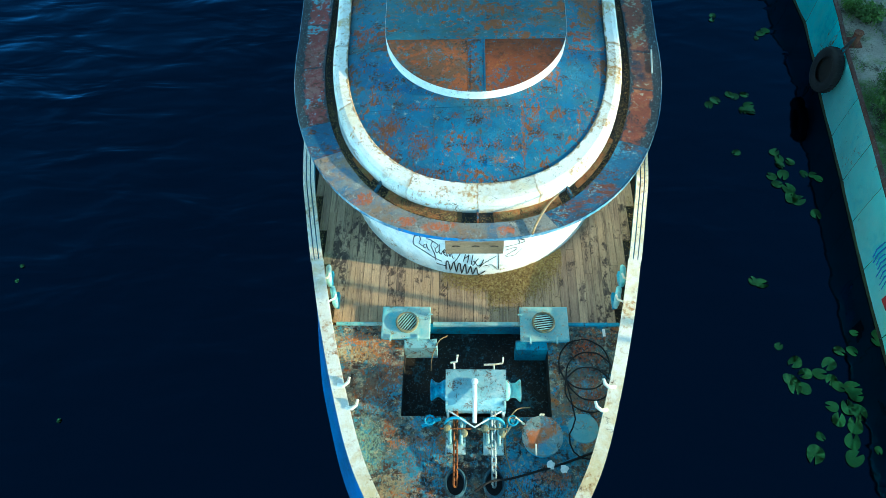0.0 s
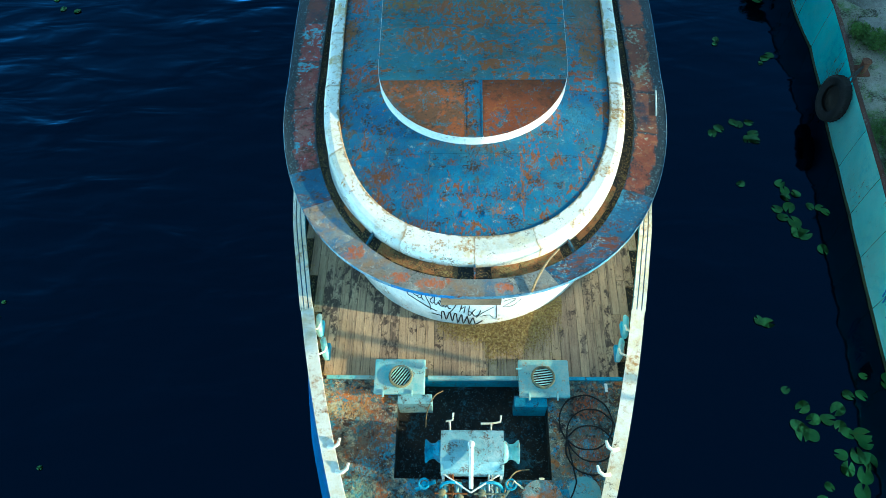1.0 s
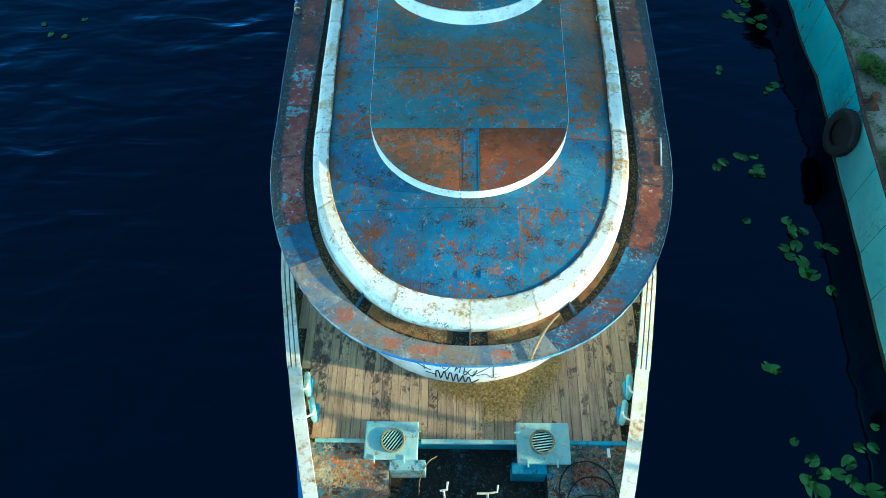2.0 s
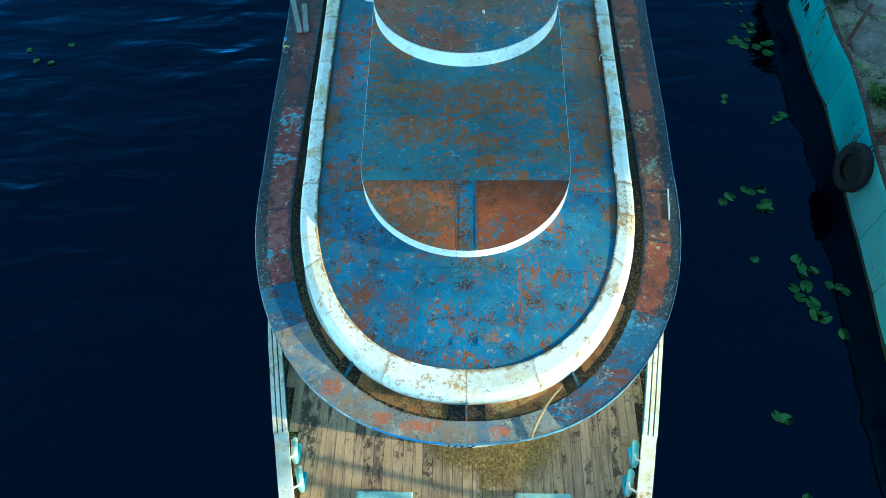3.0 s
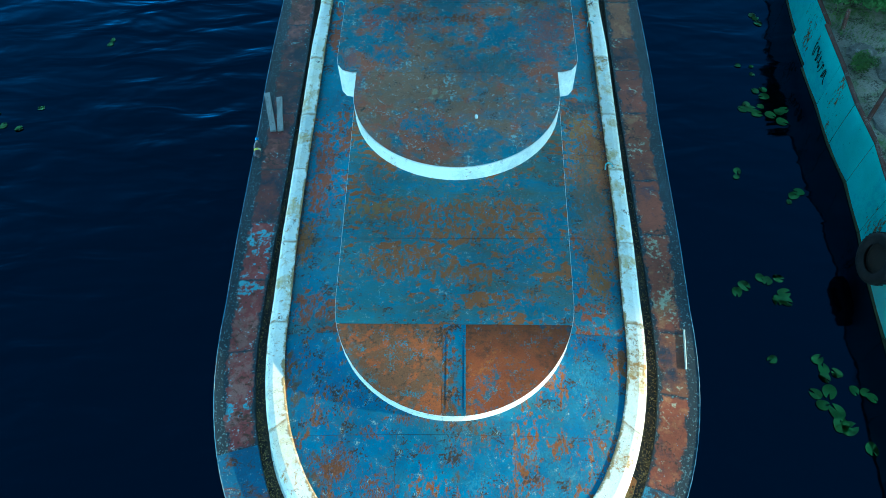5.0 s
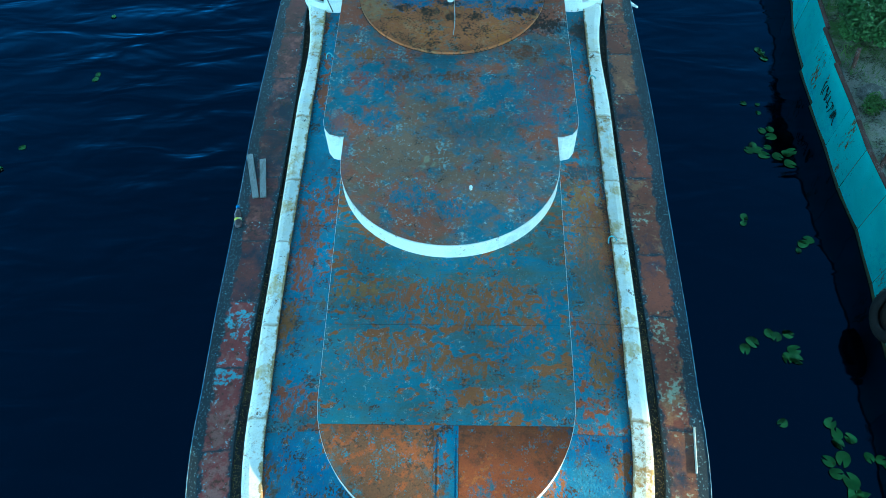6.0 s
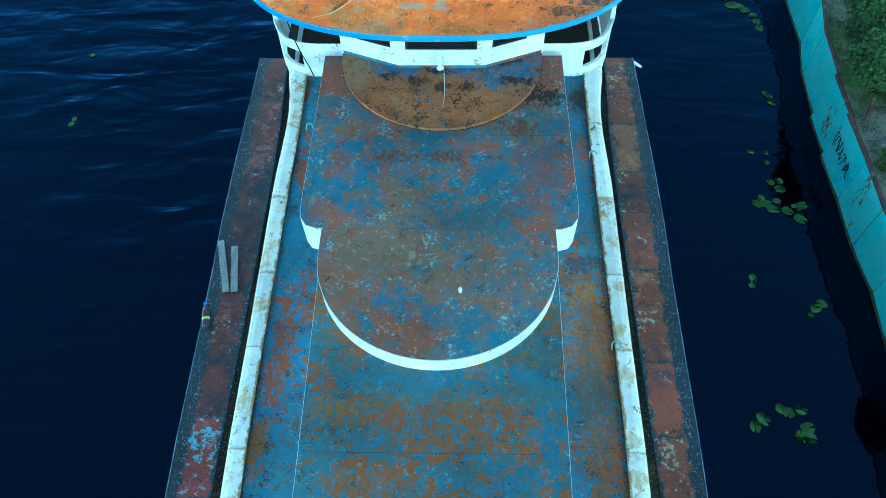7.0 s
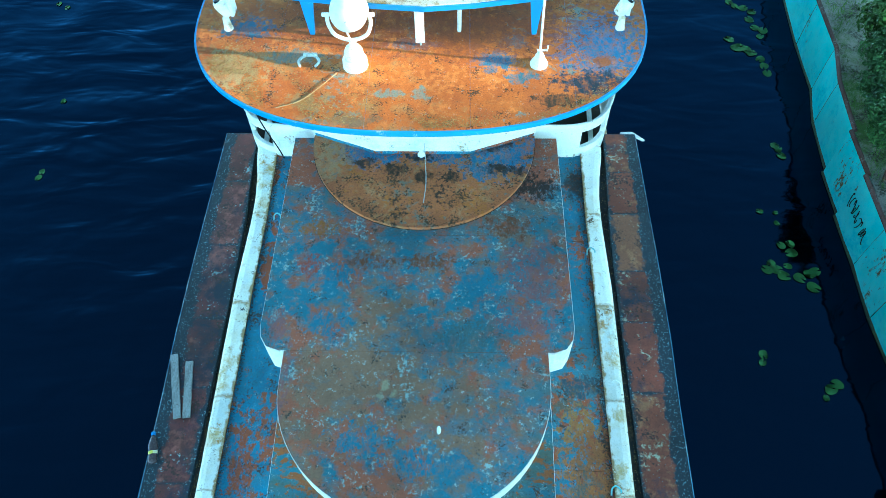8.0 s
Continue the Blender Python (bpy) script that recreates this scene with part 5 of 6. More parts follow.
part("collar", turned([(.25, DECK), (.25, DECK + .13), (.235, DECK + .13), (.235, DECK)], 36, Matrix.Translation((.885, -1.68, 0))), M["tealdark"], hatch)
part("lid", turned([(.0, DECK + .128), (.268, DECK + .128), (.275, DECK + .14), (.27, DECK + .155), (.2, DECK + .165), (.0, DECK + .17)], 40, Matrix.Translation((.885, -1.68, 0))), M["lid"], hatch, "blue-grey lid with rust patches")
part("handle", tube([(.87, -1.40, DECK + .16), (.87, -1.42, DECK + .24), (.91, -1.42, DECK + .24), (.91, -1.40, DECK + .16)], .014, 8), M["rail"], hatch)
part("hinge", box(.78, .80, -1.95, -1.80, DECK + .155, DECK + .185, .004), M["rail"], hatch)

for x, y, mat in ((-.62, -1.47, "tealdark"), (.50, -1.47, "tealdark")):
    vv = thing("deck_valve", "blue deck valve with hand wheel", "valve", "deck valves")
    part("stem", turned([(.05, DECK), (.05, DECK + .06), (.03, DECK + .07), (.03, DECK + .13)], 14, Matrix.Translation((x, y, 0))), M[mat], vv)
    part("wheel", tube([(x + .065 * math.cos(k * math.pi / 8), y + .065 * math.sin(k * math.pi / 8), DECK + .13) for k in range(16)], .013, 7, closed=True), M[mat], vv)
    part("pipe", tube([(x - .12, y - .06, DECK + .03), (x, y - .01, DECK + .05), (x + .14, y + .05, DECK + .04)], .028, 8), M[mat], vv)
rod = thing("bent_rod", "bent white steel rod lying by the hatch", "rod")
part("rod", tube([(.34, -1.72, DECK + .02), (.50, -1.50, DECK + .10), (.54, -1.43, DECK + .14), (.66, -1.52, DECK + .12)], .014, 8), M["rail"], rod)

hose = thing("black_hose", "long thin black hose lying in loose coils", "hose")
hp = []
def ring_of(cx, cy, rx, ry, a0, a1, n):
    for k in range(n):
        a = radians(a0 + (a1 - a0) * k / (n - 1))
        hp.append((cx + rx * math.cos(a), cy + ry * math.sin(a), DECK + .016 + .01 * (k % 3)))
ring_of(1.55, -.60, .36, .38, 200, 560, 26)
ring_of(1.62, -.78, .34, .36, 200, 540, 26)
ring_of(1.58, -.98, .33, .33, 180, 520, 24)
hp += [(1.36, -1.40, DECK + .02), (1.26, -1.62, DECK + .02), (1.30, -1.85, DECK + .02), (1.50, -1.95, DECK + .02), (1.72, -1.72, DECK + .02)]
part("hose", tube(smooth_line(hp, 2), .0105, 7), M["black"], hose)
hose2 = thing("black_hose", "thin black hose running over the bow deck", "hose")
part("hose", tube(smooth_line([(1.55, -1.86, DECK + .02), (1.18, -2.0, DECK + .02), (.85, -2.1, DECK + .02), (.45, -2.22, DECK + .05), (.18, -2.28, DECK + .13), (-.02, -2.40, DECK + .10)], 5), .016, 8), M["black"], hose2)
hose3 = thing("thin_cable", "thin brown cable looped over the bow deck", "cable")
part("cable", tube(smooth_line([(.75, -1.25, DECK + .03), (.55, -1.32, DECK + .12), (.42, -1.55, DECK + .12), (.40, -1.9, DECK + .03), (.55, -2.3, DECK + .02), (.75, -2.6, DECK + .02)], 5), .009, 6), M["cable"], hose3)
wire = thing("thin_cable", "thin yellowed cable hanging into the well", "cable")
part("cable", tube(smooth_line([(-.40, -.18, 2.80), (-.52, -.28, 2.84), (-.62, -.45, 2.70), (-.64, -.62, 2.55)], 5), .008, 6), M["cable"], wire)

rb = random.Random(11)
for x, y in ((.99, -2.03), (1.16, -2.08)):
    lit = thing("plastic_scrap", "crumpled white plastic scrap on the deck", "litter", "plastic scraps")
    bm = bmesh.new()
    bmesh.ops.create_icosphere(bm, subdivisions=2, radius=.06)
    for v in bm.verts:
        v.co *= rb.uniform(.7, 1.2)
        v.co.z *= .5
    bm.transform(Matrix.Translation((x, y, DECK + .025)) @ Matrix.Rotation(rb.uniform(0, 3), 4, "Z"))
    part("scrap", bm, M["white"], lit)
paper = thing("paper_scrap", "small pale strip lying on the deck", "litter")
part("scrap", box(1.86, 1.90, -.16, -.04, DECK + .001, DECK + .01), M["white"], paper)

for side_s in (-1, 1):
    for x, y in ((1.86, -1.06), (1.72, -1.38)):
        hk = thing("rail_horn", "short curved cream-painted mooring horn on the rail", "mooring horn", "mooring horns")
        part("horn", tube([(side_s * (x + .02), y, RAIL - .01), (side_s * (x - .06), y - .02, RAIL + .01), (side_s * (x - .12), y + .02, RAIL + .03), (side_s * (x - .14), y + .09, RAIL + .06)], [.028, .026, .024, .018], 10), M["rail"], hk, smooth=True)
    for y0, y1, x0, x1 in ((.62, .92, 2.22, 2.27), (.26, .55, 2.09, 2.17)):
        cl = thing("fairlead", "pale blue oblong fairlead against the bulwark", "fairlead", "fairleads")
        part("body", tube([(side_s * (x0 - .02), y0, DECK + .10), (side_s * (x0 - .01), y0 + .04, DECK + .16), (side_s * (x1 - .04), y1 - .04, DECK + .22), (side_s * (x1 - .04), y1, DECK + .19)], [.03, .045, .045, .03], 10), M["teal"], cl, smooth=True)
        part("foot", box(min(side_s * (x0 - .05), side_s * x0), max(side_s * (x0 - .05), side_s * x0), y0 + .02, y1 - .04, DECK, DECK + .12, .01), M["tealdark"], cl)
        part("hook", tube([(side_s * (x0 + .14), y0 + .02, RAIL - .01), (side_s * (x0 + .05), y0 - .02, RAIL - .02), (side_s * (x0 - .02), y0 + .03, RAIL - .04), (side_s * (x0 - .04), y0 + .10, RAIL - .03)], .016, 8), M["rail"], cl, "cream hook")

# dry seeds and leaf litter
def flakes(name, n, where, size, mat, label, seed):
    r = random.Random(seed)
    vs, fs = [], []
    for _ in range(n):
        p = where(r)
        if p is None:
            continue
        a, s = r.uniform(0, 6.28), size * r.uniform(.5, 1.4)
        u, w = (math.cos(a) * s, math.sin(a) * s), (-math.sin(a) * s * .6, math.cos(a) * s * .6)
        k = len(vs)
        h = r.uniform(.2, .8) * s
        vs += [(p[0] - u[0], p[1] - u[1], p[2] + .001), (p[0] + w[0], p[1] + w[1], p[2] + h), (p[0] + u[0], p[1] + u[1], p[2] + .002), (p[0] - w[0], p[1] - w[1], p[2] + h * .3)]
        fs += [(k, k + 1, k + 2), (k, k + 2, k + 3)]
    me = bpy.data.meshes.new(name)
    me.from_pydata(vs, [], fs)
    me.materials.append(mat)
    return tagged(new(name, me), label, "litter", kind="stuff")


wall_y = lambda x: 2.93 - 2.06 * math.sqrt(max(0, 1 - (x / 2.05) ** 2))
def heap(r):
    x = r.gauss(.55, .42)
    d = abs(r.gauss(0, .24)) * (1.0 if x > .2 else .5)
    y = wall_y(x) - .01 - d
    return (x, y, DECK + .006 + max(0, .012 - d * .05) * r.random()) if -.5 < x < 1.35 and y > .12 else None
flakes("leaf_litter", 13000, heap, .013, M["litter"], "yellow-brown dry seeds heaped by the deckhouse", 5)
def along_rail(r):
    y = r.uniform(-.6, 2.4)
    s = -1 if r.random() < .7 else 1
    x = half_w(y) - .13 - abs(r.gauss(0, .06))
    return (s * x, y, DECK + .006)
flakes("leaf_litter", 1000, along_rail, .010, M["litter"], "dry seeds along the bulwark", 6)
def in_gutter(r):
    i = int(min(max(r.gauss(mid, 16), 3), n_pts - 4)) if r.random() < .9 else int(r.uniform(3, n_pts - 4))
    t = r.random() ** .4
    a, b = g_in[i], e_in[i]
    j = g_in[i + 1]
    u = r.random()
    return (a[0] + (b[0] - a[0]) * t + (j[0] - a[0]) * u, a[1] + (b[1] - a[1]) * t + (j[1] - a[1]) * u, ZE - .064)
flakes("leaf_litter", 6000, in_gutter, .0065, M["litter"], "dry seeds and dirt lying in the gutter", 7)
def on_eave(r):
    i = int(r.uniform(2, n_pts - 3))
    t = r.uniform(.0, .36) if r.random() < .8 else r.uniform(.36, .97)
    a, b, j = e_out[i], e_in[i], e_out[i + 1]
    u = r.random()
    return (a[0] + (b[0] - a[0]) * t + (j[0] - a[0]) * u, a[1] + (b[1] - a[1]) * t + (j[1] - a[1]) * u, ZE + .005)
flakes("paint_flakes", 2200, on_eave, .005, M["chips"], "pale paint chips on the eave plates", 8)
def on_wheelroof(r):
    x = min(r.uniform(-2.65, .9), r.uniform(-2.65, .9)) if r.random() < .86 else r.uniform(-.5, 2.2)
    rim = 11.7 - 2.06 * max(0, 1 - (abs(x) / 2.78) ** 2.4) ** (1 / 2.4)
    y = rim + abs(r.gauss(0, .42 if x < -.2 else .10))
    return (x, y, ZW + .002) if y < 11.6 and noise.noise((x * 2.1, y * 2.1, .4)) > -.18 else None
flakes("leaf_litter", 12000, on_wheelroof, .0062, M["litter"], "dry seeds along the wheelhouse roof edge", 9)

def by_curb(r):
    i = int(r.uniform(2, n_pts - 3))
    a, j, u = c_bot[i], c_bot[i + 1], r.random()
    k = abs(r.gauss(0, .022))
    return ((a[0] + (j[0] - a[0]) * u) * (1 - k), a[1] + (j[1] - a[1]) * u + (k if a[1] < 3 else 0), ZR + .002)
def in_well(r):
    return (r.uniform(-1.0, 1.0), r.uniform(-1.35, 0), WELL_Z + .001)
flakes("paint_flakes", 1600, in_well, .005, M["chips"], "paint chips scattered on the dark well floor", 14)
def on_bow(r):
    y = r.uniform(-3.2, -.1)
    x = r.uniform(-1, 1) * (half_w(y) - .15)
    return None if WELL[0] - .02 < x < WELL[1] + .02 and y > WELL[2] - .02 else (x, y, DECK + .002)
flakes("paint_flakes", 2600, on_bow, .0065, M["chips"], "curled paint chips and rust scale on the bow deck", 15)
flakes("dirt_crumbs", 6000, by_curb, .008, M["crumbs"], "dark brown dirt crumbs along the roof curb", 12)
def on_roof(r):
    x, y = r.uniform(-1.4, 1.4), r.uniform(2.9, 10.3)
    return (x, y, (Z3 if y > 7.2 else Z2) + .001) if y > 7.2 or y < 5.6 and abs(x) < 1.3 and y > 4.2 else None
flakes("paint_flakes", 1500, on_roof, .006, M["chips"], "tiny pale paint chips on the roof", 13)

# scrawled strokes and a brown board on the deckhouse front
board = thing("brown_board", "brown flat board fixed to the white deckhouse wall", "board")
BY = wall_y(0) - .004
part("board", box(-.43, .41, BY - .022, BY, 3.42, 3.74, .004), M["board"], board)
for bx in (-.28, .0, .27):
    part("staple", tube([(bx - .05, BY - .026, 3.63), (bx, BY - .032, 3.645), (bx + .06, BY - .026, 3.625)], .007, 6), M["black"], board)
scrawl = thing("paint_strokes", "black sprayed strokes on the white deckhouse wall", "paint strokes")
def stroke(points, r):
    part("stroke", tube(smooth_line([(x, wall_y(x) - .003, z) for x, z in points], 3), r * .7, 5), M["black"], scrawl)


stroke([(-0.96, 3.68), (-0.96, 3.61)], 0.010)
stroke([(-0.94, 3.68), (-0.93, 3.61)], 0.010)
stroke([(-0.84, 3.66), (-0.89, 3.54), (-0.92, 3.38), (-0.91, 3.3), (-0.85, 3.27), (-0.74, 3.21), (-0.62, 3.13), (-0.5, 3.07)], 0.011)
stroke([(-0.89, 3.54), (-0.82, 3.61), (-0.8, 3.52), (-0.83, 3.4), (-0.78, 3.36)], 0.009)
stroke([(-0.74, 3.42), (-0.77, 3.37), (-0.75, 3.32), (-0.71, 3.39), (-0.72, 3.45), (-0.7, 3.32), (-0.67, 3.3)], 0.010)
stroke([(-0.71, 3.6), (-0.62, 3.58), (-0.65, 3.44), (-0.6, 3.23), (-0.59, 3.06)], 0.010)
stroke([(-0.62, 3.58), (-0.54, 3.5), (-0.59, 3.36), (-0.56, 3.28), (-0.52, 3.38)], 0.009)
stroke([(-0.52, 3.53), (-0.53, 3.32), (-0.5, 3.27), (-0.48, 3.36), (-0.46, 3.31), (-0.44, 3.38), (-0.45, 3.42), (-0.47, 3.32), (-0.43, 3.25)], 0.010)
stroke([(-0.43, 3.34), (-0.41, 3.24), (-0.39, 3.35), (-0.37, 3.24), (-0.35, 3.35), (-0.33, 3.22), (-0.3, 3.23)], 0.009)
stroke([(-0.21, 3.4), (-0.26, 3.23), (-0.32, 3.08)], 0.010)
stroke([(-0.14, 3.36), (-0.17, 3.16)], 0.011)
stroke([(-0.16, 3.23), (-0.1, 3.32)], 0.009)
stroke([(-0.09, 3.35), (-0.11, 3.13)], 0.011)
stroke([(-0.03, 3.35), (-0.05, 3.1), (-0.02, 3.06), (0.0, 3.14), (-0.03, 3.18)], 0.011)
stroke([(0.05, 3.24), (0.01, 3.14), (0.05, 3.03), (0.1, 3.08), (0.13, 3.21)], 0.011)
stroke([(-0.44, 2.86), (-0.43, 3.08), (-0.4, 3.09), (-0.37, 2.86), (-0.33, 3.07), (-0.31, 3.09), (-0.28, 2.83), (-0.25, 3.06), (-0.22, 3.07), (-0.2, 2.8), (-0.16, 3.03), (-0.14, 3.05), (-0.12, 2.79), (-0.07, 3.0), (-0.06, 3.01), (-0.03, 2.79), (0.01, 2.96), (0.03, 2.96), (0.06, 2.78), (0.16, 2.88)], 0.014)
stroke([(-0.58, 2.97), (-0.44, 2.96)], 0.012)
stroke([(0.13, 3.02), (0.26, 3.04), (0.36, 2.88), (0.35, 3.36)], 0.007)
stroke([(0.32, 3.28), (0.16, 3.13), (0.07, 2.99)], 0.007)
stroke([(0.43, 3.49), (0.73, 3.51), (0.63, 3.63), (0.65, 3.52)], 0.010)
stroke([(0.45, 3.4), (0.59, 3.42), (0.61, 3.36), (0.45, 3.24), (0.59, 3.21), (0.7, 3.34)], 0.006)

# ---------- small things on the roofs ----------
for x in (-.097, .193):
    pd = thing("roof_pad", "small square steel pad welded to the roof", "pad", "roof pads")
    part("pad", box(x - .045, x + .045, 1.44, 1.55, ZR, ZR + .065, .006), M["roof_blue"], pd)
for x, y, s in ((-1.90, 9.66, -1), (2.10, 9.15, 1), (2.20, 7.37, 1), (2.07, 6.22, 1)):
    hk = thing("roof_hook", "small bent light-blue rod hook on the roof edge", "hook", "roof hooks")
    q = .55
    part("hook", tube(smooth_line([(x - .08 * q, y - .10 * q, ZR), (x - .07 * q, y, ZR + .04), (x, y + .04 * q, ZR + .055), (x + .08 * q, y - .02 * q, ZR + .05), (x + .09 * q, y - .08 * q, ZR + .04)], 4), .009, 7), M["teal" if x < 2.15 else "white"], hk)
for (xa, ya), (xb, yb), w in (((-2.835, 7.715), (-2.62, 6.95), .085), ((-2.635, 7.63), (-2.52, 6.955), .085)):
    pk = thing("loose_plank", "loose grey wooden plank lying on the eave", "plank", "loose planks")
    d = Vector((xb - xa, yb - ya, 0))
    bm = box(-w / 2, w / 2, 0, d.length, ZE + .006, ZE + .034, .004)
    bm.transform(Matrix.Translation((xa, ya, 0)) @ Matrix.Rotation(math.atan2(d.y, d.x) - math.pi / 2, 4, "Z"))
    part("plank", bm, M["greywood"], pk)
bot = thing("plastic_bottle", "crushed dark plastic bottle with blue cap and yellow label", "bottle")
prof = [(.0, 0), (.035, .0), (.042, .03), (.035, .09), (.045, .15), (.03, .22), (.015, .245), (.015, .26)]
mt = Matrix.Translation((-2.755, 6.44, ZE + .055)) @ Matrix.Rotation(radians(12), 4, "Z") @ Matrix.Rotation(radians(-90), 4, "X") @ Matrix.Diagonal((1.25, 1.0, 1.2, 1))
bb = part("body", turned(prof, 14, mt), M["brownplastic"], bot, smooth=True)
part("cap", turned([(0, .255), (.02, .255), (.02, .285), (0, .285)], 12, mt), M["blue_edge"], bot, "blue screw cap")
part("label", turned([(.0385, .078), (.0395, .085), (.0395, .098), (.0405, .105)], 14, mt, hollow=True), M["yellow"], bot, "yellow paper label")
er = thing("steel_rod", "thin pale steel rod lying on the eave", "rod")
part("rod", tube([(2.705, 3.81, ZE + .015), (2.645, 3.31, ZE + .015)], .012, 7), M["galv"], er)
sk = thing("bare_stick", "bare pale branch lying across the gutter", "branch")
part("stick", tube(smooth_line([(.72, .42, ZE + .02), (.80, .60, ZE + .06), (.93, .80, ZE + .12), (1.08, .97, ZE + .14)], 4), [.016] * 8 + [.012] * 5, 7), M["cable"], sk)
feather = thing("white_chip", "small white chip of paint on the roof", "litter")
bm = bmesh.new()
bmesh.ops.create_icosphere(bm, subdivisions=1, radius=.05, matrix=Matrix.Translation((.28, 6.62, Z3 + .012)) @ Matrix.Diagonal((.5, 1, .25, 1)))
part("chip", bm, M["white"], feather)
cb = thing("thin_cable", "thin pale cable drooping over the half-round plate", "cable")
part("cable", tube(smooth_line([(.02, 10.21, 5.48), (.04, 10.0, 5.40), (.05, 9.75, Z3 + .06), (.03, 9.45, Z3 + .055)], 5), .005, 6), M["galv"], cb)
cone = part("bracket", turned([(.05, 0), (.03, .05), (.0, .09)], 10, Matrix.Translation((-.02, 10.18, 5.30))), M["white"], cb)
bw = thing("black_cable", "black cable hanging down the wing wall", "cable")
part("cable", tube(smooth_line([(-2.12, 10.40, ZW - .1), (-2.08, 10.58, 5.4), (-1.98, 10.59, 5.0), (-1.92, 10.56, 4.80)], 5), .009, 6), M["black"], bw)
arm = thing("side_bracket", "short white pipe arm sticking out over the side", "bracket")
part("arm", tube([(2.85, 11.55, 4.25), (3.02, 11.58, 4.22), (3.22, 11.54, 4.12)], [.03, .035, .02], 8), M["white"], arm)

# ---------- things on the wheelhouse roof ----------
sl = thing("searchlight", "large white ball-shaped searchlight on a yoke", "searchlight")
T = Matrix.Translation((-.775, 10.66, ZW))
part("base", turned([(.0, 0), (.15, 0), (.15, .02), (.145, .10), (.12, .125), (.105, .13), (.0, .13)], 28, T), M["white"], sl)
part("dome", turned([(.11, .13), (.115, .17), (.11, .22), (.085, .27), (.05, .30), (.035, .34), (.0, .36)], 24, T), M["white"], sl, smooth=True)
part("yoke", tube(smooth_line([(-.775 - .24, 10.66, ZW + .72), (-.775 - .235, 10.66, ZW + .58), (-.775 - .17, 10.66, ZW + .44), (-.775, 10.66, ZW + .375), (-.775 + .17, 10.66, ZW + .44), (-.775 + .235, 10.66, ZW + .58), (-.775 + .24, 10.66, ZW + .72)], 5), .022, 10), M["white"], sl, smooth=True)
head = Matrix.Translation((-.775, 10.68, ZW + .72)) @ Matrix.Rotation(radians(-100), 4, "X")
hd = part("lamp_head", turned([(.0, -.20), (.09, -.185), (.16, -.13), (.20, -.05), (.215, .03), (.215, .12), (.205, .13), (.0, .13)], 32, head), M["lampwhite"], sl, "white chipped lamp housing", smooth=True)
part("lens", turned([(.0, .132), (.195, .132), (.19, .142), (.0, .15)], 32, head), M["glass"], hd)
for s in (-1, 1):
    part("clamp", tube([(-.775 + s * .21, 10.66, ZW + .72), (-.775 + s * .29, 10.66, ZW + .72)], .025, 8), M["white"], hd)
part("strap", tube([(-.80, 10.52, ZW + .62), (-.79, 10.58, ZW + .50), (-.78, 10.64, ZW + .38)], .010, 6), M["white"], sl)
wp = thing("whip_antenna", "thin white rod antenna on a conical base", "antenna")
T = Matrix.Translation((1.39, 10.68, ZW))
part("foot", turned([(.0, 0), (.105, 0), (.105, .02), (.09, .05), (.06, .10), (.055, .13), (.03, .18), (.0, .19)], 22, T), M["white"], wp)
part("rod", tube([(1.39, 10.68, ZW + .18), (1.36, 10.67, ZW + 1.2), (1.33, 10.66, ZW + 1.9)], .014, 8), M["white"], wp)
part("clamp", tube([(1.35, 10.67, ZW + .22), (1.47, 10.67, ZW + .22), (1.47, 10.67, ZW + .28)], .014, 8), M["white"], wp)
for s in (-1, 1):
    nl = thing("signal_light", "white signal light with dark lens on a bent foot", "signal light", "signal lights")
    x, y = s * 2.42, 11.40
    part("foot", turned([(0, 0), (.06, 0), (.05, .05), (.04, .16), (.0, .17)], 16, Matrix.Translation((x, y - .06, ZW))), M["rail"], nl)
    h = Matrix.Translation((x + .01 * s, y + .02, ZW + .24)) @ Matrix.Rotation(radians(28 * s), 4, "Y")
    bd = part("housing", turned([(0, -.10), (.07, -.09), (.085, 0), (.085, .08), (.07, .12), (0, .12)], 18, h), M["white"], nl)
    part("lens", turned([(0, .12), (.05, .12), (.045, .15), (0, .16)], 16, h), M["glass"], bd, "dark glass lens")
    part("shield", box(x + .05, x + .10, y - .02, y + .16, ZW + .14, ZW + .42, .015), M["white"], nl)
sh = thing("steel_shackle", "pale blue steel shackle lying on the roof", "shackle")
part("bow", tube(smooth_line([(-1.43, 10.62, ZW + .02), (-1.45, 10.70, ZW + .04), (-1.38, 10.77, ZW + .05), (-1.27, 10.77, ZW + .05), (-1.21, 10.70, ZW + .03), (-1.25, 10.62, ZW + .02)], 4), .017, 8), M["galv"], sh)
part("pin", tube([(-1.40, 10.78, ZW + .06), (-1.24, 10.78, ZW + .06)], .026, 8), M["galv"], sh)
lc = thing("thin_cable", "thin pale cable lying on the rusty roof", "cable")
part("cable", tube(smooth_line([(-1.62, 9.94, ZW + .012), (-1.35, 10.06, ZW + .012), (-1.15, 10.28, ZW + .02), (-.98, 10.52, ZW + .015)], 5), .0055, 6), M["cable"], lc)
aw = thing("roof_awning", "upper roof board with white top and blue edge", "awning")
fr = [(-1.55, 13.2), (-1.5, 11.16), (-.55, 11.0), (.05, 10.94), (.62, 11.0), (1.5, 11.16), (1.55, 13.2)]
part("edge", plate(fr, ZW + .54, ZW + .60, .004), M["blue_edge"], aw, "bright blue edge")
part("top", plate([(x * .985, y + .02) for x, y in fr], ZW + .60, ZW + .612), M["awning"], aw, "dirty white upper face")
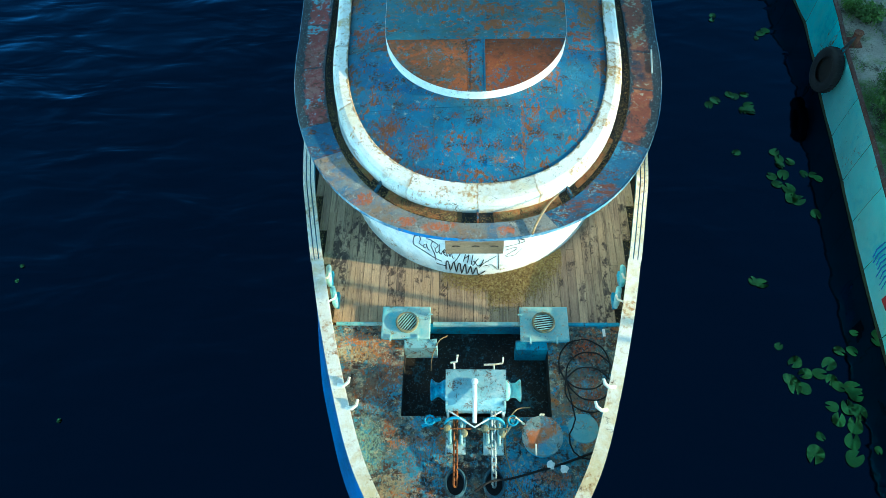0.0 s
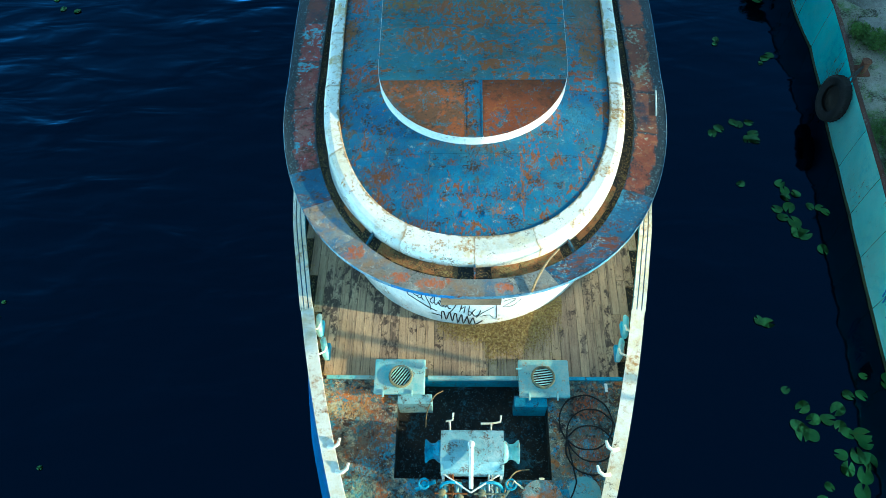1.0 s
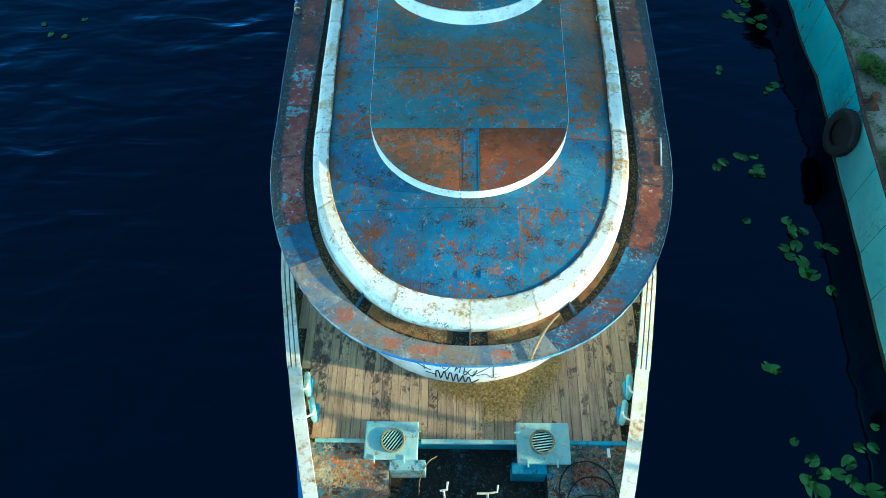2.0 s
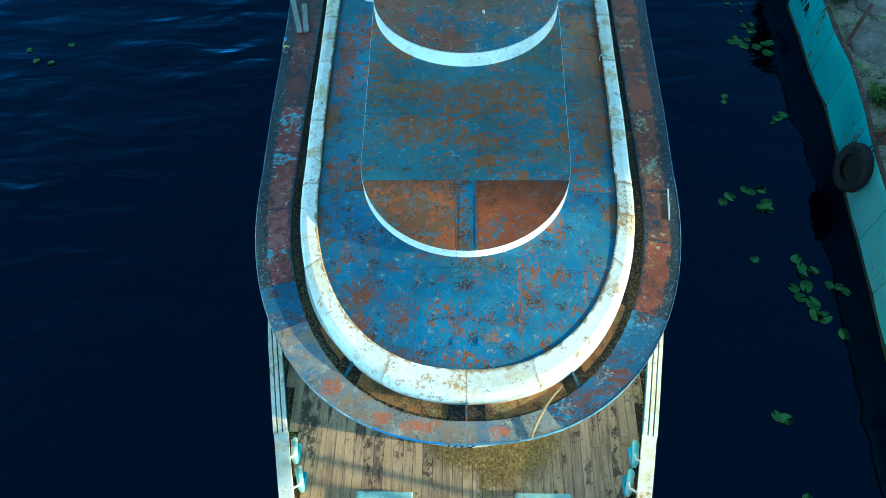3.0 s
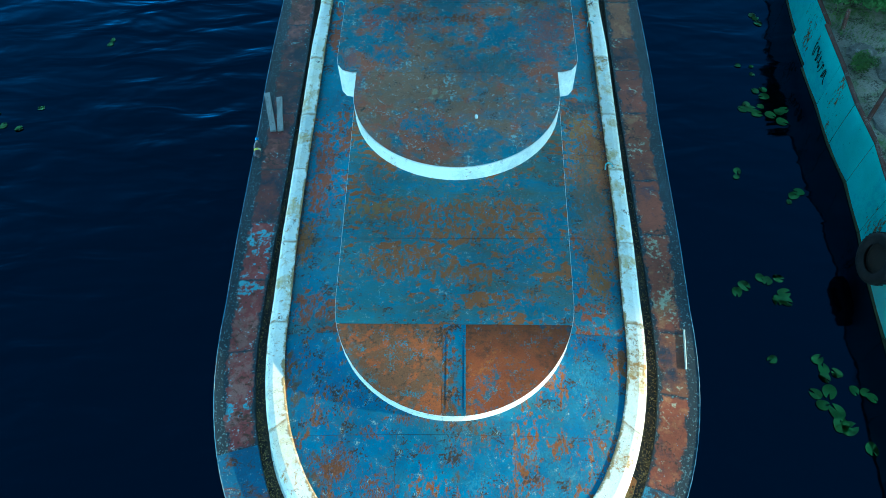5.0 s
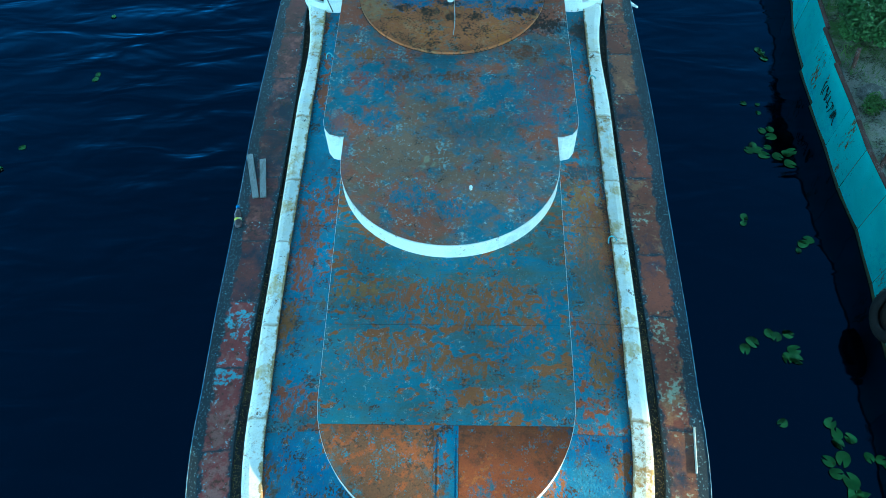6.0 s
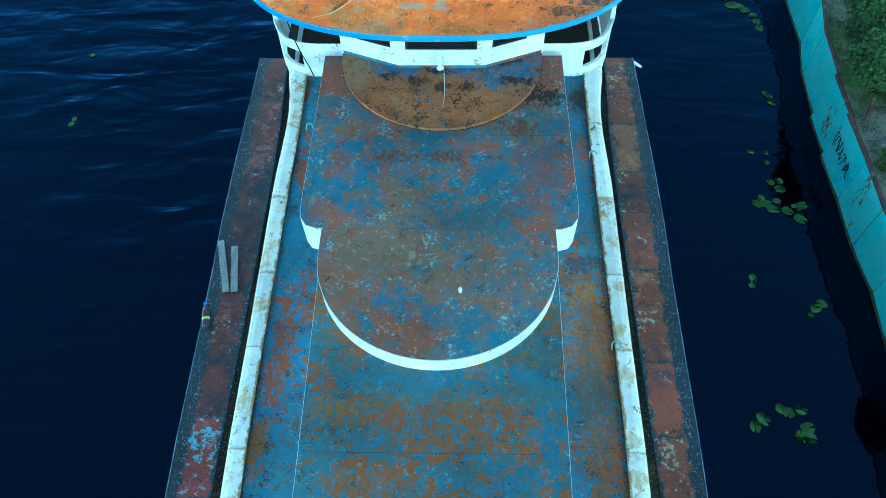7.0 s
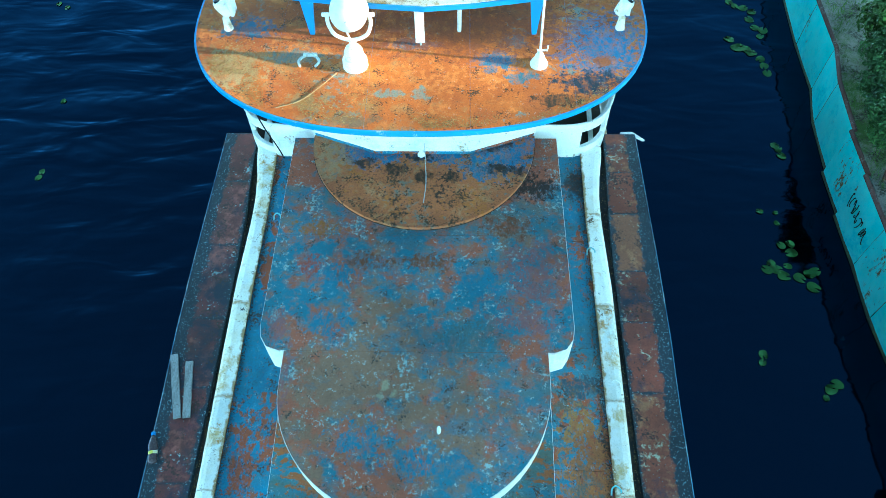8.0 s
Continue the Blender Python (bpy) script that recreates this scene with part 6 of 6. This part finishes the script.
for s in (-1, 1):
    bm = bmesh.new()
    v = [bm.verts.new(p) for p in ((s * 1.36 - .025, 11.22, ZW), (s * 1.36 + .03, 11.22, ZW), (s * 1.36 + .085, 11.24, ZW + .54), (s * 1.36 - .085, 11.24, ZW + .54))]
    f = bm.faces.new(v)
    r = bmesh.ops.extrude_face_region(bm, geom=[f])
    bmesh.ops.translate(bm, vec=(0, .05, 0), verts=[q for q in r["geom"] if isinstance(q, bmesh.types.BMVert)])
    part("leg", bm, M["blue_edge"], aw, "tapered blue leg")
part("post", box(-.075, .035, 11.02, 11.05, ZW + .04, ZW + .54, .004), M["white"], aw, "flat white post")
part("foot_rod", tube([(-.015, 11.03, ZW), (-.015, 11.03, ZW + .05)], .012, 6), M["galv"], aw)
part("post", tube([(.45, 11.29, ZW), (.45, 11.29, ZW + .54)], .026, 10), M["white"], aw, "round white post")

# ---------- lily pads ----------
def pad_mesh(seed):
    r = random.Random(seed)
    bm = bmesh.new()
    c = bm.verts.new((.1, 0, .006))
    rim = []
    n = 22
    for k in range(n + 1):
        a = radians(14) + (2 * math.pi - radians(28)) * k / n
        q = 1 + .05 * math.sin(3 * a + seed) + r.uniform(-.02, .02)
        rim.append(bm.verts.new((q * math.cos(a), .82 * q * math.sin(a), .012 + .012 * r.random())))
    for a, b in zip(rim, rim[1:]):
        bm.faces.new((c, a, b))
    bmesh.ops.solidify(bm, geom=bm.faces[:], thickness=.02)
    return make(bm, "lily_pad", M["lily"])


PADS = [pad_mesh(s) for s in range(4)]
rl = random.Random(3)
def lily(x, y, size):
    ob = new("lily_pad", PADS[rl.randrange(4)])
    ob.matrix_world = Matrix.Translation((x, y, .006 + .012 * rl.random())) @ Matrix.Rotation(rl.uniform(0, 6.28), 4, "Z") @ Matrix.Diagonal((size, size, size, 1))
    tagged(ob, "round green water lily leaf floating on dark water", "lily pad", "floating lily pads")


for x, y, s in ((6.04, 9.89, .08), (7.13, 9.37, .12), (7.26, 9.47, .12), (5.45, 7.0, .12), (5.62, 7.14, .13), (5.97, 7.32, .11), (6.09, 7.25, .11), (6.32, 7.31, .11), (6.35, 6.98, .13), (6.19, 6.82, .12), (6.34, 6.8, .13), (5.79, 5.57, .1), (6.61, 5.58, .12), (6.67, 5.39, .12), (6.65, 5.22, .11), (6.88, 5.31, .11), (6.4, 4.91, .12), (6.65, 4.95, .15), (6.47, 4.7, .12), (6.68, 4.58, .16), (6.68, 4.35, .16), (6.81, 4.28, .16), (7.1, 4.98, .1), (7.28, 4.94, .1), (7.37, 4.84, .1), (7.08, 3.92, .13), (5.47, 2.33, .11), (5.62, 2.28, .13)):
    lily(x, y, s)
for x, y, s in ((5.64, .95, .09), (7.08, 1.22, .08), (7.48, 1.2, .1), (7.44, 1.05, .1), (6.71, .86, .11), (6.95, .86, .11), (5.86, .63, .14), (5.69, .3, .13), (5.75, .17, .16), (5.89, .13, .14), (5.99, .41, .13), (6.24, .41, .13), (6.46, .6, .15), (6.42, .3, .12), (6.52, .17, .12), (6.75, .14, .16), (6.77, -.01, .13), (6.3, -.2, .12), (6.35, -.44, .14), (6.57, -.22, .15), (6.74, -.3, .16), (6.6, -.55, .16), (6.48, -.82, .16), (6.43, -1.11, .17), (5.79, -1.05, .18), (5.96, -.74, .09), (6.87, -.97, .08)):
    lily(x, y, s)
for x, y, s in ((6.79, 13.39, .08), (7.11, 13.35, .06), (7.07, 13.08, .07), (7.02, 12.51, .1), (7.21, 12.55, .1), (7.18, 12.33, .13), (6.71, 12.07, .1), (6.6, 11.92, .12), (6.8, 11.92, .13), (6.9, 11.77, .13), (7.03, 12.01, .09), (7.19, 11.73, .13), (7.41, 11.82, .12), (7.53, 11.88, .12), (7.4, 11.51, .14), (6.09, 10.05, .1), (7.0, 9.21, .07), (-11.01, 11.78, .09), (-10.71, 11.4, .1), (-10.3, 11.3, .1), (-10.0, 11.97, .09), (-8.94, 14.4, .08), (-9.22, 2.66, .05), (-9.22, 2.32, .05), (-7.45, -.57, .05)):
    lily(x, y, s)
for x, y, s in ((7.6, 20.42, .12), (7.71, 20.25, .11), (7.92, 20.18, .14), (8.11, 20.01, .13), (7.97, 19.71, .14), (8.04, 19.37, .13), (8.23, 19.26, .14), (8.1, 19.03, .11), (7.29, 18.92, .14), (7.44, 18.6, .18), (7.64, 18.53, .14), (7.74, 18.39, .14), (7.91, 18.17, .13), (7.94, 17.91, .13), (7.96, 17.66, .13), (7.55, 15.27, .1), (7.61, 15.15, .1), (7.63, 14.95, .11), (-8.96, 14.23, .09), (-9.18, 16.64, .08), (-10.53, 20.4, .09), (-10.25, 20.25, .09)):
    lily(x, y, s)

# ---------- quay side things ----------
ty = thing("tyre_fender", "old black lorry tyre hung on the quay wall as a fender", "tyre")
T = Matrix.Translation((7.85, 7.27, .80)) @ Matrix.Rotation(radians(101), 4, "Y") @ Matrix.Diagonal((1, 1, .72, 1))
tr = turned([(.28, -.10), (.33, -.13), (.43, -.135), (.485, -.11), (.495, -.05), (.495, .05), (.485, .11), (.43, .135), (.33, .13), (.28, .10), (.30, .0)], 44, T)
bmesh.ops.delete(tr, geom=[f for f in tr.faces if len(f.verts) > 8], context="FACES_ONLY")
tp = part("tyre", tr, M["black"], ty, smooth=True)
part("inner_wall", turned([(0, .02), (.16, .02), (.33, .04), (.33, .06), (0, .06)], 30, T), M["dark_in"], ty, "dark disc across the middle of the tyre")
for k in range(32):
    a = 2 * math.pi * k / 32
    bm = box(-.012, .012, -.10, .10, -.006, .008)
    bm.transform(T @ Matrix.Rotation(a, 4, "Z") @ Matrix.Translation((.496, 0, 0)) @ Matrix.Rotation(radians(90), 4, "X") @ Matrix.Rotation(radians(90), 4, "Y"))
    part("tread_block", bm, M["black"], tp)
part("rope", tube(smooth_line([(7.95, 7.35, 1.22), (8.10, 7.45, 1.36), (8.3, 7.6, 1.42)], 4), .018, 7), M["cable2"], ty, "dark rope to the bollard")
part("rope", tube(smooth_line([(7.95, 7.20, 1.22), (8.12, 7.40, 1.36), (8.32, 7.62, 1.40)], 4), .018, 7), M["cable2"], ty, "dark rope to the bollard")
bo = thing("mooring_bollard", "rusty red-brown mooring bollard at the quay edge", "bollard")
part("post", turned([(0, 0), (.09, 0), (.085, .22), (.10, .25), (.10, .29), (0, .30)], 16, Matrix.Translation((8.36, 7.66, 1.22))), M["rusty2"], bo)
part("foot", box(8.22, 8.5, 7.5, 7.82, 1.20, 1.25, .01), M["rusty2"], bo)
for a, b in (((8.36, 10.3, 1.22), (8.95, 11.1, 1.75)), ((8.72, 13.2, 1.22), (8.78, 13.45, 1.6))):
    pp = thing("leaning_pipe", "leaning rusty brown steel pipe on the bank", "pipe", "rusty pipes on the bank")
    part("pipe", tube([a, b], .045, 10), M["coping"], pp)
rk = random.Random(8)
for x, y, s, flat in ((9.25, 10.4, .75, .25), (9.5, 11.8, .5, .4), (9.0, 9.0, .35, .3), (9.3, 8.1, .3, .3), (8.9, 12.4, .3, .5)):
    st = thing("concrete_lump", "grey broken concrete lump half sunk in the bank", "concrete lump", "concrete lumps")
    bm = bmesh.new()
    bmesh.ops.create_icosphere(bm, subdivisions=3, radius=s)
    for v in bm.verts:
        v.co *= 1 + .22 * noise.noise(v.co * 2.2 / s + Vector((x, y, 0)))
        v.co.z *= flat
    bm.transform(Matrix.Translation((x, y, 1.22)))
    part("lump", bm, M["concrete"], st)
qs = thing("paint_strokes", "dark sprayed strokes on the turquoise quay wall", "paint strokes")
rs = random.Random(5)
for k in range(11):                                  # narrow tangled loops
    y, z, h, w = 12.2 + k * .095 + rs.uniform(-.03, .03), .66 + .012 * k + rs.uniform(-.05, .05), rs.uniform(.08, .19), rs.uniform(.02, .07)
    tilt, start = rs.uniform(-.25, .25), rs.uniform(0, 5)
    part("stroke", tube([(qx(y) - .05, y + w * math.cos(q) + tilt * h * math.sin(q), z + h * math.sin(q)) for q in (start + .55 * i for i in range(rs.randrange(5, 12)))], .009, 5), M["black"], qs)
qs2 = thing("paint_strokes", "blue sprayed strokes and a red patch on the quay wall", "paint strokes")
for k in range(8):
    y = 1.9 + k * .1
    part("stroke", tube([(qx(y) - .045, y, .62 - rs.uniform(.1, .25)), (qx(y) - .05, y + .05, .66), (qx(y) - .045, y + .03, .70 + rs.uniform(.1, .25))], .014, 5), M["blue_edge"], qs2)
part("patch", box(qx(1.55) - .05, qx(1.55) - .035, 1.38, 1.72, .40, .78, .004), M["redpaint"], qs2)

def leaf_cloud(name, n, centres, size, mat, seed, flat=1.0):
    """Many small folded leaves round a few centres (x, y, z, radius)."""
    r = random.Random(seed)
    vs, fs = [], []
    tot = sum(c[3] ** 2 for c in centres)
    for cx, cy, cz, rad in centres:
        for _ in range(int(n * rad ** 2 / tot)):
            d = Vector((r.gauss(0, 1), r.gauss(0, 1), r.gauss(0, 1))).normalized()
            q = rad * (r.random() ** .35) * (1 + .25 * noise.noise(d * 2.3 + Vector((cx, cy, cz))))
            p = Vector((cx, cy, cz)) + Vector((d.x * q, d.y * q, d.z * q * flat))
            t = (d + Vector((r.uniform(-1, 1), r.uniform(-1, 1), r.uniform(-.6, 1)))).normalized()
            u = t.cross(Vector((r.uniform(-1, 1), r.uniform(-1, 1), r.uniform(-1, 1)))).normalized()
            w = t.cross(u)
            s = size * r.uniform(.6, 1.3)
            k = len(vs)
            vs += [tuple(p - u * s), tuple(p + w * s * .5 + t * s * .2), tuple(p + u * s), tuple(p - w * s * .5 + t * s * .2)]
            fs += [(k, k + 1, k + 2), (k, k + 2, k + 3)]
    me = bpy.data.meshes.new(name)
    me.from_pydata(vs, [], fs)
    me.materials.append(mat)
    return me


def bush(x, y, z, rad, high, n, size, mat, seed, label):
    b = thing("bush", label, "bush", "bushes on the bank")
    r = random.Random(seed)
    cs = [(x + r.uniform(-.55, .55) * rad, y + r.uniform(-.55, .55) * rad, z + r.uniform(.35, .85) * high, rad * r.uniform(.35, .6)) for _ in range(11)]
    lf = new("leaves", leaf_cloud("leaves", n, cs, size, mat, seed, .85))
    lf.parent = b
    for k in range(7):
        c = cs[k]
        part("stem", tube([(x + r.uniform(-.08, .08), y + r.uniform(-.08, .08), z - .05), ((x + c[0]) / 2, (y + c[1]) / 2, z + high * .3), (c[0], c[1], c[2])], [.025, .018, .008], 6), M["bark"], b)
    return b


bush(9.1, 14.15, 1.2, .85, 1.2, 10000, .05, M["leaf"], 1, "dense dark green leafy bush at the quay edge")
bush(9.45, 15.7, 1.2, 1.0, 1.3, 11000, .05, M["leaf"], 2, "dense dark green leafy bush at the quay edge")
bush(10.0, 17.0, 1.2, 1.1, 1.4, 9000, .055, M["leaf2"], 3, "bright green leafy bush at the quay edge")
bush(10.3, 13.9, 1.2, .9, 1.2, 6000, .055, M["leaf"], 8, "dense dark green leafy bush at the quay edge")
bush(8.72, 6.0, 1.2, .6, .7, 5000, .035, M["leaf2"], 4, "low bright green weed bush at the quay edge")
bush(8.62, 5.0, 1.2, .5, .6, 3500, .035, M["leaf2"], 5, "low bright green weed bush at the quay edge")
bush(8.62, 8.75, 1.2, .3, .35, 1500, .03, M["leaf2"], 9, "low bright green weed bush at the quay edge")
bush(8.85, 8.3, 1.2, .35, .4, 1200, .035, M["leaf2"], 6, "low bright green weed bush at the quay edge")
bush(8.75, 12.0, 1.2, .3, .35, 900, .035, M["leaf2"], 7, "low bright green weed bush at the quay edge")

def grass():
    r = random.Random(2)
    vs, fs = [], []
    for _ in range(34000):
        y = r.uniform(-3, 24)
        d = r.uniform(.18, 3.4)
        x = qx(y) + d
        dens = noise.noise((x * .9, y * .9, 1.5))
        if dens < -.02 + .3 * (9 < y < 11.7):
            continue
        h, a = r.uniform(.05, .16), r.uniform(0, 6.28)
        z = QTOP - .09
        k = len(vs)
        w = .007
        vs += [(x - w * math.cos(a), y - w * math.sin(a), z), (x + w * math.cos(a), y + w * math.sin(a), z), (x + r.uniform(-.08, .08), y + r.uniform(-.08, .08), z + h)]
        fs.append((k, k + 1, k + 2))
    me = bpy.data.meshes.new("grass")
    me.from_pydata(vs, [], fs)
    me.materials.append(M["grass"])
    tagged(new("grass", me), "patchy green grass on the bank", "grass", kind="stuff")


grass()

def tree(x, y, z, high, rad, seed):
    t = thing("tree", "tall leafy green tree on the river bank", "tree", "trees on the bank")
    r = random.Random(seed)
    trunk = [(x, y, z - .2), (x + .1, y, z + high * .2), (x - .1, y + .1, z + high * .5), (x, y + .05, z + high * .8)]
    part("trunk", tube(smooth_line(trunk, 4), [.42 - .03 * k for k in range(13)], 10), M["bark"], t)
    cs = []
    for k in range(26):
        a = 2.4 * k + r.random()
        h = .26 + .66 * k / 25
        q = rad * (1.0 - .55 * abs(h - .5)) * r.uniform(.35, .85)
        c = (x + q * math.cos(a), y + q * math.sin(a), z + high * h)
        cs.append((*c, rad * r.uniform(.34, .5)))
        part("limb", tube([(x, y, z + high * h * .75), ((x + c[0]) / 2, (y + c[1]) / 2, z + high * h * .92), c], [.14, .08, .03], 6), M["bark"], t)
    cs.append((x, y, z + high * .93, rad * .4))
    lf = new("crown", leaf_cloud("crown", 11000, cs, .28, M["leaf"], seed))
    lf.parent = t


# unseen frame, added and shaped to cast the thin shadow lines on the foredeck
frame_post = thing("twin_post_frame", "unseen leaning twin-post frame added for its shadow lines on the foredeck", "post frame")
for y0, y1 in ((-2.41, -1.05), (-2.72, -1.37)):
    post = part("post", tube([(11.0, y0, 1.2), (11.0, y1, 6.62)], .042, 8), M["galv"], frame_post)
    part("foot", turned([(0, 1.2), (.09, 1.2), (.09, 1.36), (.05, 1.42), (0, 1.42)], 12, Matrix.Translation((11.0, y0, 0))), M["concrete"], post)
for z, y0, y1 in ((6.02, -1.68, -.85), (6.40, -1.72, -1.0)):
    part("cross_arm", box(10.93, 11.07, y0, y1, z - .025, z + .025, .006), M["galv"], frame_post)
part("brace", tube([(11.0, -1.41, 5.2), (11.0, -1.62, 5.62)], .02, 6), M["galv"], frame_post)
FAR = 42.0          # the unseen row of tall shade-casting trees is set this far behind the quay road
for k, (x, y, h, rad) in enumerate(((15.0, 4.1, 10.0, 2.4), (15.7, 5.7, 10.0, 2.6), (17.3, 6.6, 10.2, 2.6), (14.9, 8.0, 9.9, 2.4), (15.9, 11.3, 11.7, 2.7), (15.2, 12.8, 12.0, 2.6), (15.0, 13.9, 11.7, 2.6), (15.8, 15.4, 11.5, 2.6), (15.1, 17.4, 10.9, 2.5), (16.1, 20.2, 11.0, 2.7), (15.4, 23.4, 10.6, 2.6), (16.1, 26.8, 11.2, 2.8), (16.9, 30.8, 11.8, 3.0))):
    tree(x + FAR, y - FAR * math.tan(SUN_AZ), 2.5, h + FAR * math.tan(SUN_EL) / math.cos(SUN_AZ) - 2.8, rad * 1.25, 30 + k)

# planks of the foredeck
k = 0
x = -2.64
while x < 2.62:
    w = .131
    xa, xb = x + .003, x + w - .003
    far = max(abs(xa), abs(xb))
    y0 = .055
    while half_w(y0) - .125 < far and y0 < 3.3:
        y0 += .02
    y1 = 3.4
    if y0 < 3.2:
        joint = .9 + 1.6 * ((k * 37) % 11) / 11
        for s0, s1 in ((y0, joint - .002), (joint + .002, y1)) if y0 + .3 < joint < y1 - .3 else ((y0, y1),):
            part("plank", box(xa, xb, s0, s1, DECK - .03, DECK + .0015 * ((k * 7) % 3)), M["wood"], wood_deck)
    x += w
    k += 1
